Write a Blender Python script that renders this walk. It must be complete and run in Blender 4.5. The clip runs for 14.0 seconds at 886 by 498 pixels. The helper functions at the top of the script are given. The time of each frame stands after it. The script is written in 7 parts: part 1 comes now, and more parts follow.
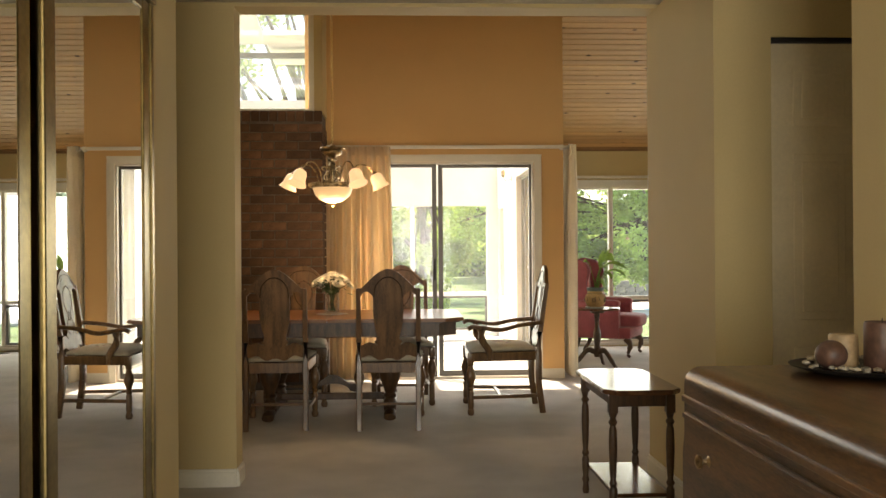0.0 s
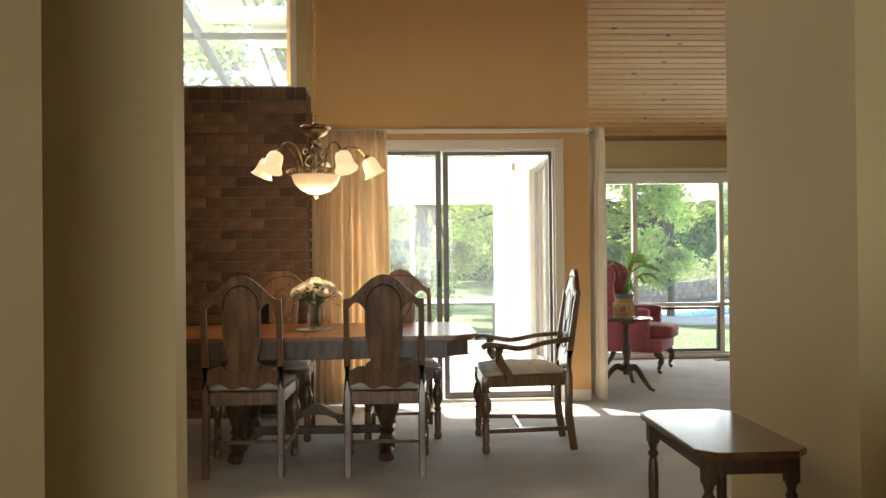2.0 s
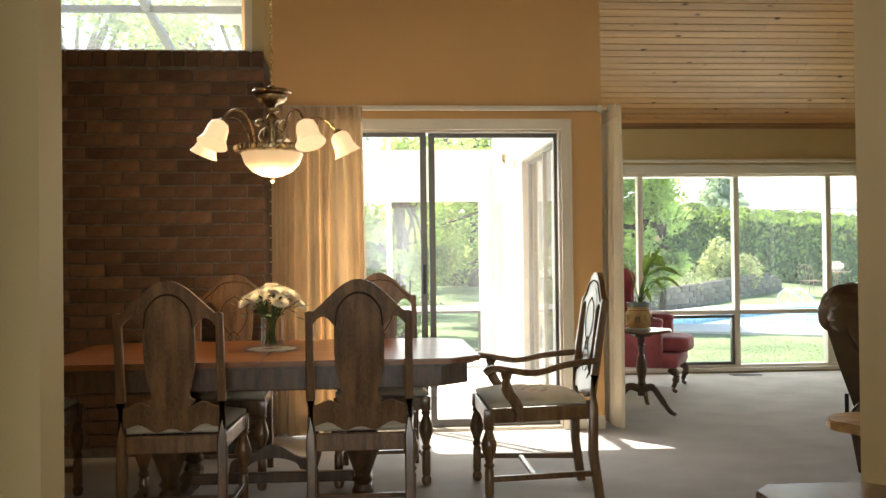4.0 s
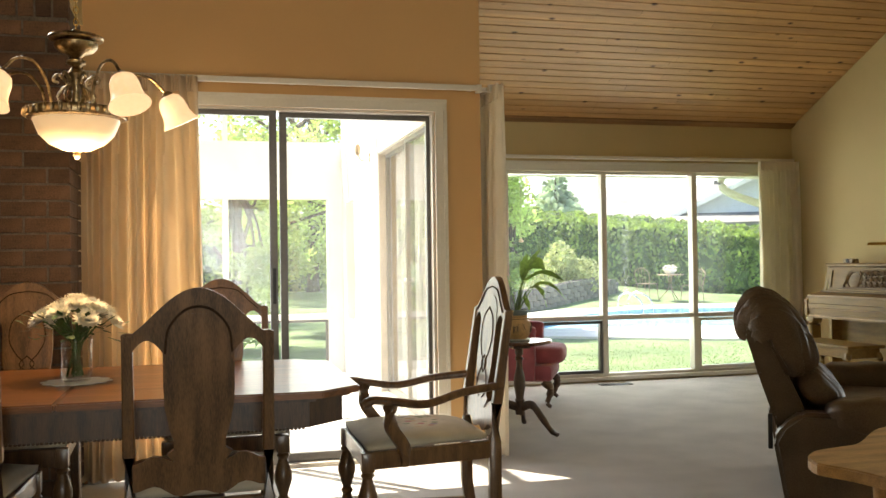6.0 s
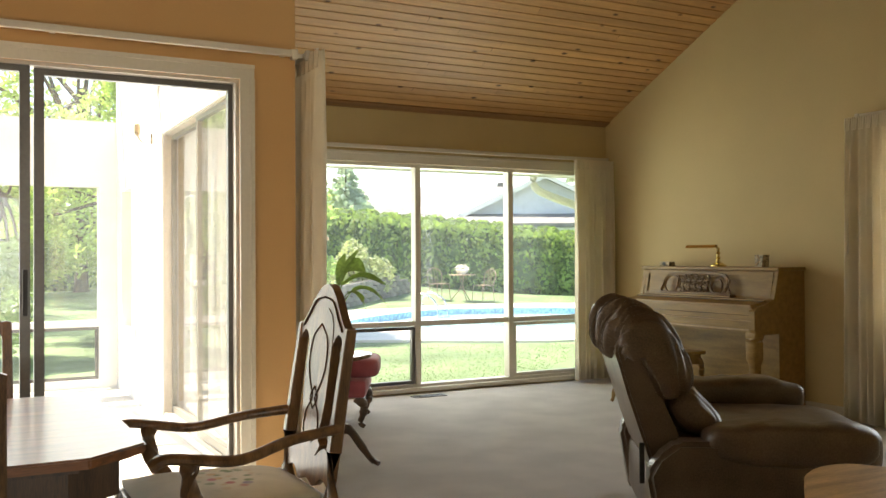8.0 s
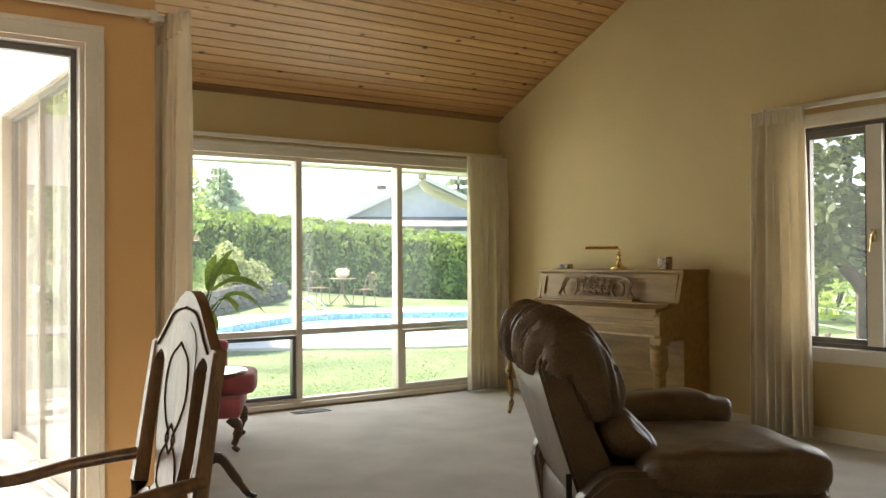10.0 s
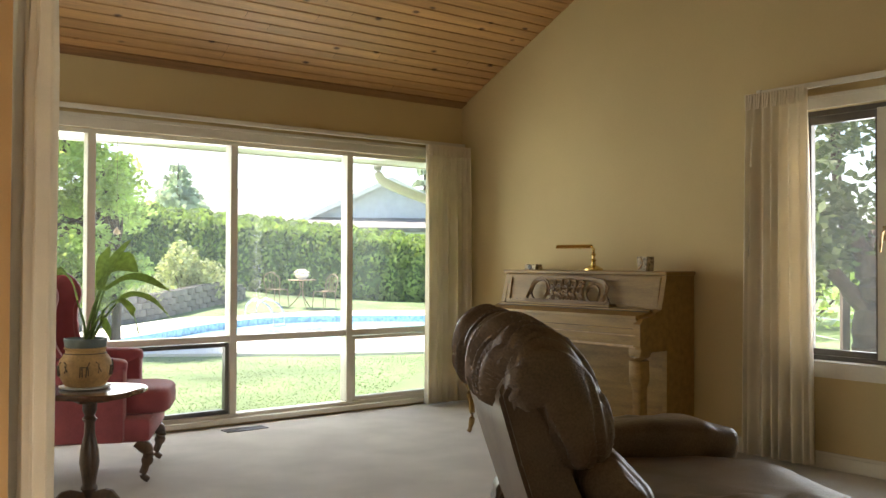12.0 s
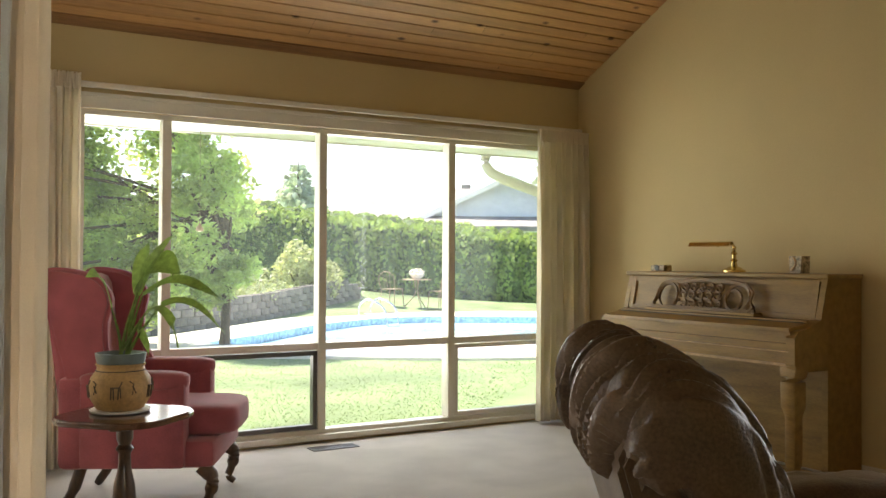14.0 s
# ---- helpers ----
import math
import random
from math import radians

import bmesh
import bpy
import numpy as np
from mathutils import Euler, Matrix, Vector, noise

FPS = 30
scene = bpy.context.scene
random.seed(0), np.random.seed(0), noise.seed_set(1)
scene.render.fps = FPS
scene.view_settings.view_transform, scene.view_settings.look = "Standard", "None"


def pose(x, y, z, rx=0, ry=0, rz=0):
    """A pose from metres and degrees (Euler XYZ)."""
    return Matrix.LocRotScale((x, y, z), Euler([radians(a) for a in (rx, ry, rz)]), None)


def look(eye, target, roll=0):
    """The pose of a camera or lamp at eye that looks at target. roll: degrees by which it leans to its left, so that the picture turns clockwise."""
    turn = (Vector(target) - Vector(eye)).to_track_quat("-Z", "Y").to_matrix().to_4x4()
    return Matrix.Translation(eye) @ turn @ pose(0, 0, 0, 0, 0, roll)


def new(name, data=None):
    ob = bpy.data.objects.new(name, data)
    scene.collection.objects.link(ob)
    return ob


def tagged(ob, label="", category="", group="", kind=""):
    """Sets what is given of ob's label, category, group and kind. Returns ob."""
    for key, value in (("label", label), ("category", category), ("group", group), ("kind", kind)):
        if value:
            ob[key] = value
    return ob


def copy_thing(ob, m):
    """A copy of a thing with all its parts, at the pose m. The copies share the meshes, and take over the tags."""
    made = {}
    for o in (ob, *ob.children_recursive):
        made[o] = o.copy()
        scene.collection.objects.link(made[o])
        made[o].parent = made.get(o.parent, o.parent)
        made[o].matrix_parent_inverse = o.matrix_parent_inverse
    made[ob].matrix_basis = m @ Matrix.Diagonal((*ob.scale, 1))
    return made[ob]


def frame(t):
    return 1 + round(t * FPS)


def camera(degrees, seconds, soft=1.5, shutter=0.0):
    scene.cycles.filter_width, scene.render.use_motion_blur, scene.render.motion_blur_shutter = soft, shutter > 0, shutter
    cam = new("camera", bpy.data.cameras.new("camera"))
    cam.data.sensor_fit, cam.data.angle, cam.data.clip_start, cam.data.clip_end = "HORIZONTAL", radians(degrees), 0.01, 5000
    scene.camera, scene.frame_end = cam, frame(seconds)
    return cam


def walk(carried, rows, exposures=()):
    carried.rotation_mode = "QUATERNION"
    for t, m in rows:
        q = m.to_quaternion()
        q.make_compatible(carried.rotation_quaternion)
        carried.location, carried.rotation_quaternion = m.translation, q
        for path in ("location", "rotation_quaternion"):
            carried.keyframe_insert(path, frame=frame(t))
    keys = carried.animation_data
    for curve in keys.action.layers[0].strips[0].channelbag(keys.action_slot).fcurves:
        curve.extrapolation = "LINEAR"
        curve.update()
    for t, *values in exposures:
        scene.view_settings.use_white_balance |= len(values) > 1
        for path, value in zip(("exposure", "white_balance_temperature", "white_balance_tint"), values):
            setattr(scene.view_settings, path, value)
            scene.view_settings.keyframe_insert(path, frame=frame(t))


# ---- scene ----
cam = camera(52.1, 14.0)
PATH = [
    (0, (0.021, -0.311, 1.214), (0.106, 1.688, 1.216), -0.4),
    (0.5, (0.006, 0.013, 1.217), (0.089, 2.011, 1.219), -0.4),
    (1.5, (0.022, 0.609, 1.204), (0.107, 2.607, 1.212), -0.4),
    (2, (0.019, 0.917, 1.194), (0.106, 2.915, 1.205), -0.6),
    (4.5, (-0.021, 2.344, 1.162), (0.179, 4.334, 1.186), -0.7),
    (5, (-0.024, 2.576, 1.16), (0.258, 4.556, 1.184), -0.8),
    (5.5, (-0.046, 2.8, 1.169), (0.342, 4.762, 1.192), -0.7),
    (6, (-0.067, 3.015, 1.156), (0.439, 4.95, 1.183), -0.8),
    (6.5, (-0.05, 3.24, 1.175), (0.576, 5.139, 1.196), -0.5),
    (7, (-0.023, 3.443, 1.157), (0.717, 5.3, 1.182), -0.6),
    (7.5, (0.001, 3.677, 1.163), (0.853, 5.486, 1.186), -0.4),
    (8, (0.042, 3.874, 1.172), (0.988, 5.636, 1.191), -0.3),
    (8.5, (0.084, 4.034, 1.168), (1.098, 5.758, 1.189), -0.3),
    (9, (0.123, 4.158, 1.172), (1.209, 5.837, 1.193), -0.3),
    (11.5, (0.674, 4.86, 1.134), (1.893, 6.445, 1.167), 0.0),
    (12, (0.821, 5.002, 1.132), (2.051, 6.578, 1.164), 0.2),
    (12.5, (0.984, 5.127, 1.139), (2.179, 6.73, 1.171), 0.3),
    (13, (1.158, 5.254, 1.128), (2.289, 6.903, 1.16), 0.4),
    (13.5, (1.265, 5.393, 1.126), (2.339, 7.08, 1.16), 0.4),
    (14, (1.331, 5.568, 1.138), (2.341, 7.294, 1.167), 0.3),
]
walk(cam, [(t, look(eye, target, roll)) for t, eye, target, roll in PATH], ((0.0, 1.64, 7850, 13), (1.0, 1.66, 7350, 11), (2.0, 1.72, 6750, 11), (5.5, 1.66, 7100, 10), (9.0, 1.63, 7200, 12), (12.0, 1.66, 6950, 14), (14.0, 1.62, 7150, 15)))

# ---- world, sun, exposure ----
world = bpy.data.worlds.new("world")
scene.world = world
world.use_nodes = True
wn = world.node_tree.nodes
sky = wn.new("ShaderNodeTexSky")
sky.sky_type = "NISHITA"
sky.sun_disc = False
SUN_ELEV, SUN_AZ = 62.8, -40.0      # degrees; azimuth from +y towards +x
sky.sun_elevation = radians(SUN_ELEV)
sky.sun_rotation = radians(SUN_AZ)
world.node_tree.links.new(sky.outputs[0], wn["Background"].inputs[0])
wn["Background"].inputs[1].default_value = 0.15
sun_data = bpy.data.lights.new("sun", "SUN")
sun_data.energy, sun_data.angle, sun_data.color = 5.0, radians(0.53), (1.0, 0.95, 0.87)
sun = new("sun", sun_data)
sun_way = Vector((math.sin(radians(SUN_AZ)) * math.cos(radians(SUN_ELEV)), math.cos(radians(SUN_AZ)) * math.cos(radians(SUN_ELEV)), math.sin(radians(SUN_ELEV))))
sun.matrix_world = look(sun_way * 30, (0, 0, 0))


def opening_lamp(x, y, z, w, h, rz, power):
    """Daylight lamp at an opening."""
    d = bpy.data.lights.new("daylight_lamp", "AREA")
    d.shape, d.size, d.size_y, d.energy, d.color = "RECTANGLE", w, h, power, (0.90, 0.97, 1.0)
    ob = new("daylight_lamp", d)
    ob.matrix_world = pose(x, y, z, -90, 0, rz)
    return ob



# daylight through the garden window, the patio door, the side window and the high window
opening_lamp(3.5, 11.62, 1.15, 3.0, 1.6, -22, 24)
opening_lamp(0.33, 8.55, 1.1, 1.7, 1.9, 0, 9)
opening_lamp(6.1, 7.0, 1.3, 1.6, 1.4, -90, 14)
opening_lamp(-1.7, 8.4, 3.2, 1.8, 1.4, 0, 12)
# added fill lamp behind the hall, at an unseen, assumed entrance
opening_lamp(0.18, -3.1, 1.25, 1.7, 1.8, 180, 33)

# ---- materials ----
def mat(name, base, rough=0.6, metal=0.0, var=0.12, scale=6.0, bump=0.15, bscale=60.0, stretch=(1, 1, 1), rand=0.0, island=0.0, hw=0.15, coat=0.0, spec=0.5, sheen=0.0, trans=0.0):
    m = bpy.data.materials.new(name)
    m.use_nodes = True
    nt = m.node_tree
    b = nt.nodes["Principled BSDF"]
    b.inputs["Roughness"].default_value, b.inputs["Metallic"].default_value = rough, metal
    b.inputs["Coat Weight"].default_value, b.inputs["Specular IOR Level"].default_value = coat, spec
    b.inputs["Coat Roughness"].default_value = 0.12
    b.inputs["Sheen Weight"].default_value = sheen
    tc = nt.nodes.new("ShaderNodeTexCoord")
    mp = nt.nodes.new("ShaderNodeMapping")
    mp.inputs["Scale"].default_value = stretch
    nt.links.new(tc.outputs["Object"], mp.inputs[0])
    n1 = nt.nodes.new("ShaderNodeTexNoise")
    n1.inputs["Scale"].default_value, n1.inputs["Detail"].default_value = scale, 5
    n2 = nt.nodes.new("ShaderNodeTexNoise")
    n2.inputs["Scale"].default_value, n2.inputs["Detail"].default_value = bscale, 3
    for n in (n1, n2):
        nt.links.new(mp.outputs[0], n.inputs["Vector"])
    ramp = nt.nodes.new("ShaderNodeValToRGB")
    lo = [c * (1 - 2 * var) for c in base]
    hi = [min(1, c * (1 + 1.4 * var)) for c in base]
    ramp.color_ramp.elements[0].position, ramp.color_ramp.elements[1].position = 0.5 - hw, 0.5 + hw
    ramp.color_ramp.elements[0].color = (*lo, 1)
    ramp.color_ramp.elements[1].color = (*hi, 1)
    mix = nt.nodes.new("ShaderNodeMix")
    mix.inputs[0].default_value = 0.4
    nt.links.new(n1.outputs["Fac"], mix.inputs[2])
    nt.links.new(n2.outputs["Fac"], mix.inputs[3])
    nt.links.new(mix.outputs[0], ramp.inputs[0])
    out = ramp.outputs[0]
    if rand:
        oi = nt.nodes.new("ShaderNodeObjectInfo")
        hs = nt.nodes.new("ShaderNodeHueSaturation")
        mr = nt.nodes.new("ShaderNodeMapRange")
        mr.inputs[3].default_value, mr.inputs[4].default_value = 1 - rand, 1 + rand
        nt.links.new(oi.outputs["Random"], mr.inputs[0])
        nt.links.new(mr.outputs[0], hs.inputs["Value"])
        nt.links.new(out, hs.inputs["Color"])
        out = hs.outputs[0]
    if island:
        ge = nt.nodes.new("ShaderNodeNewGeometry")
        hs = nt.nodes.new("ShaderNodeHueSaturation")
        mr = nt.nodes.new("ShaderNodeMapRange")
        mr.inputs[3].default_value, mr.inputs[4].default_value = 1 - island, 1 + island
        nt.links.new(ge.outputs["Random Per Island"], mr.inputs[0])
        nt.links.new(mr.outputs[0], hs.inputs["Value"])
        nt.links.new(out, hs.inputs["Color"])
        out = hs.outputs[0]
    nt.links.new(out, b.inputs["Base Color"])
    if bump:
        bp = nt.nodes.new("ShaderNodeBump")
        bp.inputs["Strength"].default_value, bp.inputs["Distance"].default_value = bump, 0.004
        nt.links.new(n2.outputs["Fac"], bp.inputs["Height"])
        nt.links.new(bp.outputs[0], b.inputs["Normal"])
    return m


def glass_mat(name, tint=(1, 1, 1), gloss=0.08, rough=0.0, haze=0.0):
    m = bpy.data.materials.new(name)
    m.use_nodes = True
    nt = m.node_tree
    nt.nodes.clear()
    out = nt.nodes.new("ShaderNodeOutputMaterial")
    tr = nt.nodes.new("ShaderNodeBsdfTransparent")
    gl = nt.nodes.new("ShaderNodeBsdfGlossy")
    tr.inputs[0].default_value = (*tint, 1)
    gl.inputs["Roughness"].default_value = rough
    mx = nt.nodes.new("ShaderNodeMixShader")
    lw = nt.nodes.new("ShaderNodeLayerWeight")
    lw.inputs["Blend"].default_value = 0.5
    pw_ = nt.nodes.new("ShaderNodeMath")
    pw_.operation, pw_.inputs[1].default_value = "POWER", 5.0
    ma = nt.nodes.new("ShaderNodeMath")
    ma.operation, ma.inputs[1].default_value, ma.inputs[2].default_value = "MULTIPLY_ADD", 0.75, gloss * 0.5
    nt.links.new(lw.outputs["Facing"], pw_.inputs[0])
    nt.links.new(pw_.outputs[0], ma.inputs[0])
    nt.links.new(ma.outputs[0], mx.inputs[0])
    clear = tr
    # translucent mix lays a painted haze over the view through the glass
    if haze:
        tl = nt.nodes.new("ShaderNodeBsdfTranslucent")
        tl.inputs[0].default_value = (0.9, 0.95, 0.95, 1)
        dm = nt.nodes.new("ShaderNodeMixShader")
        ns = nt.nodes.new("ShaderNodeTexNoise")
        ns.inputs["Scale"].default_value, ns.inputs["Detail"].default_value = 1.6, 4
        mr = nt.nodes.new("ShaderNodeMapRange")
        mr.inputs[3].default_value, mr.inputs[4].default_value = haze * 0.5, haze * 1.5
        nt.links.new(ns.outputs["Fac"], mr.inputs[0])
        nt.links.new(mr.outputs[0], dm.inputs[0])
        nt.links.new(tr.outputs[0], dm.inputs[1])
        nt.links.new(tl.outputs[0], dm.inputs[2])
        clear = dm
    nt.links.new(clear.outputs[0], mx.inputs[1])
    nt.links.new(gl.outputs[0], mx.inputs[2])
    nt.links.new(mx.outputs[0], out.inputs[0])
    return m


WALL = mat("cream_wall_paint", (0.585, 0.455, 0.235), 0.75, var=0.03, scale=1.5, bump=0.08, bscale=180)
# dining wall only: warm light is put into the wall colour
WALL_ORANGE = mat("apricot_lit_wall_colour", (0.68, 0.42, 0.185), 0.7, var=0.03, scale=1.5, bump=0.08, bscale=180)
TRIM = mat("cream_trim_paint", (0.74, 0.70, 0.60), 0.45, var=0.03, scale=4, bump=0.05)
WHITE = mat("white_paint", (0.80, 0.79, 0.74), 0.5, var=0.04, scale=3, bump=0.05)
CARPET = mat("grey_beige_carpet", (0.49, 0.455, 0.405), 0.95, var=0.075, scale=3.0, hw=0.12, bump=0.9, bscale=220, spec=0.1, sheen=0.2)
CEIL_WHITE = mat("ceiling_paint", (0.7, 0.66, 0.56), 0.85, var=0.03, bump=0.2, bscale=120)
PLANK = mat("knotty_cedar_planks", (0.54, 0.30, 0.12), 0.5, var=0.12, scale=3.0, bump=0.1, bscale=40, stretch=(0.25, 5, 5), island=0.09)


def add_knots(m, scale, size):
    """Small dark knots strewn over the boards."""
    nt = m.node_tree
    b = nt.nodes["Principled BSDF"]
    src = b.inputs["Base Color"].links[0].from_socket
    tc = nt.nodes.new("ShaderNodeTexCoord")
    mp = nt.nodes.new("ShaderNodeMapping")
    mp.inputs["Scale"].default_value = (0.55, 1, 1)
    vo = nt.nodes.new("ShaderNodeTexVoronoi")
    vo.inputs["Scale"].default_value = scale
    rp = nt.nodes.new("ShaderNodeValToRGB")
    rp.color_ramp.elements[0].position, rp.color_ramp.elements[1].position = size * 0.4, size
    rp.color_ramp.elements[0].color, rp.color_ramp.elements[1].color = (0.16, 0.11, 0.08, 1), (1, 1, 1, 1)
    mx = nt.nodes.new("ShaderNodeMix")
    mx.data_type, mx.blend_type = "RGBA", "MULTIPLY"
    mx.inputs[0].default_value = 1.0
    nt.links.new(tc.outputs["Object"], mp.inputs[0])
    nt.links.new(mp.outputs[0], vo.inputs["Vector"])
    nt.links.new(vo.outputs["Distance"], rp.inputs[0])
    nt.links.new(src, mx.inputs[6])
    nt.links.new(rp.outputs[0], mx.inputs[7])
    nt.links.new(mx.outputs[2], b.inputs["Base Color"])
add_knots(PLANK, 6.5, 0.13)
# near-black roof colour, so the grooves between ceiling boards show painted shade
GROOVE_SHADE = mat("groove_shade_black", (0.025, 0.018, 0.013), 0.95, var=0.2, scale=20)
BRICK = mat("dark_red_brick", (0.118, 0.064, 0.037), 0.85, var=0.25, scale=9, bump=0.7, bscale=120, rand=0.38)
MORTAR = mat("grey_mortar", (0.13, 0.11, 0.09), 0.9, var=0.2, scale=20, bump=0.6, bscale=150)
DARKWOOD = mat("dark_oak", (0.085, 0.042, 0.018), 0.38, var=0.30, scale=5, bump=0.12, bscale=60, stretch=(6, 6, 0.7), coat=0.15)
TABLEWOOD = mat("polished_table_wood", (0.22, 0.085, 0.028), 0.30, var=0.28, scale=4, bump=0.05, bscale=60, stretch=(0.6, 8, 8), coat=0.12, spec=0.4)
DRESSERWOOD = mat("walnut_dresser_wood", (0.12, 0.060, 0.027), 0.33, var=0.35, scale=4, bump=0.1, bscale=50, stretch=(5, 0.8, 5), coat=0.25)
PIANOWOOD = mat("golden_piano_wood", (0.29, 0.172, 0.050), 0.42, var=0.16, scale=4, bump=0.08, bscale=50, stretch=(6, 0.7, 6), coat=0.04, spec=0.3)
TANWOOD = mat("pale_pine_wood", (0.52, 0.33, 0.15), 0.45, var=0.2, scale=4, bump=0.08, bscale=50, stretch=(0.8, 6, 6), coat=0.1)
LEATHER = mat("dark_brown_leather", (0.118, 0.080, 0.050), 0.36, var=0.25, scale=5, bump=0.35, bscale=160, spec=0.45)
REDCLOTH = mat("crimson_upholstery", (0.36, 0.082, 0.095), 0.9, var=0.15, scale=8, bump=0.5, bscale=300, sheen=0.35)
BRASS = mat("polished_brass", (0.68, 0.50, 0.20), 0.2, 1.0, var=0.08, scale=8, bump=0.03)
# closet frame brass, with its dark reflections put into the colour
DARK_BRASS = mat("dark_reflecting_brass", (0.27, 0.21, 0.10), 0.28, 1.0, var=0.15, scale=10, bump=0.05)
DOORPAINT = mat("warm_cream_door_paint", (0.80, 0.68, 0.47), 0.5, var=0.04, scale=3, bump=0.06)
ANTIQUE = mat("antique_bronze", (0.44, 0.33, 0.19), 0.32, 1.0, var=0.35, scale=30, bump=0.4, bscale=80)
ALU = mat("dark_aluminium", (0.13, 0.12, 0.11), 0.4, 0.7, var=0.08, bump=0.03)
CHAMPAGNE = mat("champagne_aluminium", (0.52, 0.47, 0.40), 0.45, 0.3, var=0.06, bump=0.03)
BRONZE_ALU = mat("grey_bronze_aluminium", (0.27, 0.25, 0.21), 0.45, 0.4, var=0.06, bump=0.03)
BLACK = mat("black_paint", (0.015, 0.013, 0.012), 0.5, var=0.1)
def foliage(name, base, var=0.35, scale=2.0, through_=0.4):
    m = mat(name, base, 0.55, var=var, scale=scale, bump=0.0)
    nt = m.node_tree
    b = nt.nodes["Principled BSDF"]
    tl = nt.nodes.new("ShaderNodeBsdfTranslucent")
    tint = nt.nodes.new("ShaderNodeMix")
    tint.data_type, tint.blend_type = "RGBA", "MULTIPLY"
    tint.inputs[0].default_value = 1.0
    tint.inputs[7].default_value = (1.25, 1.3, 0.7, 1)
    nt.links.new(b.inputs["Base Color"].links[0].from_socket, tint.inputs[6])
    nt.links.new(tint.outputs[2], tl.inputs[0])
    mx = nt.nodes.new("ShaderNodeMixShader")
    mx.inputs[0].default_value = through_
    nt.links.new(b.outputs[0], mx.inputs[1])
    nt.links.new(tl.outputs[0], mx.inputs[2])
    nt.links.new(mx.outputs[0], nt.nodes["Material Output"].inputs[0])
    return m


GLASS = glass_mat("window_glass", gloss=0.03, haze=0.016)
HAZY_GLASS = glass_mat("hazy_roof_glass", haze=0.03)
MIRROR = mat("mirror_silver", (0.86, 0.87, 0.85), 0.01, 1.0, var=0.0, bump=0.0)
GRASS_BASE = mat("lawn_green", (0.15, 0.22, 0.092), 0.9, var=0.3, scale=0.8, bump=0.8, bscale=60)
CONCRETE = mat("pale_concrete", (0.55, 0.53, 0.48), 0.85, var=0.1, scale=2, bump=0.3, bscale=60)
WATER = mat("pool_water", (0.46, 0.74, 0.80), 0.04, var=0.15, scale=1.2, bump=0.3, bscale=5)
LEAF = foliage("tree_leaves", (0.44, 0.54, 0.25), through_=0.62)
HEDGE = foliage("hedge_leaves", (0.26, 0.36, 0.14), 0.35, 3.0, 0.5)
BARK = mat("grey_bark", (0.11, 0.08, 0.055), 0.9, var=0.3, scale=8, bump=0.8, bscale=30, stretch=(1, 1, 0.2))
STONE = mat("retaining_stone", (0.17, 0.165, 0.145), 0.9, var=0.25, scale=4, bump=0.7, bscale=30, rand=0.2)
ROOF = mat("weathered_shakes", (0.22, 0.21, 0.20), 0.9, var=0.2, scale=2, bump=0.6, bscale=20)
SIDING = mat("pale_grey_siding", (0.68, 0.72, 0.75), 0.7, var=0.05, scale=3, bump=0.1)


SIDEWOOD = mat("satin_mahogany", (0.13, 0.055, 0.025), 0.2, var=0.28, scale=4, bump=0.05, bscale=60, stretch=(8, 0.7, 8), coat=0.5)
GRASS_BLADE = foliage("grass_blades", (0.16, 0.235, 0.095), 0.3, 1.2)
DECKMAT = mat("sunlit_deck_concrete", (0.66, 0.64, 0.58), 0.85, var=0.08, scale=1.2, bump=0.2, bscale=40)
CHROME = mat("bright_chrome", (0.75, 0.76, 0.77), 0.15, 1.0, var=0.04, bump=0.0)
IRON = mat("weathered_iron", (0.34, 0.26, 0.17), 0.6, 0.3, var=0.2, scale=20)
YELLOWLEAF = foliage("yellow_green_leaves", (0.42, 0.46, 0.27), 0.25)
PALELEAF = foliage("pale_green_leaves", (0.40, 0.45, 0.28), 0.3)
SPRUCE = foliage("blue_spruce_needles", (0.44, 0.52, 0.52), 0.3, 2.0, 0.5)
# darker green core: the hedge's inner shade is put into the colour
HEDGECORE = mat("hedge_core_painted_shade", (0.08, 0.125, 0.045), 0.9, var=0.4, scale=6, bump=0.3)


# ---- building helpers ----
def box(bm, x0, x1, y0, y1, z0, z1, bevel=0.0):
    vs = [bm.verts.new(p) for p in ((x0, y0, z0), (x1, y0, z0), (x1, y1, z0), (x0, y1, z0), (x0, y0, z1), (x1, y0, z1), (x1, y1, z1), (x0, y1, z1))]
    fs = [bm.faces.new([vs[i] for i in q]) for q in ((0, 3, 2, 1), (4, 5, 6, 7), (0, 1, 5, 4), (1, 2, 6, 5), (2, 3, 7, 6), (3, 0, 4, 7))]
    if bevel:
        es = list({e for f in fs for e in f.edges})
        bmesh.ops.bevel(bm, geom=es, offset=bevel, segments=2, affect="EDGES", profile=0.5)
    return bm


def boxes(*specs, bevel=0.0):
    bm = bmesh.new()
    for s in specs:
        box(bm, *s, bevel=bevel)
    return bm


def mesh_of(name, bm, material, smooth=False):
    me = bpy.data.meshes.new(name)
    bm.normal_update()
    bm.to_mesh(me)
    bm.free()
    me.materials.append(material)
    if smooth:
        for p in me.polygons:
            p.use_smooth = True
        me.set_sharp_from_angle(angle=radians(40))
    return me


def part(name, bm, material, parent=None, label="", smooth=False, at=None):
    ob = new(name, mesh_of(name, bm, material, smooth))
    if parent is not None:
        ob.parent = parent
    if at is not None:
        ob.matrix_local = at
    if label:
        tagged(ob, label)
    return ob


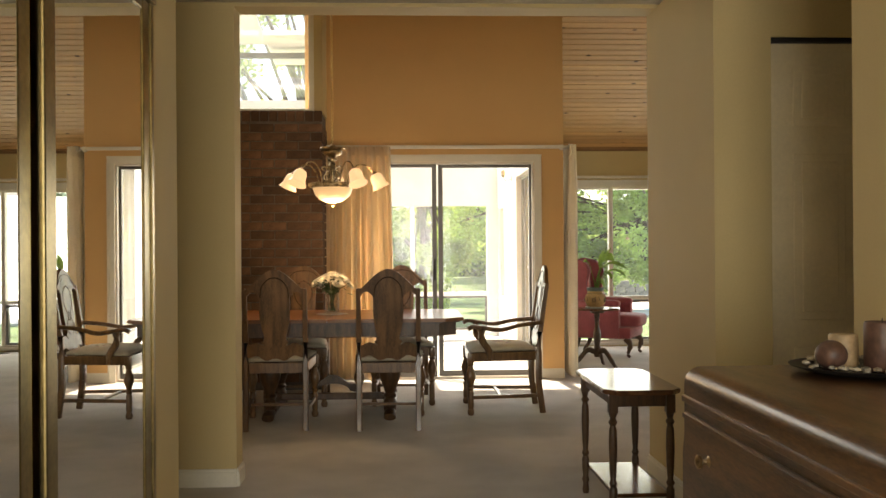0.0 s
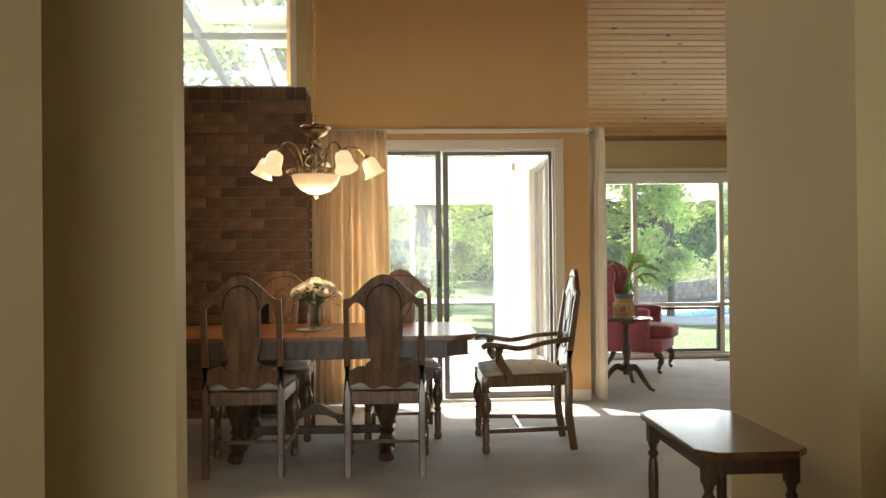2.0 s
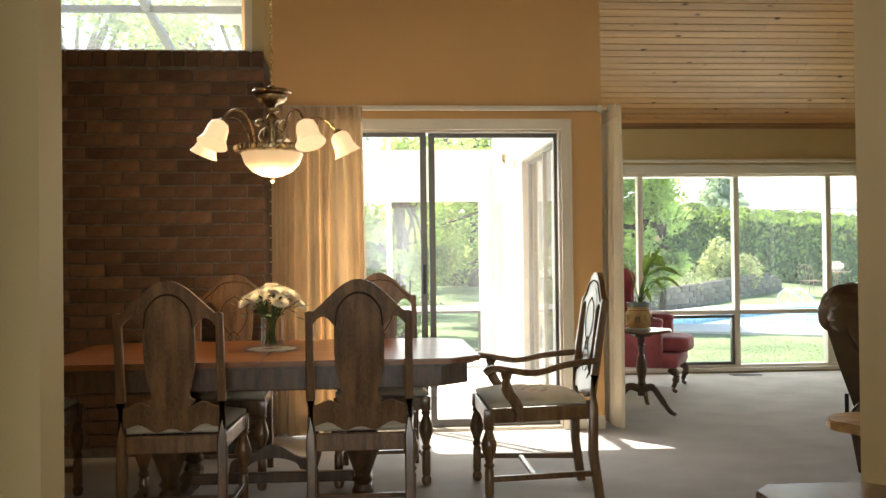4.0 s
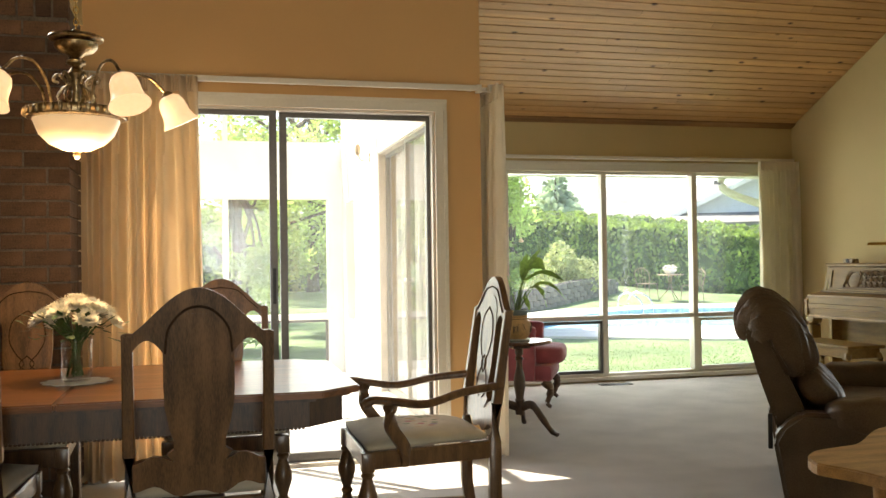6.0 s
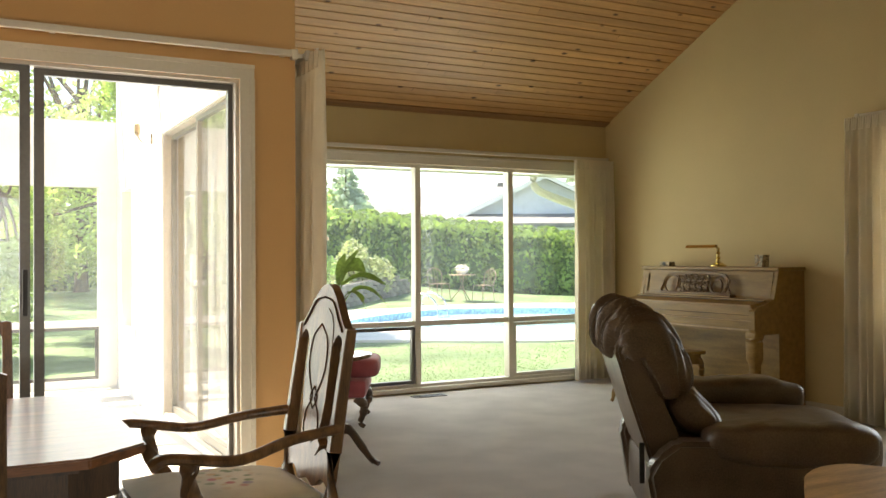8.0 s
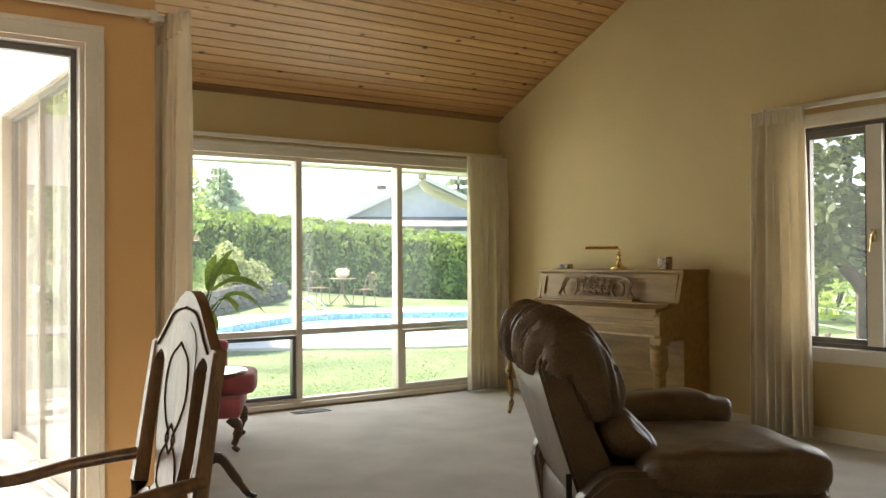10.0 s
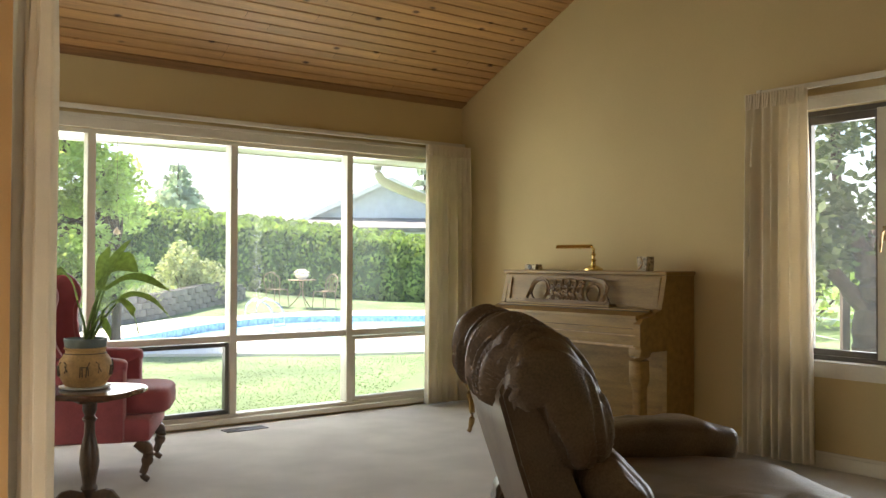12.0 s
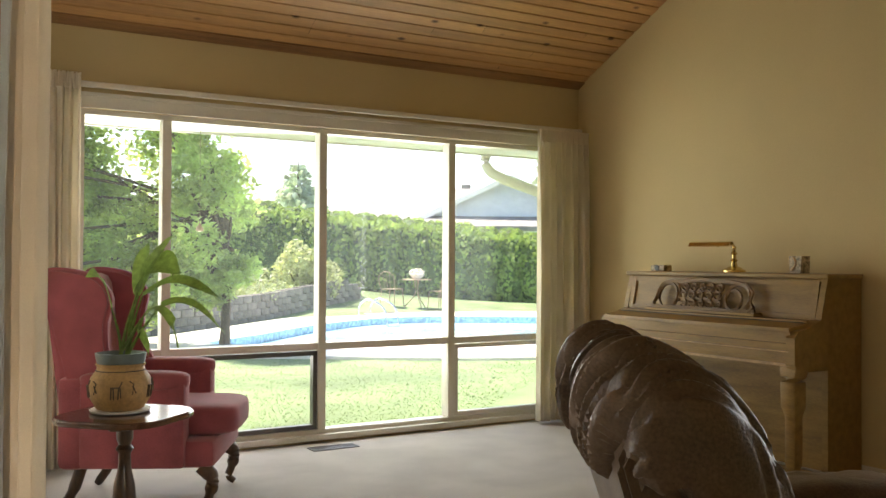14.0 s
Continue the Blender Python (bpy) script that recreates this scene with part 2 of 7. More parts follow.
def thing(name, m, label, category, group="", kind=""):
    e = new(name)
    e.empty_display_size = 0.1
    e.matrix_world = m
    return tagged(e, label, category, group, kind)


def structure(name, bm, material, label, category, smooth=False):
    return tagged(part(name, bm, material, smooth=smooth), label, category, "", "structure")


def wall_boxes(a0, a1, z0, z1, holes, axis, t0, t1):
    """Boxes of a wall along an axis, with rectangular holes (a0, a1, z0, z1)."""
    out = []
    cuts = sorted({a0, a1, *[h[0] for h in holes], *[h[1] for h in holes]})
    for lo, hi in zip(cuts, cuts[1:]):
        spans = sorted((h[2], h[3]) for h in holes if h[0] <= lo + 1e-6 and h[1] >= hi - 1e-6)
        z = z0
        for s0, s1 in spans + [(z1, z1)]:
            if s0 > z + 1e-4:
                out.append((lo, hi, t0, t1, z, s0) if axis == "x" else (t0, t1, lo, hi, z, s0))
            z = max(z, s1)
    return out


def lathe(bm, profile, seg=16, cx=0.0, cy=0.0, zscale=1.0):
    """A turned body from (radius, height) rows."""
    rings = []
    for r, z in profile:
        rings.append([bm.verts.new((cx + r * math.cos(2 * math.pi * i / seg), cy + r * math.sin(2 * math.pi * i / seg), z)) for i in range(seg)])
    for a, b in zip(rings, rings[1:]):
        for i in range(seg):
            bm.faces.new((a[i], a[(i + 1) % seg], b[(i + 1) % seg], b[i]))
    bm.faces.new(rings[0][::-1])
    bm.faces.new(rings[-1])
    return bm


def prism(bm, outline, d0, d1, plane="xz"):
    """A flat outline pushed from d0 to d1 across its plane."""
    def at(u, v, d):
        return (u, d, v) if plane == "xz" else (d, u, v) if plane == "yz" else (u, v, d)
    a = [bm.verts.new(at(u, v, d0)) for u, v in outline]
    b = [bm.verts.new(at(u, v, d1)) for u, v in outline]
    n = len(outline)
    bm.faces.new(a)
    bm.faces.new(b[::-1])
    for i in range(n):
        bm.faces.new((a[i], b[i], b[(i + 1) % n], a[(i + 1) % n]))
    bmesh.ops.recalc_face_normals(bm, faces=bm.faces[:])
    return bm


def sweep(bm, pts, sizes, seg=8, square=False):
    """A tube of varying section along points; a size is a radius or (width, height)."""
    pts = [Vector(p) for p in pts]
    rings = []
    for i, p in enumerate(pts):
        d = (pts[min(i + 1, len(pts) - 1)] - pts[max(i - 1, 0)]).normalized()
        side = d.cross(Vector((0, 0, 1)))
        side = side.normalized() if side.length > 0.05 else Vector((1, 0, 0))
        up = side.cross(d).normalized()
        s = sizes[min(i, len(sizes) - 1)] if isinstance(sizes, list) else sizes
        w, h = s if isinstance(s, (list, tuple)) else (s, s)
        ring = []
        for k in range(seg):
            a = 2 * math.pi * (k + 0.5) / seg
            ca, sa = math.cos(a), math.sin(a)
            if square:
                ca, sa = math.copysign(abs(ca) ** 0.35, ca), math.copysign(abs(sa) ** 0.35, sa)
            ring.append(bm.verts.new(p + side * (w * ca) + up * (h * sa)))
        rings.append(ring)
    for a, b in zip(rings, rings[1:]):
        for i in range(seg):
            bm.faces.new((a[i], a[(i + 1) % seg], b[(i + 1) % seg], b[i]))
    bm.faces.new(rings[0][::-1])
    bm.faces.new(rings[-1])
    bmesh.ops.recalc_face_normals(bm, faces=bm.faces[:])
    return bm


def spline(pts, n=6):
    """Catmull-Rom points through the given ones."""
    P = [Vector(p) for p in pts]
    P = [2 * P[0] - P[1], *P, 2 * P[-1] - P[-2]]
    out = []
    for i in range(1, len(P) - 2):
        for k in range(n):
            t = k / n
            a, b, c, d = P[i - 1], P[i], P[i + 1], P[i + 2]
            out.append(0.5 * (2 * b + (c - a) * t + (2 * a - 5 * b + 4 * c - d) * t * t + (3 * b - a - 3 * c + d) * t ** 3))
    out.append(P[-2])
    return out


# ---- the house: floor, walls, ceilings ----
HALL_Y, DOOR_Y, WIN_Y, EAST_X, WEST_X = 4.41, 8.166, 10.90, 5.62, 1.52
RISE, EAVE = 0.47, 2.446
RIDGE_Y = 6.4
RIDGE_Z = EAVE + RISE * (WIN_Y - RIDGE_Y)

structure("floor", boxes((-5.0, EAST_X, -3.0, DOOR_Y, -0.2, 0.0), (WEST_X, EAST_X, DOOR_Y, WIN_Y, -0.2, 0.0)), CARPET, "wall to wall grey-beige carpet, worn and brushed", "floor")
# hall
structure("wall_hall_post", boxes((-3.2, -0.852, HALL_Y, HALL_Y + 0.17, 0, 2.48)), WALL, "cream wall end beside the wide opening", "wall")
structure("wall_hall_header", boxes((-3.2, 1.5, HALL_Y, HALL_Y + 0.17, 2.48, 4.4)), WALL, "cream header over the wide opening", "wall")
structure("wall_hall_east", boxes((1.35, 1.5, 3.52, HALL_Y + 0.17, 0, 2.48), (1.355, 1.5, -3.0, 2.33, 0, 2.48), (1.5, 3.2, 3.52, 3.66, 2.12, 2.48), (1.5, 1.60, 3.52, 3.66, 0, 2.12), (2.36, 3.2, 3.52, 3.66, 0, 2.12)), WALL, "cream hall wall with a side passage", "wall")
# unseen walls behind the hall, with a hole added for the fill lamp
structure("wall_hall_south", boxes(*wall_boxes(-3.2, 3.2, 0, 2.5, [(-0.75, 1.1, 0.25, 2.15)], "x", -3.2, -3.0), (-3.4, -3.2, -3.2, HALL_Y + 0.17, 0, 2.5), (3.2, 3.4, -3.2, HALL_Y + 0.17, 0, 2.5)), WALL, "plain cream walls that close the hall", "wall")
structure("ceiling_hall", boxes((-3.4, 3.4, -3.2, HALL_Y, 2.5, 2.6)), CEIL_WHITE, "plain cream hall ceiling", "ceiling")
structure("wall_south", boxes((-5.0, -3.2, HALL_Y, HALL_Y + 0.17, 0, 4.4), (1.5, EAST_X, HALL_Y, HALL_Y + 0.17, 0, 4.4)), WALL, "cream wall behind the living and dining room", "wall")
structure("wall_west", boxes((-5.2, -5.0, HALL_Y, DOOR_Y + 0.15, 0, 4.8)), WALL, "cream wall at the far side of the dining room", "wall")
# the brick chimney wall and the high window over it
BX, BY, BZ = -0.693, 7.644, 2.438
# dining wall with the patio door
D0, D1, DH = -0.58, 1.24, 2.035
dw = wall_boxes(BX - 0.2, WEST_X, 0, 4.9, [(D0, D1, 0, DH)], "x", DOOR_Y, DOOR_Y + 0.13)
structure("wall_dining", boxes(*dw), WALL_ORANGE, "dining wall tinted apricot for warm light, with a sliding patio door", "wall")
# upper wall
structure("wall_brick_upper", boxes((-5.0, -2.75, BY + 0.1, DOOR_Y + 0.13, BZ, 4.9), (-2.75, BX, BY + 0.1, DOOR_Y + 0.13, 4.0, 4.9), (BX - 0.075, BX, BY + 0.1, DOOR_Y, BZ + 0.004, 4.0)), WALL, "cream wall over the brick chimney breast", "wall")
# living room
W0, W1, WH = 2.1, 5.48, 1.985
structure("wall_window", boxes(*wall_boxes(WEST_X, EAST_X + 0.2, -0.2, EAVE + 0.06, [(W0, W1, 0.03, WH)], "x", WIN_Y, WIN_Y + 0.14)), WALL, "cream wall round the wide garden window", "wall")
S0, S1, SUN_Y, PORCH_X = 8.85, 10.85, 13.05, 1.40
def gable(bm, x0, x1, y0, y1):
    prism(bm, [(y0, 2.3), (y1, 2.3), (y1, EAVE + RISE * (WIN_Y - y1) + 0.02), (max(y0, RIDGE_Y), EAVE + RISE * (WIN_Y - max(y0, RIDGE_Y)) + 0.02)] + ([(y0, RIDGE_Z - RISE * (RIDGE_Y - y0) + 0.02)] if y0 < RIDGE_Y else []), x0, x1, "yz")
    return bm
structure("wall_living_west", gable(boxes(*wall_boxes(DOOR_Y + 0.13, SUN_Y, -0.12, 2.3, [(S0, S1, 0, DH + 0.08), (12.2, 12.75, 0.55, 1.80)], "y", PORCH_X, WEST_X - 0.002), (PORCH_X, WEST_X - 0.002, WIN_Y + 0.141, SUN_Y, 2.301, 3.3)), PORCH_X, WEST_X - 0.002, DOOR_Y + 0.13, WIN_Y + 0.14), WHITE, "white wall with a second sliding door", "wall")
E0, E1, EZ0, EZ1 = 6.2, 7.86, 0.58, 2.01
structure("wall_east", gable(boxes(*wall_boxes(HALL_Y, WIN_Y + 0.14, 0, 2.3, [(E0, E1, EZ0, EZ1)], "y", EAST_X, EAST_X + 0.2)), EAST_X, EAST_X + 0.2, HALL_Y, WIN_Y + 0.14), WALL, "tall cream gable wall with a side window", "wall")

# sloped plank ceiling, each board a little proud of its groove
def plank_ceiling():
    bm = bmesh.new()
    w = 0.088
    ang = math.atan(RISE)
    n = int((WIN_Y + 0.1 - RIDGE_Y) / (w * math.cos(ang))) + 1
    for i in range(n):
        d0, d1 = i * w, (i + 1) * w - 0.012
        x = -5.2 if WIN_Y + 0.1 - d0 * math.cos(ang) < DOOR_Y + 0.13 else WEST_X
        rnd = random.Random(i)
        while x < EAST_X + 0.2:
            x2 = min(EAST_X + 0.2, x + rnd.uniform(1.4, 3.4))
            p = []
            for d in (d0, d1):
                y, z = WIN_Y + 0.1 - d * math.cos(ang), EAVE - 0.047 + d * math.sin(ang)
                p.append((y, z))
            up = 0.02
            vs = [bm.verts.new(v) for v in ((x, p[0][0], p[0][1]), (x2 - 0.002, p[0][0], p[0][1]), (x2 - 0.002, p[1][0], p[1][1]), (x, p[1][0], p[1][1]), (x, p[0][0], p[0][1] + up), (x2 - 0.002, p[0][0], p[0][1] + up), (x2 - 0.002, p[1][0], p[1][1] + up), (x, p[1][0], p[1][1] + up))]
            for q in ((0, 1, 2, 3), (0, 4, 5, 1), (3, 2, 6, 7)):
                bm.faces.new([vs[j] for j in q])
            x = x2
    bmesh.ops.recalc_face_normals(bm, faces=bm.faces[:])
    return bm
structure("ceiling_planks", plank_ceiling(), PLANK, "sloped ceiling of knotty cedar planks", "ceiling")
# dark strip added along the ceiling's low edge to stand for its shade
EDGE_SHADE = mat("ceiling_edge_shade_board", (0.30, 0.155, 0.062), 0.5, var=0.2, scale=3, bump=0.1, bscale=40, stretch=(0.3, 6, 6))
structure("trim_ceiling_shade", prism(bmesh.new(), [(WIN_Y - 0.001, EAVE - 0.014), (WIN_Y - 0.075, EAVE + 0.0208), (WIN_Y - 0.075, EAVE + 0.0308), (WIN_Y - 0.001, EAVE - 0.004)], WEST_X + 0.003, EAST_X - 0.003, "yz"), EDGE_SHADE, "dark board put in as shade where the plank ceiling meets the wall", "trim")
rb = bmesh.new()
prism(rb, [(WIN_Y + 0.9, EAVE - 0.35), (RIDGE_Y, RIDGE_Z + 0.025), (HALL_Y - 0.2, RIDGE_Z - RISE * (RIDGE_Y - HALL_Y) - 0.07), (HALL_Y - 0.2, RIDGE_Z + 0.2), (RIDGE_Y, RIDGE_Z + 0.3), (WIN_Y + 0.9, EAVE - 0.15)], WEST_X + 0.001, EAST_X + 0.6, "yz")
prism(rb, [(DOOR_Y + 0.13, EAVE + RISE * (WIN_Y - DOOR_Y) - 0.04), (RIDGE_Y, RIDGE_Z + 0.025), (HALL_Y - 0.2, RIDGE_Z - RISE * (RIDGE_Y - HALL_Y) - 0.07), (HALL_Y - 0.2, RIDGE_Z + 0.2), (RIDGE_Y, RIDGE_Z + 0.3), (DOOR_Y + 0.13, EAVE + RISE * (WIN_Y - DOOR_Y) + 0.2)], -5.4, WEST_X + 0.001, "yz")
structure("roof", rb, GROOVE_SHADE, "house roof over the living and dining room", "roof")

# ---- curtains and doors ----
def curtain_mat(name, base):
    m = mat(name, base, 0.9, var=0.06, scale=5, bump=0.3, bscale=300)
    nt = m.node_tree
    b = nt.nodes["Principled BSDF"]
    tl = nt.nodes.new("ShaderNodeBsdfTranslucent")
    tl.inputs[0].default_value = (*base, 1)
    mx = nt.nodes.new("ShaderNodeMixShader")
    mx.inputs[0].default_value = 0.4
    nt.links.new(b.outputs[0], mx.inputs[1])
    nt.links.new(tl.outputs[0], mx.inputs[2])
    nt.links.new(mx.outputs[0], nt.nodes["Material Output"].inputs[0])
    return m
DRAPE = curtain_mat("cream_drape_cloth", (0.91, 0.84, 0.70))
SHEER = curtain_mat("white_sheer_cloth", (0.93, 0.92, 0.88))
# cream cloth with the warm lamplight put in as a peach tint
PEACH = curtain_mat("cream_drape_lamplit_tint", (0.80, 0.65, 0.46))


def drape(name, label, a0, a1, c, z0, z1, axis, waves, depth=0.035, seed=1, flare=1.0, cloth_mat=None):
    """A pleated curtain hanging along an axis at the cross place c, gathered at its heading."""
    root = thing(name, pose(0, 0, 0), label, "curtain")
    cloth_mat = cloth_mat or DRAPE
    rnd = random.Random(seed)
    n = waves * 10
    phase = [rnd.uniform(-0.5, 0.5) for _ in range(waves + 2)]
    amp = [rnd.uniform(0.65, 1.15) for _ in range(waves + 2)]
    bm = bmesh.new()
    rows = []
    levels = [0, 0.03, 0.06, 0.2, 0.45, 0.7, 0.9, 1.0]
    for lv in levels:
        z = z1 + (z0 - z1) * lv
        row = []
        for i in range(n + 1):
            u = i / n
            k = u * waves
            kk = int(k)
            f = k - kk
            a = amp[kk] * (1 - f) + amp[kk + 1] * f
            ph = phase[kk] * (1 - f) + phase[kk + 1] * f
            soft_ = min(1, lv * 3)
            kw = k + 0.22 * soft_ * math.sin(1.9 * k + seed) + 0.15 * soft_ * math.sin(0.83 * k + 2 * seed)
            d = depth * a * (math.sin(2 * math.pi * kw + ph * lv * 1.6) + 0.3 * soft_ * math.sin(math.pi * kw + seed + 0.8 * lv)) * (0.5 + 0.5 * min(1, lv * 4))
            mid = (a0 + a1) / 2
            s = mid + (a0 + (a1 - a0) * u - mid) * (1 + 0.10 * flare * lv)
            p = (s, c + d, z) if axis == "x" else (c + d, s, z)
            row.append(bm.verts.new(p))
        rows.append(row)
    for a, b in zip(rows, rows[1:]):
        for i in range(n):
            bm.faces.new((a[i], a[i + 1], b[i + 1], b[i]))
    cloth = part("cloth", bm, cloth_mat, root, smooth=True)
    so = cloth.modifiers.new("thick", "SOLIDIFY")
    so.thickness = 0.003
    step = (a1 - a0) / (waves * 1)
    for i in range(waves):
        hb = bmesh.new()
        s = a0 + (i + 0.5) * step
        for o in (-0.012, 0, 0.012):
            p0 = (s + o, c - depth * 0.5, z1 - 0.085) if axis == "x" else (c - depth * 0.5, s + o, z1 - 0.085)
            p1 = (s + o * 1.5, c - depth * 0.4, z1 + 0.004) if axis == "x" else (c - depth * 0.4, s + o * 1.5, z1 + 0.004)
            sweep(hb, [p0, p1], [0.007, 0.006], 6)
        part("pinch_pleat", hb, cloth_mat, root, smooth=True)
    return root


def track(name, label, a0, a1, c, z, axis, wall):
    """A white curtain track with brackets and end stops."""
    root = thing(name, pose(0, 0, 0), label, "curtain rail")
    def bx(s0, s1, c0, c1, q0, q1):
        c0, c1 = min(c0, c1), max(c0, c1)
        return (s0, s1, c0, c1, q0, q1) if axis == "x" else (c0, c1, s0, s1, q0, q1)
    part("rail", boxes(bx(a0, a1, c - 0.014, c + 0.014, z - 0.012, z + 0.02), bevel=0.004), TRIM, root)
    n = max(2, int((a1 - a0) / 0.9) + 1)
    for i in range(n):
        s = a0 + 0.05 + (a1 - a0 - 0.1) * i / (n - 1)
        part("bracket", boxes(bx(s - 0.012, s + 0.012, c + (0.013 if wall > c else -0.013), wall, z - 0.004, z + 0.016)), TRIM, root)
    for s in (a0, a1):
        part("end_stop", boxes(bx(s - 0.025, s + 0.006, c - 0.019, c + 0.019, z - 0.026, z + 0.023), bevel=0.004), TRIM, root)
    return root


drape("curtain", "long cream pleated curtain beside the patio door, tinted peach for warm lamplight", BX - 0.085, -0.105, DOOR_Y - 0.1, 0.03, 2.17, "x", 9, depth=0.045, seed=2, cloth_mat=PEACH)
drape("curtain", "cream pleated curtain drawn along the second sliding door", 8.48, 10.78, WEST_X + 0.045, 0.03, 2.17, "y", 22, depth=0.035, seed=3, flare=0.05, cloth_mat=SHEER)
drape("curtain", "cream pleated curtain bunched at the end of the dining wall", 7.985, 8.42, 1.592, 0.03, 2.18, "y", 7, depth=0.038, seed=9, flare=0.1)
track("curtain_rail", "white curtain rail over the second sliding door", 8.14, 10.8, WEST_X + 0.06, 2.175, "y", WEST_X)
drape("curtain", "cream pleated curtain at the corner of the garden window", 1.80, 2.105, WIN_Y - 0.11, 0.03, 2.15, "x", 7, seed=4, flare=0.4)
drape("curtain", "cream pleated curtain bunched beside the garden window", 5.145, 5.585, WIN_Y - 0.14, 0.02, 2.08, "x", 9, depth=0.05, seed=5, flare=0.3)
drape("curtain", "cream pleated curtain bunched beside the side window", 7.72, 8.10, EAST_X - 0.12, 0.03, 2.12, "y", 7, depth=0.042, seed=6, flare=1.4)
track("curtain_rail", "white curtain rail over the patio door", -0.68, 1.50, DOOR_Y - 0.07, 2.165, "x", DOOR_Y)
track("curtain_rail", "white curtain rail over the garden window", 1.75, 5.58, WIN_Y - 0.07, 2.10, "x", WIN_Y)
track("curtain_rail", "white curtain rail over the side window", 6.0, 8.05, EAST_X - 0.07, 2.13, "y", EAST_X)


def pane(name, x0, x1, y0, y1, z0, z1, parent):
    ob = part(name, boxes((x0, x1, y0, y1, z0, z1)), GLASS, parent)
    ob.visible_shadow = False
    return ob


def sliding_door(name, label, a0, a1, c, h, axis, leafmat):
    root = tagged(new(name), label, "sliding door", "", "structure")
    def bx(s0, s1, c0, c1, q0, q1):
        return (s0, s1, c + c0, c + c1, q0, q1) if axis == "x" else (c + c0, c + c1, s0, s1, q0, q1)
    f, st_ = 0.016, 0.022
    part("door_frame", boxes(bx(a0, a0 + f, 0.01, 0.11, 0, h), bx(a1 - f, a1, 0.01, 0.11, 0, h), bx(a0 + f, a1 - f, 0.01, 0.11, h - f, h), bx(a0 + f, a1 - f, 0.01, 0.11, 0, 0.025)), CHAMPAGNE, root, "pale bronze aluminium frame and track")
    mid = (a0 + a1) / 2
    for k, (s0, s1, d) in enumerate(((a0 + f, mid - 0.006, 0.02), (mid + 0.012, a1 - f, 0.066))):
        m0, m1 = (st_, 0.042) if k == 0 else (0.042, st_)
        leaf = part("door_leaf", boxes(bx(s0, s0 + m0, d, d + 0.035, 0.026, h - 0.018), bx(s1 - m1, s1, d, d + 0.035, 0.026, h - 0.018), bx(s0 + m0, s1 - m1, d, d + 0.035, h - 0.046, h - 0.018), bx(s0 + m0, s1 - m1, d, d + 0.035, 0.026, 0.075)), leafmat, root)
        b = bx(s0 + m0, s1 - m1, d + 0.014, d + 0.02, 0.075, h - 0.046)
        pane("pane", *b, leaf)
        if k == 0:
            if axis == "y":
                part("knob", boxes(bx(s1 - 0.045, s1 - 0.015, d - 0.02, d - 0.001, 1.0, 1.03), bevel=0.006), WHITE, leaf, "small white pull knob")
                continue
            hb = boxes(bx(s1 - 0.032, s1 - 0.012, d - 0.035, d - 0.02, 0.93, 1.13), bx(s1 - 0.03, s1 - 0.014, d - 0.021, d - 0.001, 0.94, 0.965), bx(s1 - 0.03, s1 - 0.014, d - 0.021, d - 0.001, 1.095, 1.12), bevel=0.003)
            part("handle", hb, BLACK, leaf, "black pull handle")
    return root


sliding_door("door_1", "sliding glass patio door in a dark aluminium frame, shut", D0, D1, DOOR_Y, DH, "x", ALU)
sliding_door("door_2", "second sliding glass door onto the glazed porch", S0, S1, PORCH_X, DH + 0.08, "y", BRONZE_ALU)


def casing(name, label, spec, profile, axis, c, sgn, sill=False):
    """Moulded casing round an opening (a0, a1, z0, z1)."""
    a0, a1, z0, z1 = spec
    w = profile
    root = tagged(new(name), label, "trim", "", "structure")
    def bx(s0, s1, d0, d1, q0, q1):
        e0, e1 = sorted((c + sgn * d0, c + sgn * d1))
        return (s0, s1, e0, e1, q0, q1) if axis == "x" else (e0, e1, s0, s1, q0, q1)
    low = z0 - (w if sill else 0)
    for nm, sp in (("side_casing", (a0 - w, a0, low, z1)), ("side_casing", (a1, a1 + w, low, z1)), ("head_casing", (a0 - w, a1 + w, z1, z1 + w))):
        s0, s1, q0, q1 = sp
        bm = boxes(bx(s0, s1, 0.0, 0.014, q0, q1))
        if nm == "side_casing":
            o = s0 if s0 < a0 else s1 - 0.02
            box(bm, *bx(o, o + 0.02, 0.0145, 0.022, q0, q1))
        else:
            box(bm, *bx(s0, s1, 0.0145, 0.022, q1 - 0.02, q1))
        part(nm, bm, TRIM, root)
    if sill:
        part("apron", boxes(bx(a0, a1, 0.0, 0.016, z0 - w, z0 - 0.002)), TRIM, root)
        part("sill", boxes(bx(a0 - 0.0, a1 + 0.0, -0.1, 0.03, z0 - 0.002, z0 + 0.014)), TRIM, root)
    return root


casing("trim_1", "cream moulded casing round the patio door", (D0, D1, 0, DH), 0.07, "x", DOOR_Y, -1)
casing("trim_2", "cream casing round the side window", (E0, E1, EZ0, EZ1), 0.075, "y", EAST_X, -1, True)

# garden window: frame, mullions, opening vents
WM = (2.60, 3.577, 4.53)
gw = tagged(new("window_1"), "wide garden window with white mullions and low vents", "window", "", "structure")
part("window_frame", boxes((W0, W0 + 0.05, WIN_Y + 0.03, WIN_Y + 0.11, 0.03, WH), (W1 - 0.05, W1, WIN_Y + 0.03, WIN_Y + 0.11, 0.03, WH), (W0 + 0.05, W1 - 0.05, WIN_Y + 0.03, WIN_Y + 0.11, WH - 0.03, WH), (W0 + 0.05, W1 - 0.05, WIN_Y + 0.02, WIN_Y + 0.11, 0.03, 0.075)), TRIM, gw)
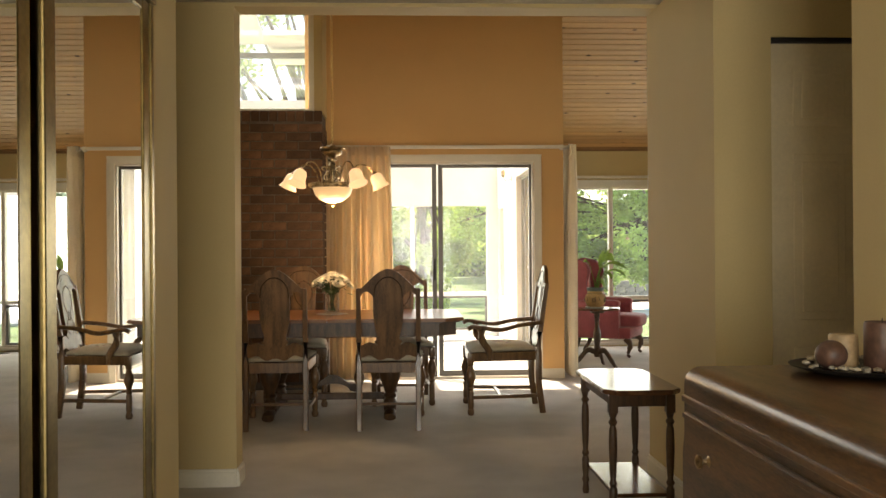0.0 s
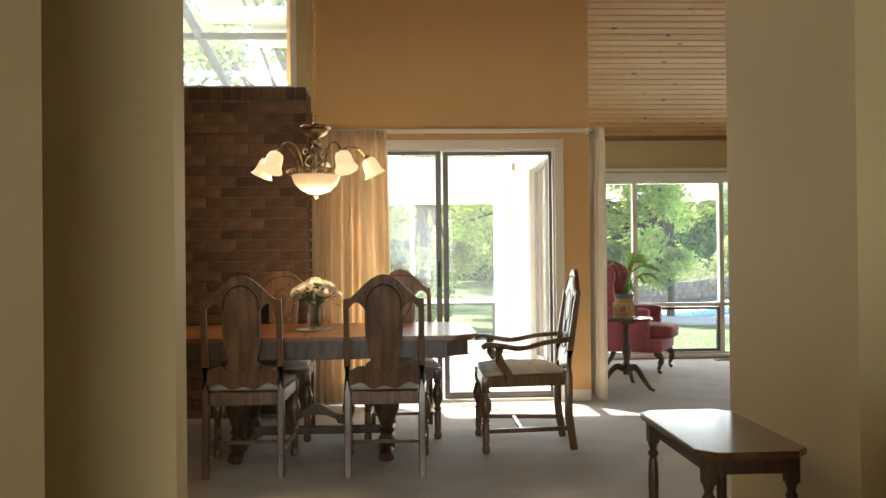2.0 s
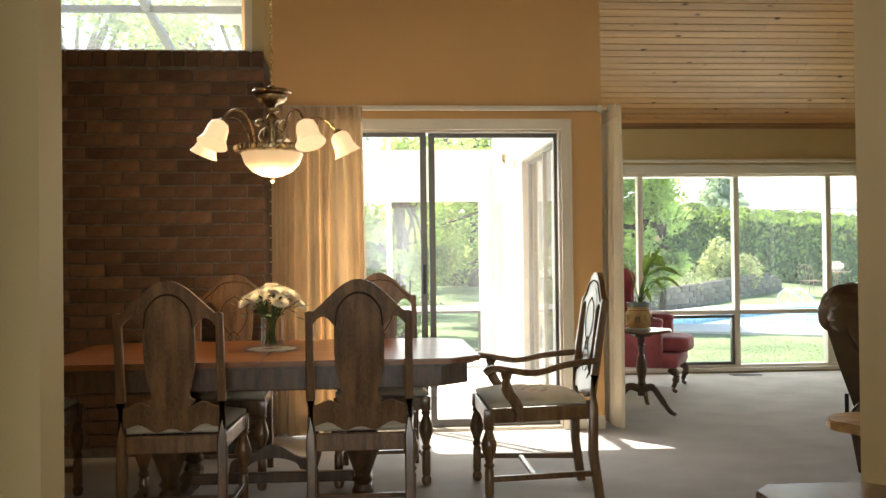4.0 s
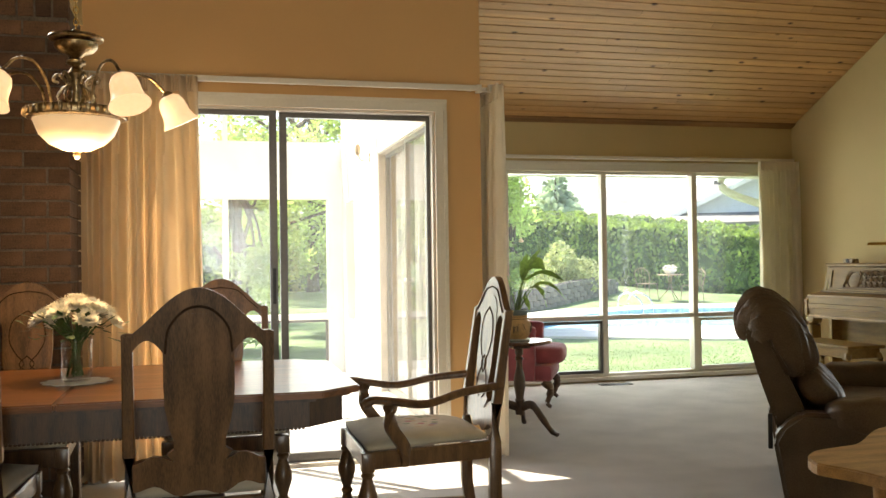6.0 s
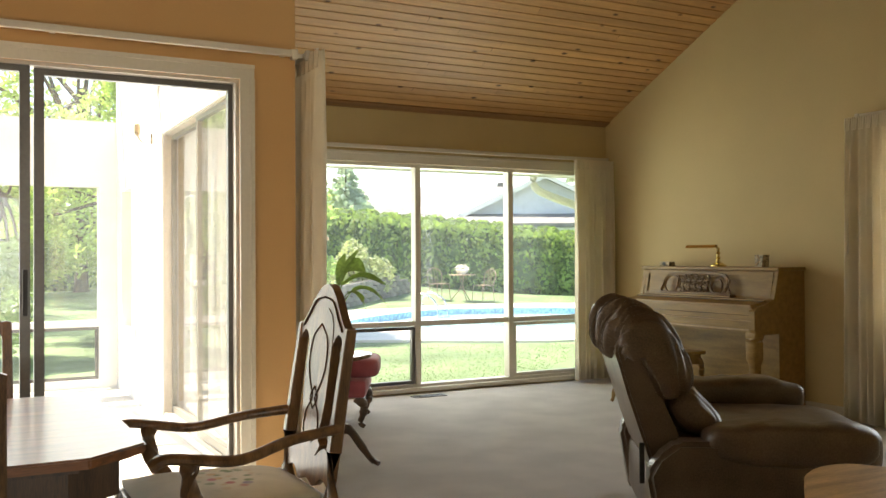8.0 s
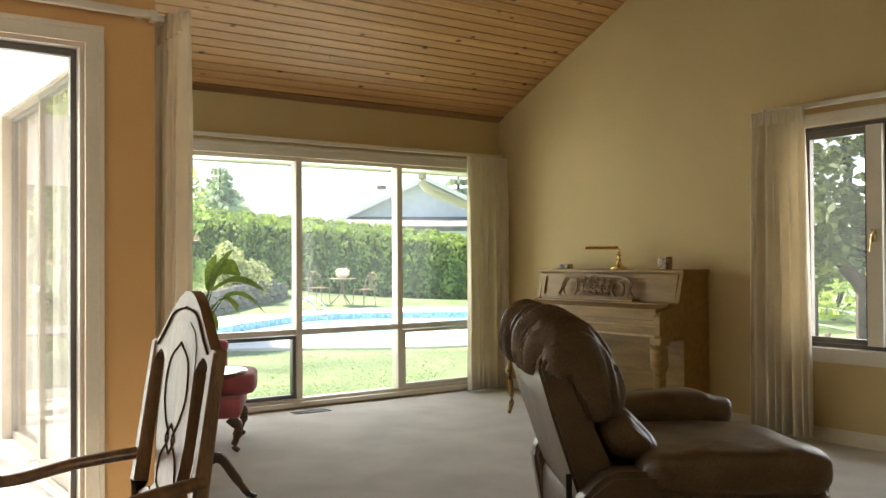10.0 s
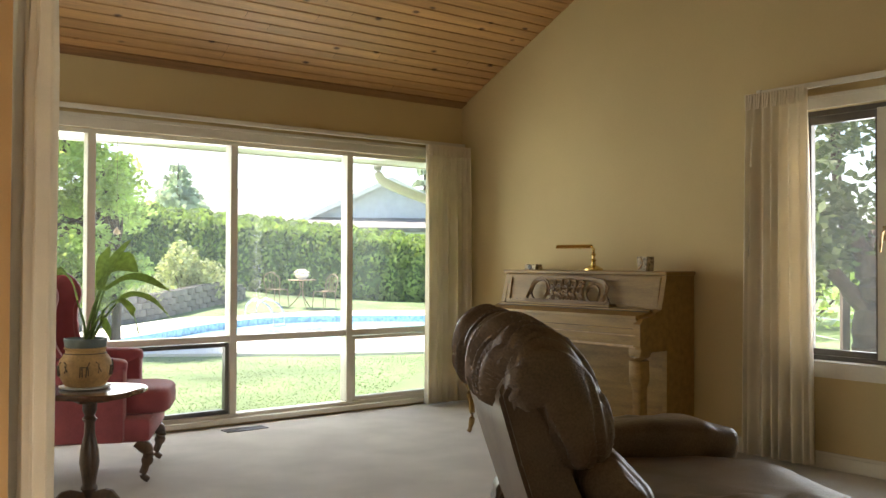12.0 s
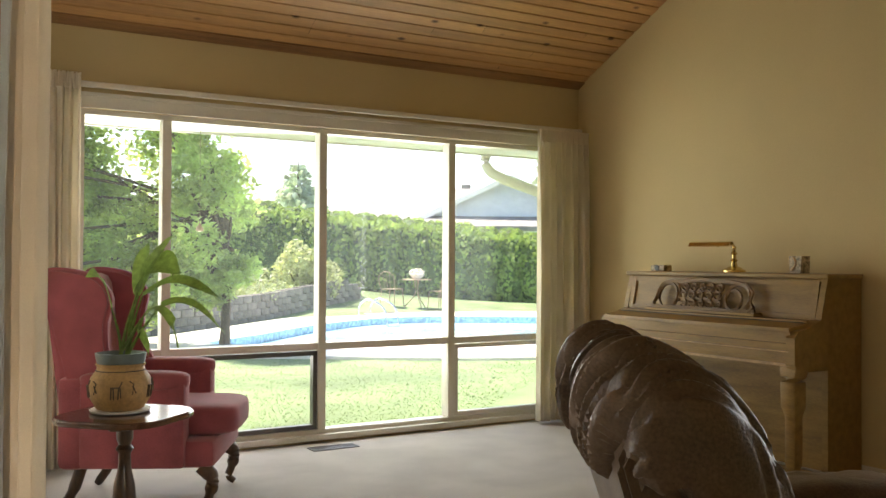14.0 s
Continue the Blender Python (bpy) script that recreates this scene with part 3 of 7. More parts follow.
part("window_sill", boxes((W0, W1, WIN_Y - 0.025, WIN_Y + 0.02, 0.015, 0.05), bevel=0.004), TRIM, gw)
part("head_casing", boxes((W0 - 0.06, W1 + 0.06, WIN_Y - 0.018, WIN_Y - 0.001, WH, WH + 0.085), (W0 - 0.06, W1 + 0.06, WIN_Y - 0.03, WIN_Y - 0.0185, WH + 0.065, WH + 0.085)), TRIM, gw)
for x in WM:
    part("mullion", boxes((x - 0.026, x + 0.026, WIN_Y + 0.012, WIN_Y + 0.1, 0.0755, WH - 0.0305), bevel=0.004), TRIM, gw)
edges = (W0 + 0.05, *WM, W1 - 0.05)
for i, (a, b) in enumerate(zip(edges, edges[1:])):
    a2, b2 = a + (0.0265 if i else 0), b - (0.0265 if i < 3 else 0)
    part("transom", boxes((a2, b2, WIN_Y + 0.02, WIN_Y + 0.09, 0.578, 0.622)), TRIM, gw)
    pane("pane", a2, b2, WIN_Y + 0.06, WIN_Y + 0.066, 0.6225, WH - 0.031, gw)
    if i in (1, 3):
        f = 0.032
        vent = part("vent_sash", boxes((a2 + 0.004, a2 + f, WIN_Y + 0.022, WIN_Y + 0.07, 0.08, 0.572), (b2 - f, b2 - 0.004, WIN_Y + 0.022, WIN_Y + 0.07, 0.08, 0.572), (a2 + f, b2 - f, WIN_Y + 0.022, WIN_Y + 0.07, 0.545, 0.572), (a2 + f, b2 - f, WIN_Y + 0.022, WIN_Y + 0.07, 0.08, 0.108)), ALU if i == 1 else TRIM, gw)
        pane("pane", a2 + f, b2 - f, WIN_Y + 0.044, WIN_Y + 0.05, 0.108, 0.545, vent)
        hx = a2 + 0.12 if i == 1 else b2 - 0.16
        wb = boxes((hx, hx + 0.06, WIN_Y - 0.004, WIN_Y + 0.019, 0.052, 0.072), bevel=0.003)
        sweep(wb, [(hx + 0.03, WIN_Y - 0.0, 0.068), (hx + 0.07, WIN_Y - 0.02, 0.085), (hx + 0.13, WIN_Y - 0.03, 0.082)], [0.007, 0.006, 0.008], 6)
        part("crank", wb, TRIM, vent)
    else:
        pane("pane", a2, b2, WIN_Y + 0.06, WIN_Y + 0.066, 0.0755, 0.5775, gw)

# side window: casement leaves with dark gaskets
ew = tagged(new("window_2"), "side window with casement leaves and dark gaskets", "window", "", "structure")
part("window_frame", boxes((EAST_X + 0.06, EAST_X + 0.14, E0, E0 + 0.03, EZ0 + 0.014, EZ1), (EAST_X + 0.06, EAST_X + 0.14, E1 - 0.03, E1, EZ0 + 0.014, EZ1), (EAST_X + 0.06, EAST_X + 0.14, E0 + 0.03, E1 - 0.03, EZ1 - 0.03, EZ1), (EAST_X + 0.06, EAST_X + 0.14, E0 + 0.03, E1 - 0.03, EZ0 + 0.014, EZ0 + 0.04)), ALU, ew, "dark gasket frame")
part("mullion", boxes((EAST_X + 0.03, EAST_X + 0.14, 7.30, 7.40, EZ0 + 0.0405, EZ1 - 0.0305), (EAST_X + 0.03, EAST_X + 0.14, 6.66, 6.76, EZ0 + 0.0405, EZ1 - 0.0305)), TRIM, ew)
for y0, y1 in ((E0 + 0.03, 6.66), (6.76, 7.30), (7.40, E1 - 0.03)):
    lf = part("sash", boxes((EAST_X + 0.07, EAST_X + 0.11, y0 + 0.001, y0 + 0.03, EZ0 + 0.042, EZ1 - 0.032), (EAST_X + 0.07, EAST_X + 0.11, y1 - 0.03, y1 - 0.001, EZ0 + 0.042, EZ1 - 0.032), (EAST_X + 0.07, EAST_X + 0.11, y0 + 0.03, y1 - 0.03, EZ1 - 0.075, EZ1 - 0.032), (EAST_X + 0.07, EAST_X + 0.11, y0 + 0.03, y1 - 0.03, EZ0 + 0.042, EZ0 + 0.075)), ALU, ew)
    pane("pane", EAST_X + 0.088, EAST_X + 0.094, y0 + 0.03, y1 - 0.03, EZ0 + 0.075, EZ1 - 0.075, lf)
hb = boxes((EAST_X + 0.012, EAST_X + 0.0295, 7.335, 7.365, 1.26, 1.34), bevel=0.003)
sweep(hb, [(EAST_X + 0.012, 7.35, 1.32), (EAST_X - 0.02, 7.352, 1.30), (EAST_X - 0.022, 7.36, 1.20)], [0.009, 0.009, 0.007], 6)
part("latch", hb, ANTIQUE, ew, "bronze casement latch")

# high window over the brick
hw = tagged(new("window_3"), "high fixed window over the brick breast", "window", "", "structure")
part("window_frame", boxes((-2.75, -2.70, BY + 0.14, BY + 0.22, BZ + 0.03, 4.0), (BX - 0.125, BX - 0.0755, BY + 0.14, BY + 0.22, BZ + 0.03, 4.0), (-2.70, BX - 0.125, BY + 0.14, BY + 0.22, 3.95, 4.0)), TRIM, hw)
part("window_sill", boxes((-2.75, BX - 0.0755, BY + 0.1, DOOR_Y + 0.13, BZ + 0.004, BZ + 0.03)), TRIM, hw)
pane("pane", -2.70, BX - 0.125, BY + 0.18, BY + 0.186, BZ + 0.0305, 3.95, hw)

# ---- the glazed porch outside the patio door ----
PX0 = -4.6
structure("floor_porch", boxes((PX0, PORCH_X, DOOR_Y + 0.13, SUN_Y + 0.15, -0.3, -0.05)), CONCRETE, "pale sunlit concrete porch floor", "floor")
pw = tagged(new("wall_porch"), "white framed glazed wall of the porch", "wall", "", "structure")
part("band", boxes((PX0, PORCH_X, SUN_Y, SUN_Y + 0.1, 1.86, 2.49)), WHITE, pw, "white solid band over the glazing")
part("post", boxes((PORCH_X - 0.16, PORCH_X - 0.001, SUN_Y - 0.02, SUN_Y + 0.12, -0.05, 1.859)), WHITE, pw)
part("rail", boxes((PX0, PORCH_X - 0.16, SUN_Y + 0.01, SUN_Y + 0.1, 0.53, 0.59)), WHITE, pw)
part("sill", boxes((PX0, PORCH_X - 0.16, SUN_Y, SUN_Y + 0.1, -0.05, 0.03)), WHITE, pw)
part("eave_beam", boxes((PX0, PORCH_X + 0.1, SUN_Y - 0.02, SUN_Y + 0.12, 3.30, 3.42)), WHITE, pw)
for i in range(6):
    x = PORCH_X - 0.16 - i * 1.13
    x0 = x - 1.13
    part("mullion", boxes((x0, x0 + 0.06, SUN_Y + 0.012, SUN_Y + 0.09, 0.5905, 1.8595)), WHITE, pw)
    part("mullion", boxes((x0, x0 + 0.06, SUN_Y + 0.012, SUN_Y + 0.09, 2.4905, 3.2995)), WHITE, pw)
    pane("pane", x0 + 0.06, x, SUN_Y + 0.05, SUN_Y + 0.055, 0.5905, 1.8595, pw)
    pane("pane", x0 + 0.06, x, SUN_Y + 0.05, SUN_Y + 0.055, 2.4905, 3.2995, pw)
    part("low_sash", boxes((x0 + 0.06, x0 + 0.09, SUN_Y + 0.03, SUN_Y + 0.07, 0.0305, 0.5295), (x - 0.03, x, SUN_Y + 0.03, SUN_Y + 0.07, 0.0305, 0.5295), (x0 + 0.09, x - 0.03, SUN_Y + 0.03, SUN_Y + 0.07, 0.50, 0.5295), (x0 + 0.09, x - 0.03, SUN_Y + 0.03, SUN_Y + 0.07, 0.0305, 0.06)), ALU, pw)
# white rafters coloured grey, since they stand against the light
RAFTER = mat("backlit_rafter_grey", (0.22, 0.23, 0.23), 0.5, var=0.06, bump=0.05)
pr = tagged(new("roof_porch"), "sloping glass porch roof on white rafters", "roof", "", "structure")
for i in range(6):
    x = PORCH_X - 0.06 - i * 1.22
    rbm = bmesh.new()
    prism(rbm, [(DOOR_Y + 0.131, 4.25), (SUN_Y + 0.2, 3.42), (SUN_Y + 0.2, 3.50), (DOOR_Y + 0.131, 4.36)], x - 0.035, x + 0.035, "yz")
    part("rafter", rbm, RAFTER, pr)
for i in range(5):
    x = PORCH_X - 0.06 - i * 1.22
    gb = prism(bmesh.new(), [(DOOR_Y + 0.14, 4.362), (SUN_Y + 0.2, 3.502), (SUN_Y + 0.2, 3.508), (DOOR_Y + 0.14, 4.368)], x - 1.216, x - 0.004, "yz")
    part("pane", gb, HAZY_GLASS, pr).visible_shadow = False
for k in range(1, 3):
    y = DOOR_Y + 0.13 + k * 1.6
    z = 4.25 - (y - DOOR_Y) * 0.83 / 4.9
    part("purlin", boxes((PX0, PORCH_X - 0.06, y - 0.03, y + 0.03, z + 0.02, z + 0.09)), RAFTER, pr)
for x0, x1, y0, y1 in ((-1.72, -1.18, 11.0, 12.1), (-2.2, -1.72, 10.4, 11.4)):
    bm = bmesh.new()
    zz = lambda y: 4.25 - (y - DOOR_Y) * 0.83 / 4.9 + 0.16
    prism(bm, [(y0, zz(y0)), (y1, zz(y1)), (y1, zz(y1) + 0.02), (y0, zz(y0) + 0.02)], x0, x1, "yz")
    part("shade_panel", bm, WHITE, pr, "white shade panel on the glass roof")
sc = thing("wall_lamp", pose(PORCH_X, 11.25, 2.12), "small pewter bracket lamp on the white porch wall", "wall lamp")
part("back_plate", boxes((-0.008, -0.0005, -0.025, 0.025, -0.04, 0.04), bevel=0.002), ANTIQUE, sc)
part("arm", sweep(bmesh.new(), spline([(-0.006, 0, 0), (-0.07, 0, -0.03), (-0.11, 0, 0.02)]), 0.006, 6), ANTIQUE, sc, smooth=True)
part("lantern", lathe(bmesh.new(), [(0.006, 0.015), (0.022, 0.03), (0.026, 0.08), (0.02, 0.11), (0.006, 0.125)], 8, -0.11, 0), ANTIQUE, sc)

# ---- hall: mirrored closet, side door, baseboards ----
mc = tagged(new("mirror_closet"), "mirrored closet doors in brass frames coloured for dark reflections", "closet door", "", "structure")
MX = -0.806
for y0, y1, d in ((1.80, 2.66, 0.0), (0.55, 1.775, -0.02)):
    part("mirror_panel", boxes((-0.004, 0.004, y0 / 2 - y1 / 2 + 0.066, y1 / 2 - y0 / 2 - 0.066, 0.06, 1.985)), MIRROR, mc, at=pose(MX + d - 0.009, (y0 + y1) / 2, 0, 0, 0, -0.95))
    part("brass_frame", boxes((MX - 0.014 + d, MX + d + 0.006, y0, y0 + 0.072, 0.03, 2.02), (MX - 0.014 + d, MX + d + 0.006, y1 - 0.072, y1, 0.03, 2.02), (MX - 0.014 + d, MX + d + 0.006, y0 + 0.072, y1 - 0.072, 1.98, 2.02), (MX - 0.014 + d, MX + d + 0.006, y0 + 0.072, y1 - 0.072, 0.03, 0.065), bevel=0.006), DARK_BRASS, mc)
part("brass_track", boxes((MX - 0.02, MX + 0.022, 0.5, 2.69, 2.021, 2.05), (MX - 0.02, MX + 0.01, 0.5, 2.69, 0.004, 0.028)), DARK_BRASS, mc)
part("brass_jamb", boxes((MX - 0.02, MX + 0.012, 2.661, 2.69, 0.029, 2.02), bevel=0.003), DARK_BRASS, mc)
structure("wall_closet", boxes((-1.4, MX, 2.691, 3.03, 0, 2.5), (-1.4, MX, -3.0, 2.691, 2.051, 2.5), (-1.4, MX, -3.0, 0.5, 0, 2.05), (-1.4, -1.3, 0.5, 2.691, 0, 2.05)), WALL, "cream wall round the mirrored closet", "wall")

sd = tagged(new("door_3"), "closed cream six-panel door down the side passage", "door", "", "structure")
db = boxes((1.605, 2.355, 3.56, 3.60, 0.01, 2.10))
part("door_leaf", db, DOORPAINT, sd)
for z0, z1 in ((0.2, 0.78), (0.90, 1.62), (1.74, 2.0)):
    for x0 in (1.71, 2.03):
        bm = bmesh.new()
        box(bm, x0, x0 + 0.23, 3.553, 3.5595, z0, z1, bevel=0.003)
        box(bm, x0 + 0.035, x0 + 0.195, 3.546, 3.5525, z0 + 0.035, z1 - 0.035, bevel=0.003)
        part("panel", bm, DOORPAINT, sd)
# black strip stands for the shade in the gap over the door
part("gap_shade", boxes((1.6, 2.36, 3.53, 3.60, 2.102, 2.12)), BLACK, sd, "black strip put in for the shaded gap under the header")


def baseboards():
    """Low moulded skirting along the walls that show it."""
    runs = [("x", BX + 0.01, D0 - 0.07, DOOR_Y, -1), ("x", D1 + 0.07, WEST_X, DOOR_Y, -1), ("x", WEST_X, W0, WIN_Y, -1), ("x", W1, EAST_X, WIN_Y, -1), ("y", HALL_Y + 0.17, WIN_Y, EAST_X, -1), ("x", -1.4, -0.852, HALL_Y, -1), ("y", HALL_Y, HALL_Y + 0.17, -0.852, 1), ("y", 3.52, HALL_Y + 0.17, 1.35, -1), ("y", 2.70, 3.03, MX, 1)]
    for axis, a0, a1, c, sg in runs:
        bm = bmesh.new()
        for d, z0, z1 in ((0.014, 0.001, 0.075), (0.009, 0.0752, 0.092)):
            e0, e1 = sorted((c + sg * 0.0005, c + sg * d))
            box(bm, *((a0, a1, e0, e1, z0, z1) if axis == "x" else (e0, e1, a0, a1, z0, z1)))
        structure("baseboard", bm, TRIM, "low cream painted baseboard", "baseboard")
baseboards()
part("switch_plate", boxes((1.341, 1.3495, 3.60, 3.67, 0.30, 0.42), bevel=0.002), WHITE)
tagged(bpy.data.objects["switch_plate"], "white wall socket plate low on the hall wall", "socket")

# ---- dining room ----
def shear_back(bm, z0=0.45, k=0.13):
    for v in bm.verts:
        if v.co.z > z0:
            v.co.y -= k * (v.co.z - z0)
    return bm


LEG = [(0.018, 0.0), (0.024, 0.012), (0.026, 0.03), (0.018, 0.05), (0.022, 0.06), (0.022, 0.10), (0.022, 0.17), (0.017, 0.18), (0.026, 0.195), (0.017, 0.21), (0.024, 0.235), (0.036, 0.27), (0.037, 0.295), (0.027, 0.33), (0.018, 0.36), (0.027, 0.372), (0.018, 0.384)]


def chair(name, label, m, arms=False, group="chairs round the dining table"):
    root = thing(name, m, label, "chair", group)
    rw, fw, d = (0.20, 0.26, 0.255) if arms else (0.20, 0.225, 0.245)
    for sx in (-1, 1):
        bm = bmesh.new()
        sweep(bm, [(sx * rw, -d - 0.03, 0), (sx * rw, -d, 0.22), (sx * rw, -d, 0.45), (sx * rw, -d - 0.012, 0.6), (sx * rw, -d - 0.065, 0.955)], [(0.019, 0.022), (0.019, 0.024), (0.02, 0.025), (0.018, 0.02), (0.015, 0.016)], 8, True)
        part("rear_leg", bm, CHAIRWOOD, root, smooth=True)
        part("front_leg", lathe(boxes((sx * fw - 0.024, sx * fw + 0.024, d - 0.024, d + 0.024, 0.385, 0.458), bevel=0.004), LEG, 16, sx * fw, d), CHAIRWOOD, root, smooth=True)
        part("side_rail", sweep(bmesh.new(), [(sx * rw, -d + 0.02, 0.425), (sx * fw, d - 0.02, 0.425)], (0.013, 0.034), 8, True), CHAIRWOOD, root)
        part("side_stretcher", sweep(bmesh.new(), [(sx * rw, -d, 0.13), (sx * fw, d, 0.13)], (0.011, 0.014), 8, True), CHAIRWOOD, root)
    part("front_rail", boxes((-fw + 0.024, fw - 0.024, d - 0.02, d + 0.012, 0.388, 0.458), bevel=0.004), CHAIRWOOD, root)
    part("rear_rail", boxes((-rw + 0.02, rw - 0.02, -d - 0.014, -d + 0.014, 0.388, 0.458), bevel=0.003), CHAIRWOOD, root)
    part("cross_stretcher", boxes((-rw - 0.005, rw + 0.005, 0.02, 0.045, 0.12, 0.14), bevel=0.003), CHAIRWOOD, root)
    # seat
    bm = bmesh.new()
    n = 12
    grid = []
    for j in range(n + 1):
        v = j / n
        w = (rw - 0.012) * (1 - v) + (fw + 0.012) * v
        row = []
        for i in range(n + 1):
            u = 2 * i / n - 1
            e = (1 - abs(u) ** 5) * (1 - abs(2 * v - 1) ** 5)
            row.append(bm.verts.new((u * w, -d + 0.03 + v * (2 * d - 0.03), 0.462 + 0.035 * e)))
        grid.append(row)
    for a, b in zip(grid, grid[1:]):
        for i in range(n):
            bm.faces.new((a[i], a[i + 1], b[i + 1], b[i]))
    seat = part("seat", bm, SEATCLOTH, root, "floral needlepoint seat pad", smooth=True)
    seat.modifiers.new("thick", "SOLIDIFY").thickness = -0.02
    # crest rail with a raised arch
    def zs(x):
        x = abs(x) / 0.215
        return 0.945 + 0.145 * (0.5 + 0.5 * math.cos(math.pi * min(1, x * 1.0))) ** 0.75 + (0.012 if x > 0.86 else 0)
    xs = [-0.215 + 0.43 * i / 28 for i in range(29)]
    def zi(x):
        a = abs(x)
        return 0.885 + 0.055 * math.sin(math.pi * min(1, max(0, (a - 0.09)) / 0.11)) if a > 0.09 else 0.93
    out = [(x, zs(x)) for x in xs] + [(x, zi(x)) for x in reversed(xs)]
    bm = shear_back(prism(bmesh.new(), out, -d - 0.014, -d + 0.012))
    part("crest_rail", bm, CHAIRWOOD, root)
    # vase splat
    half = [(0.058, 0.565), (0.082, 0.585), (0.094, 0.602), (0.074, 0.615), (0.074, 0.64), (0.086, 0.68), (0.098, 0.74), (0.101, 0.80), (0.101, 0.93), (0.094, 0.965), (0.075, 0.995), (0.04, 1.015)]
    out = half + [(-x, z) for x, z in reversed(half)]
    bm = shear_back(prism(bmesh.new(), out, -d - 0.008 - 0.008, -d + 0.014))
    part("splat", bm, CHAIRWOOD, root)
    bm = bmesh.new()
    for sx in (-1, 1):
        for pts in ([(0.02, 0.60), (0.06, 0.63), (0.05, 0.69), (0.012, 0.735), (0.045, 0.78), (0.072, 0.84), (0.06, 0.92), (0.0, 0.965)], [(0.0, 0.70), (0.03, 0.735), (0.0, 0.77)], [(0.17, 0.95), (0.13, 0.985), (0.075, 1.035), (0.0, 1.05)]):
            sweep(bm, spline([(sx * x, -d + 0.0145, z) for x, z in pts], 5), (0.0028, 0.0028), 5)
    part("carving", shear_back(bm), CARVE, root, "dark carved relief on the splat front", smooth=True)
    bm = bmesh.new()
    sweep(bm, spline([(-0.095, -d - 0.0165, 0.90), (-0.085, -d - 0.0165, 0.97), (-0.045, -d - 0.0165, 1.02), (0, -d - 0.0165, 1.035), (0.045, -d - 0.0165, 1.02), (0.085, -d - 0.0165, 0.97), (0.095, -d - 0.0165, 0.90)], 5), (0.004, 0.004), 5)
    part("back_moulding", shear_back(bm), CARVE, root, smooth=True)
    # shoe rail under the splat
    xs = [-0.19 + 0.38 * i / 20 for i in range(21)]
    out = [(x, 0.575 + 0.022 * math.cos(x / 0.19 * math.pi * 1.5) ** 2) for x in xs] + [(x, 0.505 - 0.03 * (1 - abs(x) / 0.19) + 0.012 * math.cos(x / 0.19 * 3 * math.pi)) for x in reversed(xs)]
    part("lower_rail", shear_back(prism(bmesh.new(), out, -d - 0.012, -d + 0.01)), CHAIRWOOD, root)
    if arms:
        for sx in (-1, 1):
            bm = bmesh.new()
            sweep(bm, spline([(sx * 0.205, -d - 0.028, 0.67), (sx * 0.235, -0.12, 0.655), (sx * 0.275, 0.03, 0.625), (sx * 0.292, 0.15, 0.64), (sx * 0.296, 0.235, 0.652), (sx * 0.292, 0.275, 0.632)], 5), [(0.018, 0.016)] * 12 + [(0.024, 0.016)] * 9 + [(0.027, 0.018)] * 3 + [(0.02, 0.016)] * 2, 10)
            part("arm", bm, CHAIRWOOD, root, smooth=True)
            bm = bmesh.new()
            sweep(bm, spline([(sx * 0.262, 0.115, 0.40), (sx * 0.268, 0.12, 0.47), (sx * 0.275, 0.165, 0.54), (sx * 0.285, 0.175, 0.60), (sx * 0.29, 0.17, 0.635)], 4), (0.017, 0.024), 8, True)
            part("arm_post", bm, CHAIRWOOD, root, smooth=True)
    return root


CHAIRWOOD = mat("carved_oak_chair_wood", (0.16, 0.084, 0.036), 0.32, var=0.30, scale=5, bump=0.12, bscale=60, stretch=(6, 6, 0.7), coat=0.2, spec=0.5)
CARVE = mat("dark_carved_line", (0.055, 0.03, 0.015), 0.8, var=0.2, spec=0.1)


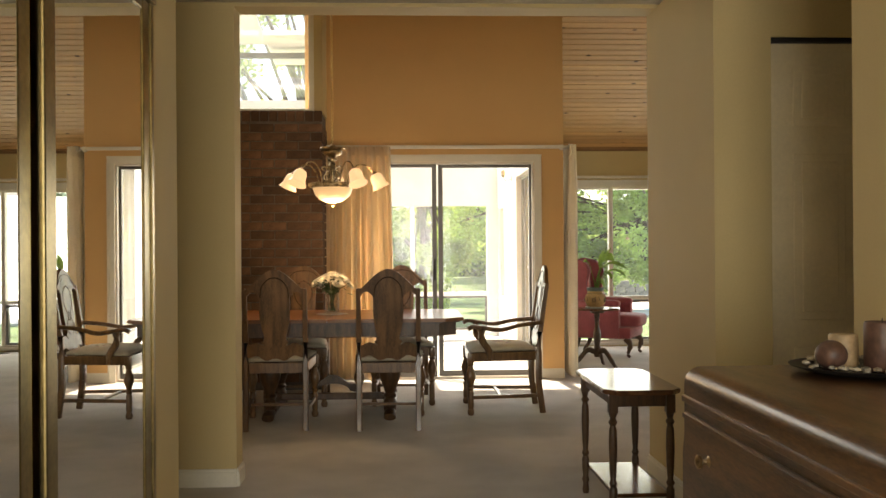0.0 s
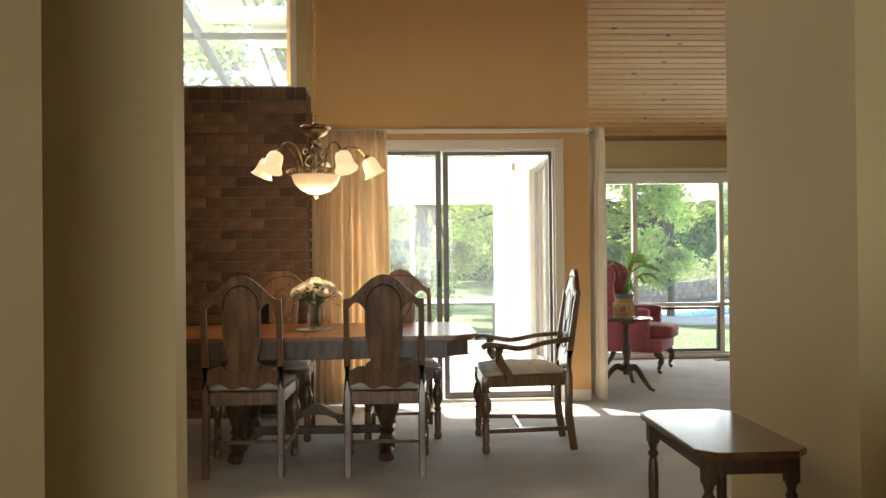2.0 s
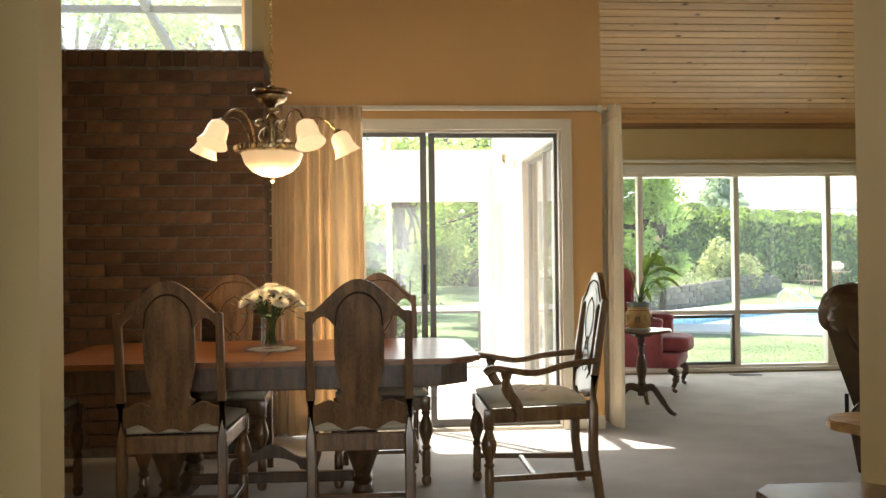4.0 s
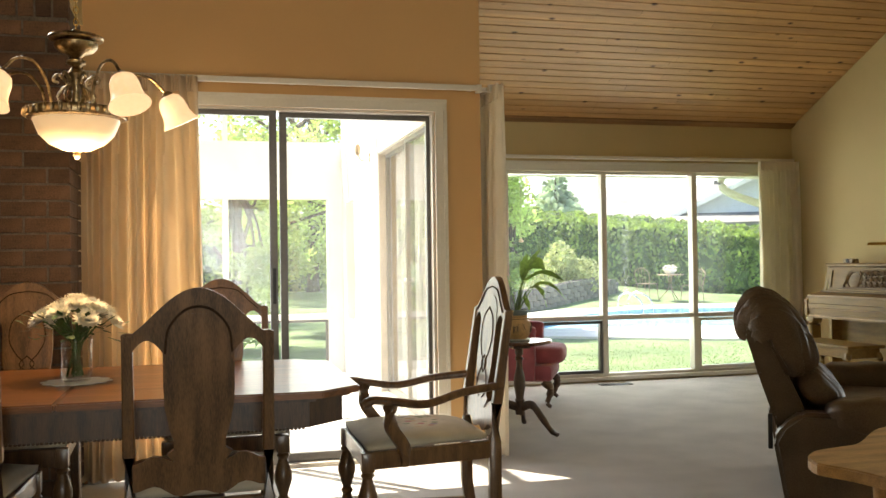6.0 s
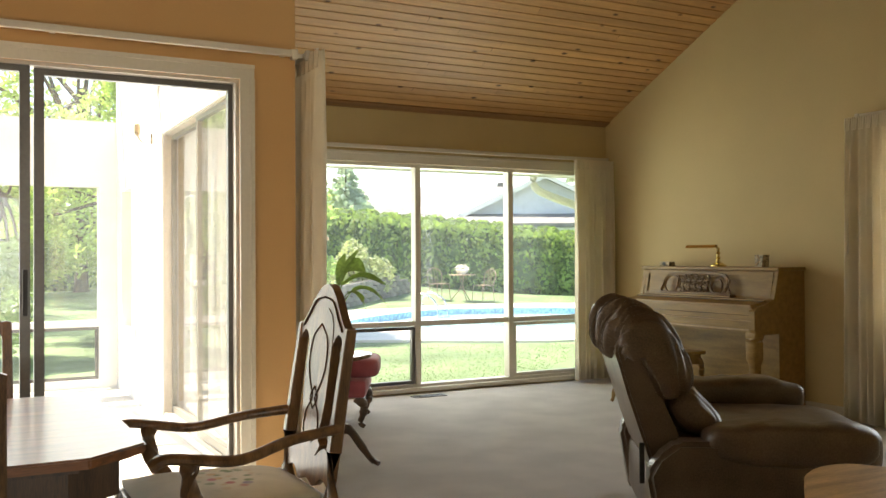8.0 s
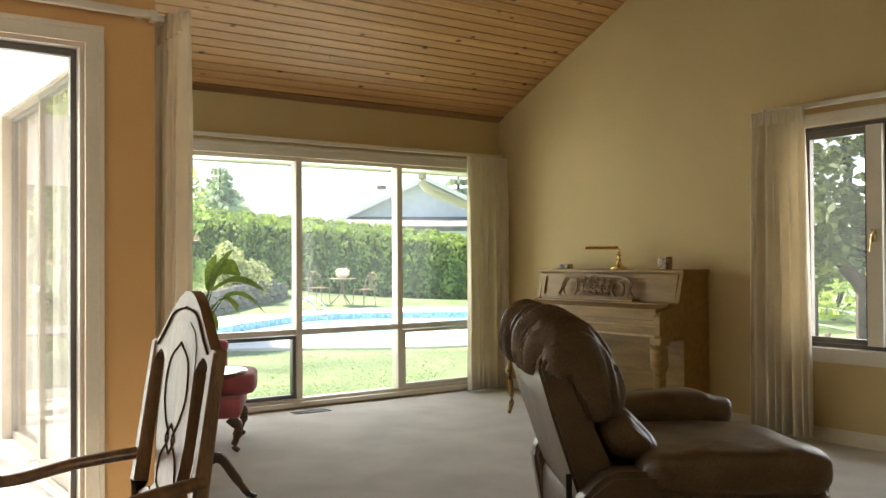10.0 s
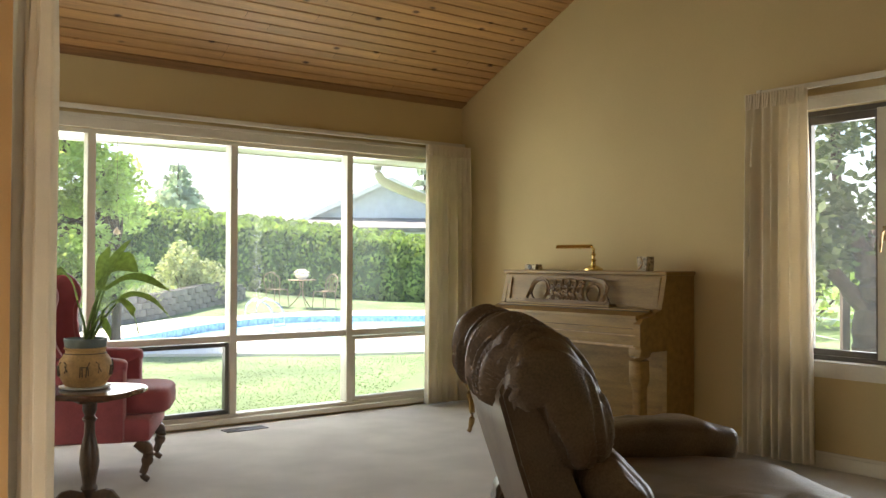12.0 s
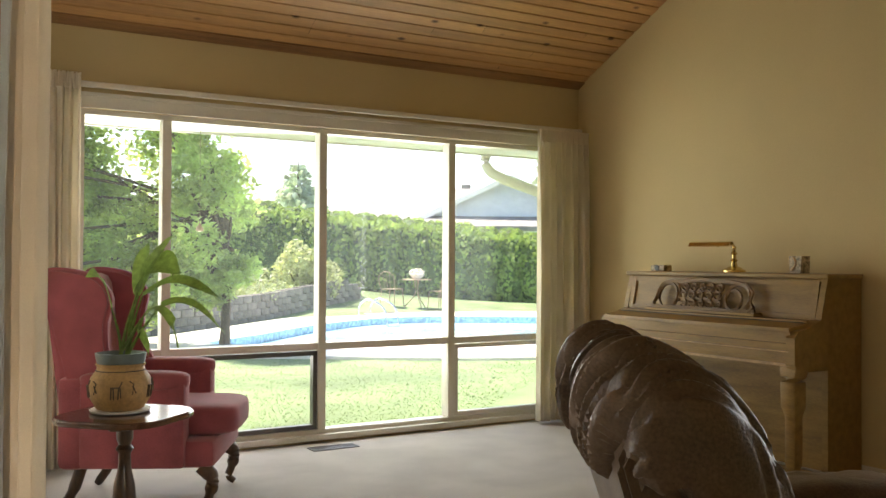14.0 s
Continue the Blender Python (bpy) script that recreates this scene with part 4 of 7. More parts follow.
def needlepoint():
    m = mat("needlepoint_cloth", (0.62, 0.56, 0.43), 0.9, var=0.06, scale=10, bump=0.5, bscale=400, sheen=0.2)
    nt = m.node_tree
    b = nt.nodes["Principled BSDF"]
    base = b.inputs["Base Color"].links[0].from_socket
    tc = nt.nodes.new("ShaderNodeTexCoord")
    vo = nt.nodes.new("ShaderNodeTexVoronoi")
    vo.inputs["Scale"].default_value = 26
    nt.links.new(tc.outputs["Object"], vo.inputs["Vector"])
    ln = nt.nodes.new("ShaderNodeVectorMath")
    ln.operation = "LENGTH"
    mp = nt.nodes.new("ShaderNodeMapping")
    mp.inputs["Location"].default_value = (0, 0, -0.49)
    mp.inputs["Scale"].default_value = (5.5, 8.5, 1)
    nt.links.new(tc.outputs["Object"], mp.inputs[0])
    nt.links.new(mp.outputs[0], ln.inputs[0])
    near = nt.nodes.new("ShaderNodeMapRange")
    near.inputs[1].default_value, near.inputs[2].default_value, near.inputs[3].default_value, near.inputs[4].default_value = 0.5, 1.0, 1.0, 0.0
    nt.links.new(ln.outputs["Value"], near.inputs[0])
    dots = nt.nodes.new("ShaderNodeMapRange")
    dots.inputs[1].default_value, dots.inputs[2].default_value, dots.inputs[3].default_value, dots.inputs[4].default_value = 0.3, 0.5, 1.0, 0.0
    nt.links.new(vo.outputs["Distance"], dots.inputs[0])
    mul = nt.nodes.new("ShaderNodeMath")
    mul.operation = "MULTIPLY"
    nt.links.new(near.outputs[0], mul.inputs[0])
    nt.links.new(dots.outputs[0], mul.inputs[1])
    rp = nt.nodes.new("ShaderNodeValToRGB")
    rp.color_ramp.interpolation = "CONSTANT"
    e = rp.color_ramp.elements
    e[0].color, e[1].color, e[1].position = (0.42, 0.12, 0.12, 1), (0.16, 0.22, 0.10, 1), 0.35
    e.new(0.6).color = (0.52, 0.36, 0.18, 1)
    e.new(0.8).color = (0.20, 0.16, 0.26, 1)
    nt.links.new(vo.outputs["Color"], rp.inputs[0])
    mx = nt.nodes.new("ShaderNodeMix")
    mx.data_type = "RGBA"
    nt.links.new(mul.outputs[0], mx.inputs[0])
    nt.links.new(base, mx.inputs[6])
    nt.links.new(rp.outputs[0], mx.inputs[7])
    nt.links.new(mx.outputs[2], b.inputs["Base Color"])
    return m
SEATCLOTH = needlepoint()

side = chair("dining_chair", "carved dark oak dining chair with an arched crest rail", pose(-0.09, 6.07, 0))
copy_thing(side, pose(-0.86, 6.11, 0, 0, 0, 1.5))
far = copy_thing(side, pose(0.0, 7.02, 0, 0, 0, 181))
tagged(far, "carved oak dining chair facing the hall across the table")
far = copy_thing(side, pose(-0.83, 7.02, 0, 0, 0, 179))
tagged(far, "carved oak dining chair facing the hall across the table")
carver = chair("armchair", "carved oak dining armchair with a floral seat, at the table's end", pose(0.755, 6.585, 0, 0, 0, 90), arms=True)
copy_thing(carver, pose(-1.78, 6.52, 0, 0, 0, -90))

# dining table
TX, TY = -0.52, 6.51
dt = thing("dining_table", pose(TX, TY, 0), "polished dark oak dining table with clipped corners and a carved trestle", "table")
def octagon(hx, hy, cx, cy):
    return [(-hx, -hy + cy), (-hx + cx, -hy), (hx - cx, -hy), (hx, -hy + cy), (hx, hy - cy), (hx - cx, hy), (-hx + cx, hy), (-hx, hy - cy)]
for x0, x1 in ((-0.97, -0.0015), (0.0015, 0.97)):
    o = [p for p in octagon(0.96, 0.52, 0.14, 0.12)]
    half = [p for p in o if (p[0] > 0) == (x0 >= 0)]
    if x0 >= 0:
        half = [(0.0015, -0.52)] + half + [(0.0015, 0.52)]
    else:
        lf = [p for p in o if p[0] < 0]
        half = [(-0.0015, 0.52), lf[2], lf[3], lf[0], lf[1], (-0.0015, -0.52)]
    bm = prism(bmesh.new(), half, 0.712, 0.737, "xy")
    bmesh.ops.bevel(bm, geom=bm.edges[:], offset=0.005, segments=2, affect="EDGES")
    part("table_leaf", bm, TABLEWOOD, dt)
bm = bmesh.new()
prism(bm, octagon(0.93, 0.49, 0.13, 0.115), 0.70, 0.7115, "xy")
prism(bm, octagon(0.905, 0.465, 0.125, 0.11), 0.612, 0.6995, "xy")
part("apron", bm, DARKWOOD, dt)
bm = bmesh.new()
for sy in (-1, 1):
    for i in range(120):
        x = -0.76 + 1.52 * i / 119
        lathe(bm, [(0.003, 0.604), (0.006, 0.607), (0.006, 0.610), (0.003, 0.6118)], 6, x, sy * 0.458)
tagged(part("beaded_edge", bm, DARKWOOD, dt), kind="stuff")
BIGLEG = [(0.03, 0.07), (0.045, 0.09), (0.05, 0.12), (0.035, 0.15), (0.05, 0.17), (0.035, 0.19), (0.045, 0.22), (0.075, 0.30), (0.08, 0.36), (0.06, 0.43), (0.035, 0.48), (0.055, 0.50), (0.035, 0.52), (0.045, 0.54), (0.045, 0.612)]
for sx in (-0.43, 0.43):
    for sy in (-0.27, 0.27):
        part("leg", lathe(bmesh.new(), BIGLEG, 18, sx, sy), DARKWOOD, dt, smooth=True)
        bm = bmesh.new()
        sweep(bm, spline([(sx, sy * 0.8, 0.05), (sx, sy * 1.15, 0.055), (sx, sy * 1.42, 0.03)], 4), [(0.04, 0.03)] * 6 + [(0.045, 0.028)] * 3, 10)
        part("foot", bm, DARKWOOD, dt, smooth=True)
    part("foot_beam", boxes((sx - 0.045, sx + 0.045, -0.27, 0.27, 0.05, 0.115), bevel=0.012), DARKWOOD, dt)
part("stretcher", boxes((-0.385, 0.385, -0.02, 0.02, 0.10, 0.15), bevel=0.006), DARKWOOD, dt)
bm = bmesh.new()
out = [(0.20 * math.cos(a) * (1 if abs(math.cos(a)) < 0.9 else 1.05), 0.15 + 0.115 * math.sin(a) + 0.02 * math.sin(5 * a)) for a in [math.pi * i / 24 for i in range(25)]]
inn = [(0.125 * math.cos(a), 0.165 + 0.055 * math.sin(a)) for a in [math.pi * i / 24 for i in range(25)]]
va = [[bm.verts.new((x, d, z)) for x, z in out] for d in (-0.016, 0.016)]
vb = [[bm.verts.new((x, d, z)) for x, z in inn] for d in (-0.016, 0.016)]
for i in range(24):
    bm.faces.new((va[0][i], va[0][i + 1], vb[0][i + 1], vb[0][i]))
    bm.faces.new((va[1][i], vb[1][i], vb[1][i + 1], va[1][i + 1]))
    bm.faces.new((va[0][i], va[1][i], va[1][i + 1], va[0][i + 1]))
    bm.faces.new((vb[0][i], vb[0][i + 1], vb[1][i + 1], vb[1][i]))
part("pierced_scroll", bm, DARKWOOD, dt, "pierced carved scroll on the stretcher")

# vase of flowers on a doily
PETAL = mat("white_petals", (0.82, 0.78, 0.66), 0.7, var=0.08, scale=30, bump=0.2)
STEM = mat("green_stems", (0.06, 0.12, 0.03), 0.6, var=0.3, scale=20)
dl = thing("doily", pose(-0.525, 6.535, 0.737), "round white lace doily on the dining table", "doily")
bm = bmesh.new()
ring = [bm.verts.new(((0.115 + 0.008 * math.cos(12 * a)) * math.cos(a), (0.115 + 0.008 * math.cos(12 * a)) * math.sin(a), 0.001)) for a in [2 * math.pi * i / 96 for i in range(96)]]
top = bmesh.ops.extrude_face_region(bm, geom=[bm.faces.new(ring)])
bmesh.ops.translate(bm, verts=[v for v in top["geom"] if isinstance(v, bmesh.types.BMVert)], vec=(0, 0, 0.003))
bmesh.ops.recalc_face_normals(bm, faces=bm.faces[:])
part("lace", bm, WHITE, dl)
CRYSTAL = glass_mat("crystal_glass", (0.97, 0.98, 0.97), 0.12, 0.05)
vs = thing("flower_vase", pose(-0.525, 6.535, 0.741), "crystal glass vase of white chrysanthemums on a doily", "vase")
bm = bmesh.new()
seg = 20
prof = [(0.045, 0.001), (0.052, 0.02), (0.054, 0.14), (0.056, 0.15), (0.052, 0.149), (0.049, 0.03), (0.04, 0.012)]
lathe(bm, prof, seg)
vg = part("glass", bm, CRYSTAL, vs, "cut crystal glass", smooth=True)
vg.visible_shadow = False
rnd = random.Random(11)
bm = bmesh.new()
for i in range(34):
    a, r = rnd.uniform(0, 6.28), rnd.uniform(0, 0.038)
    a2, r2 = a + rnd.uniform(-0.6, 0.6), rnd.uniform(0.03, 0.1)
    sweep(bm, [(r * math.cos(a + 2), r * math.sin(a + 2), 0.02), (r * 0.6 * math.cos(a), r * 0.6 * math.sin(a), 0.14), (r2 * math.cos(a2), r2 * math.sin(a2), 0.2 + rnd.uniform(0, 0.05))], 0.003, 5)
for i in range(120):
    a, r, z = rnd.uniform(0, 6.28), rnd.uniform(0.05, 0.17), rnd.uniform(0.15, 0.25)
    c = Vector((r * math.cos(a), r * math.sin(a), z))
    t = Vector((math.cos(a), math.sin(a), rnd.uniform(-0.4, 0.6))).normalized() * rnd.uniform(0.03, 0.05)
    w = t.cross(Vector((0, 0, 1))).normalized() * 0.011
    bm.faces.new([bm.verts.new(p) for p in (c, c + t * 0.5 + w, c + t, c + t * 0.5 - w)])
tagged(part("greenery", bm, STEM, vs, "green stems and leaves"), kind="stuff")
for k in range(15):
    a = k * 2.4
    r = 0.135 * math.sqrt(k / 15)
    c = Vector((r * math.cos(a), r * math.sin(a), 0.285 - 0.085 * (r / 0.135) ** 2 + rnd.uniform(-0.01, 0.01)))
    bm = bmesh.new()
    nrm = Vector((math.cos(a) * r * 7, math.sin(a) * r * 7, 0.9)).normalized()
    q = nrm.to_track_quat("Z", "Y")
    for L, (n, ln, up) in enumerate(((18, 0.054, 0.15), (16, 0.048, 0.5), (12, 0.04, 0.9), (8, 0.028, 1.6))):
        for i in range(n):
            b = 2 * math.pi * (i + 0.5 * L) / n
            d = Vector((math.cos(b), math.sin(b), up)).normalized()
            s = Vector((-math.sin(b), math.cos(b), 0)) * 0.009
            tip = d * ln
            bm.faces.new([bm.verts.new(c + q @ p) for p in (-s * 0.4, d * ln * 0.6 - s + Vector((0, 0, 0.003)), tip + Vector((0, 0, 0.006)), d * ln * 0.6 + s + Vector((0, 0, 0.003)), s * 0.4)])
    part("flower", bm, PETAL, vs)

# chandelier
def lamp_mat(name, glow):
    m = bpy.data.materials.new(name)
    m.use_nodes = True
    nt = m.node_tree
    b = nt.nodes["Principled BSDF"]
    b.inputs["Base Color"].default_value = (0.85, 0.72, 0.5, 1)
    b.inputs["Roughness"].default_value = 0.3
    n = nt.nodes.new("ShaderNodeTexNoise")
    n.inputs["Scale"].default_value = 9
    n.inputs["Detail"].default_value = 4
    r = nt.nodes.new("ShaderNodeValToRGB")
    r.color_ramp.elements[0].color, r.color_ramp.elements[1].color = (1.0, 0.52, 0.20, 1), (1.0, 0.82, 0.56, 1)
    nt.links.new(n.outputs["Fac"], r.inputs[0])
    nt.links.new(r.outputs[0], b.inputs["Emission Color"])
    b.inputs["Emission Strength"].default_value = glow
    return m
LIT = lamp_mat("lit_alabaster_glass", 0.27)
LIT_BOWL = lamp_mat("dim_lit_alabaster_glass", 0.13)
ch = thing("chandelier", pose(-0.513, 6.50, 1.54), "lit antique bronze chandelier with alabaster bell shades over the table", "chandelier")
part("bowl", lathe(bmesh.new(), [(0.012, 0.028), (0.05, 0.034), (0.095, 0.055), (0.13, 0.09), (0.148, 0.135), (0.15, 0.15)], 28), LIT_BOWL, ch, "softly glowing alabaster bowl", smooth=True)
part("finial", lathe(bmesh.new(), [(0.004, 0.0), (0.012, 0.008), (0.014, 0.016), (0.008, 0.024), (0.024, 0.03), (0.028, 0.036)], 12), ANTIQUE, ch, smooth=True)
bm = bmesh.new()
lathe(bm, [(0.150, 0.142), (0.168, 0.146), (0.172, 0.155), (0.172, 0.172), (0.166, 0.18), (0.150, 0.182)], 36)
for i in range(36):
    a = 2 * math.pi * i / 36
    lathe(bm, [(0.004, 0.15), (0.008, 0.16), (0.008, 0.168), (0.004, 0.178)], 6, 0.174 * math.cos(a), 0.174 * math.sin(a))
part("gallery_ring", bm, ANTIQUE, ch, "pierced bronze gallery ring", smooth=True)
bm = bmesh.new()
lathe(bm, [(0.012, 0.17), (0.02, 0.2), (0.012, 0.24), (0.018, 0.28), (0.03, 0.31), (0.014, 0.335), (0.034, 0.345), (0.034, 0.355), (0.014, 0.365), (0.03, 0.378), (0.058, 0.388), (0.074, 0.405), (0.076, 0.418), (0.066, 0.424), (0.092, 0.43), (0.096, 0.437), (0.092, 0.445), (0.03, 0.45), (0.012, 0.47)], 20)
part("column", bm, ANTIQUE, ch, "ornate bronze centre column", smooth=True)
for i in range(6):
    a = 2 * math.pi * i / 6
    bm = bmesh.new()
    sweep(bm, spline([(0.02 * math.cos(a), 0.02 * math.sin(a), 0.19), (0.062 * math.cos(a), 0.062 * math.sin(a), 0.215), (0.05 * math.cos(a), 0.05 * math.sin(a), 0.25), (0.03 * math.cos(a), 0.03 * math.sin(a), 0.27), (0.06 * math.cos(a), 0.06 * math.sin(a), 0.305), (0.078 * math.cos(a), 0.078 * math.sin(a), 0.285), (0.06 * math.cos(a), 0.06 * math.sin(a), 0.275)], 4), 0.006, 6)
    part("scroll", bm, ANTIQUE, ch, smooth=True)
for i in range(5):
    a = radians(87.5 + 72 * i)
    ca, sa = math.cos(a), math.sin(a)
    P = lambda r, z: (r * ca, r * sa, z)
    arm = part("arm", sweep(bmesh.new(), spline([P(0.11, 0.18), P(0.135, 0.26), P(0.19, 0.318), P(0.26, 0.315), P(0.315, 0.265)], 5), 0.0055, 7), ANTIQUE, ch, smooth=True)
    part("shade_cap", lathe(bmesh.new(), [(0.008, 0.0), (0.02, -0.012), (0.026, -0.03)][::-1], 12), ANTIQUE, arm, at=Matrix.Translation(P(0.315, 0.272)) @ Matrix.Rotation(a, 4, "Z") @ Matrix.Rotation(radians(-26), 4, "Y"))
    bm = lathe(bmesh.new(), [(0.071, -0.135), (0.068, -0.131), (0.059, -0.114), (0.053, -0.095), (0.051, -0.075), (0.049, -0.05), (0.041, -0.03), (0.024, -0.018)], 20)
    part("shade", bm, LIT, arm, "glowing alabaster bell shade", smooth=True, at=Matrix.Translation(P(0.315, 0.272)) @ Matrix.Rotation(a, 4, "Z") @ Matrix.Rotation(radians(-26), 4, "Y"))
bm = bmesh.new()
z = 0.475
k = 0
while z < 3.1:
    ring = [(0.008 * math.cos(t), 0.0, z + 0.014 * math.sin(t)) if k % 2 else (0.0, 0.008 * math.cos(t), z + 0.014 * math.sin(t)) for t in [2 * math.pi * i / 8 for i in range(9)]]
    sweep(bm, ring, 0.0026, 4)
    z += 0.022
    k += 1
part("chain", bm, BRASS, ch, "thin brass chain up to the ceiling")
bulb = bpy.data.lights.new("chandelier_bulb", "POINT")
bulb.energy, bulb.color, bulb.shadow_soft_size = 7, (1.0, 0.70, 0.40), 0.12
new("chandelier_bulb", bulb).location = (-0.513, 6.50, 1.50)

# ---- hall furniture ----
dr = thing("dresser", pose(0, 0, 0), "dark walnut dresser with waterfall-rounded top edges", "dresser")
X0, X1, Y0, Y1, ZT = 0.75, 1.335, 0.75, 2.05, 0.905
out = [(X0, 0.06)] + [(X0 + 0.045 - 0.045 * math.cos(a), ZT - 0.045 + 0.045 * math.sin(a)) for a in [math.pi / 2 * i / 8 for i in range(9)]] + [(X1, ZT), (X1, 0.06)]
bm = prism(bmesh.new(), out, Y0, Y1, "xz")
bmesh.ops.bevel(bm, geom=[e for e in bm.edges if abs(e.verts[0].co.y - e.verts[1].co.y) < 1e-5 and e.verts[0].co.z > 0.1 and e.verts[1].co.z > 0.1], offset=0.018, segments=3, affect="EDGES")
part("body", bm, DRESSERWOOD, dr, smooth=True)
part("plinth", boxes((X0 + 0.02, X1 - 0.01, Y0 + 0.02, Y1 - 0.02, 0.0, 0.06), bevel=0.006), DRESSERWOOD, dr)
for z0, z1 in ((0.10, 0.31), (0.335, 0.555), (0.58, 0.795)):
    dw_ = part("drawer_front", boxes((X0 - 0.012, X0 - 0.001, Y0 + 0.05, Y1 - 0.05, z0, z1), bevel=0.005), DRESSERWOOD, dr)
    part("bead", boxes((X0 - 0.016, X0 - 0.0125, Y0 + 0.05, Y1 - 0.05, z1 - 0.016, z1 - 0.004), bevel=0.0015), DRESSERWOOD, dw_)
    for y in (Y0 + 0.24, Y1 - 0.24):
        kb = lathe(bmesh.new(), [(0.014, 0.0), (0.006, 0.006), (0.006, 0.014), (0.016, 0.02), (0.017, 0.027), (0.008, 0.032)], 14)
        part("knob", kb, ANTIQUE, dw_, "small bronze knob", smooth=True, at=pose(X0 - 0.012, y, (z0 + z1) / 2 + 0.02, 0, -90, 0))
part("front_bead", boxes((X0 - 0.009, X0 + 0.004, Y0 + 0.03, Y1 - 0.02, 0.815, 0.832), bevel=0.003), DRESSERWOOD, dr)

PEBBLE = mat("river_pebbles", (0.40, 0.36, 0.30), 0.6, var=0.3, scale=30, rand=0.3)
WAXP = mat("plum_candle_wax", (0.13, 0.068, 0.05), 0.45, var=0.25, scale=8, bump=0.1)
WAXC = mat("cream_candle_wax", (0.48, 0.34, 0.20), 0.5, var=0.15, scale=8, bump=0.1)
ty = thing("tray", pose(1.135, 1.86, ZT), "round dark metal tray with pebbles, on the dresser", "tray")
part("dish", lathe(bmesh.new(), [(0.10, 0.001), (0.125, 0.006), (0.165, 0.018), (0.168, 0.021), (0.162, 0.021), (0.122, 0.010), (0.05, 0.008)], 32), BLACK, ty, smooth=True)
bm = bmesh.new()
rnd = random.Random(5)
for i in range(70):
    a, r = rnd.uniform(0, 6.28), rnd.uniform(0.05, 0.145)
    s = rnd.uniform(0.008, 0.014)
    mm = Matrix.Translation((r * math.cos(a), r * math.sin(a), 0.012 + s * 0.4 + (0.008 if r > 0.12 else 0))) @ Matrix.Rotation(rnd.uniform(0, 3), 4, "Z") @ Matrix.Diagonal((s, s * 0.75, s * 0.5, 1))
    bmesh.ops.create_icosphere(bm, subdivisions=1, radius=1, matrix=mm)
tagged(part("pebble_bed", bm, PEBBLE, ty, "pale polished pebbles", smooth=True), kind="stuff")
cd = thing("candle", pose(1.172, 1.83, ZT + 0.0105), "tall plum pillar candle on the pebble tray", "candle")
part("wax", lathe(bmesh.new(), [(0.039, 0.0), (0.042, 0.004), (0.042, 0.112), (0.039, 0.118), (0.032, 0.114), (0.01, 0.111)], 28), WAXP, cd, smooth=True)
part("wick", lathe(bmesh.new(), [(0.0015, 0.108), (0.0015, 0.126)], 6), BLACK, cd)
cd = thing("candle", pose(1.125, 1.93, ZT + 0.0105), "short cream pillar candle on the pebble tray", "candle")
part("wax", lathe(bmesh.new(), [(0.033, 0.0), (0.035, 0.004), (0.035, 0.075), (0.032, 0.08), (0.01, 0.076)], 24), WAXC, cd, smooth=True)
cd = thing("candle", pose(1.06, 1.86, ZT + 0.0105), "round rust-red ball candle on the pebble tray", "candle")
part("wax", lathe(bmesh.new(), [(0.012, 0.0)] + [(0.038 * math.sin(a), 0.036 - 0.036 * math.cos(a)) for a in [0.4 + 2.5 * i / 12 for i in range(13)]], 24), WAXP, cd, smooth=True)

et = thing("side_table", pose(1.04, 3.87, 0), "small dark wooden side table with turned legs and a low shelf", "table")
bm = prism(bmesh.new(), octagon(0.17, 0.365, 0.05, 0.055), 0.588, 0.61, "xy")
bmesh.ops.bevel(bm, geom=bm.edges[:], offset=0.004, segments=2, affect="EDGES")
part("tabletop", bm, SIDEWOOD, et)
part("apron", boxes((-0.125, 0.125, -0.30, 0.30, 0.53, 0.5875), bevel=0.003), DARKWOOD, et)
TL = [(0.014, 0.0), (0.018, 0.02), (0.013, 0.05), (0.019, 0.07), (0.013, 0.085), (0.018, 0.13), (0.018, 0.17), (0.012, 0.185), (0.019, 0.20), (0.012, 0.215), (0.016, 0.26), (0.019, 0.36), (0.017, 0.43), (0.012, 0.45), (0.02, 0.465), (0.012, 0.48), (0.018, 0.50), (0.018, 0.535)]
for sx in (-0.125, 0.125):
    for sy in (-0.30, 0.30):
        lg = lathe(bmesh.new(), TL, 14, sx, sy)
        box(lg, sx - 0.019, sx + 0.019, sy - 0.019, sy + 0.019, 0.505, 0.5875)
        part("leg", lg, DARKWOOD, et, smooth=True)
part("shelf", boxes((-0.12, 0.12, -0.29, 0.29, 0.135, 0.152), bevel=0.003), SIDEWOOD, et)

# ---- living room ----
def cushion(bm, hx, hy, hz, cx=0, cy=0, cz=0, p=3.2, seg=14, m=None):
    """A puffed block: a superellipsoid."""
    def sgn(v, e):
        return math.copysign(abs(v) ** e, v)
    rings = []
    for i in range(seg + 1):
        th = -math.pi / 2 + math.pi * i / seg
        row = []
        for j in range(seg * 2):
            ph = 2 * math.pi * j / (seg * 2)
            e = 2 / p
            q = Vector((hx * sgn(math.cos(th), e) * sgn(math.cos(ph), e), hy * sgn(math.cos(th), e) * sgn(math.sin(ph), e), hz * sgn(math.sin(th), e)))
            q = (m @ q) if m else q
            row.append(bm.verts.new((q.x + cx, q.y + cy, q.z + cz)))
        rings.append(row)
    for a, b in zip(rings, rings[1:]):
        for j in range(seg * 2):
            bm.faces.new((a[j], a[(j + 1) % (seg * 2)], b[(j + 1) % (seg * 2)], b[j]))
    bmesh.ops.remove_doubles(bm, verts=bm.verts[:], dist=1e-5)
    bmesh.ops.recalc_face_normals(bm, faces=bm.faces[:])
    return bm


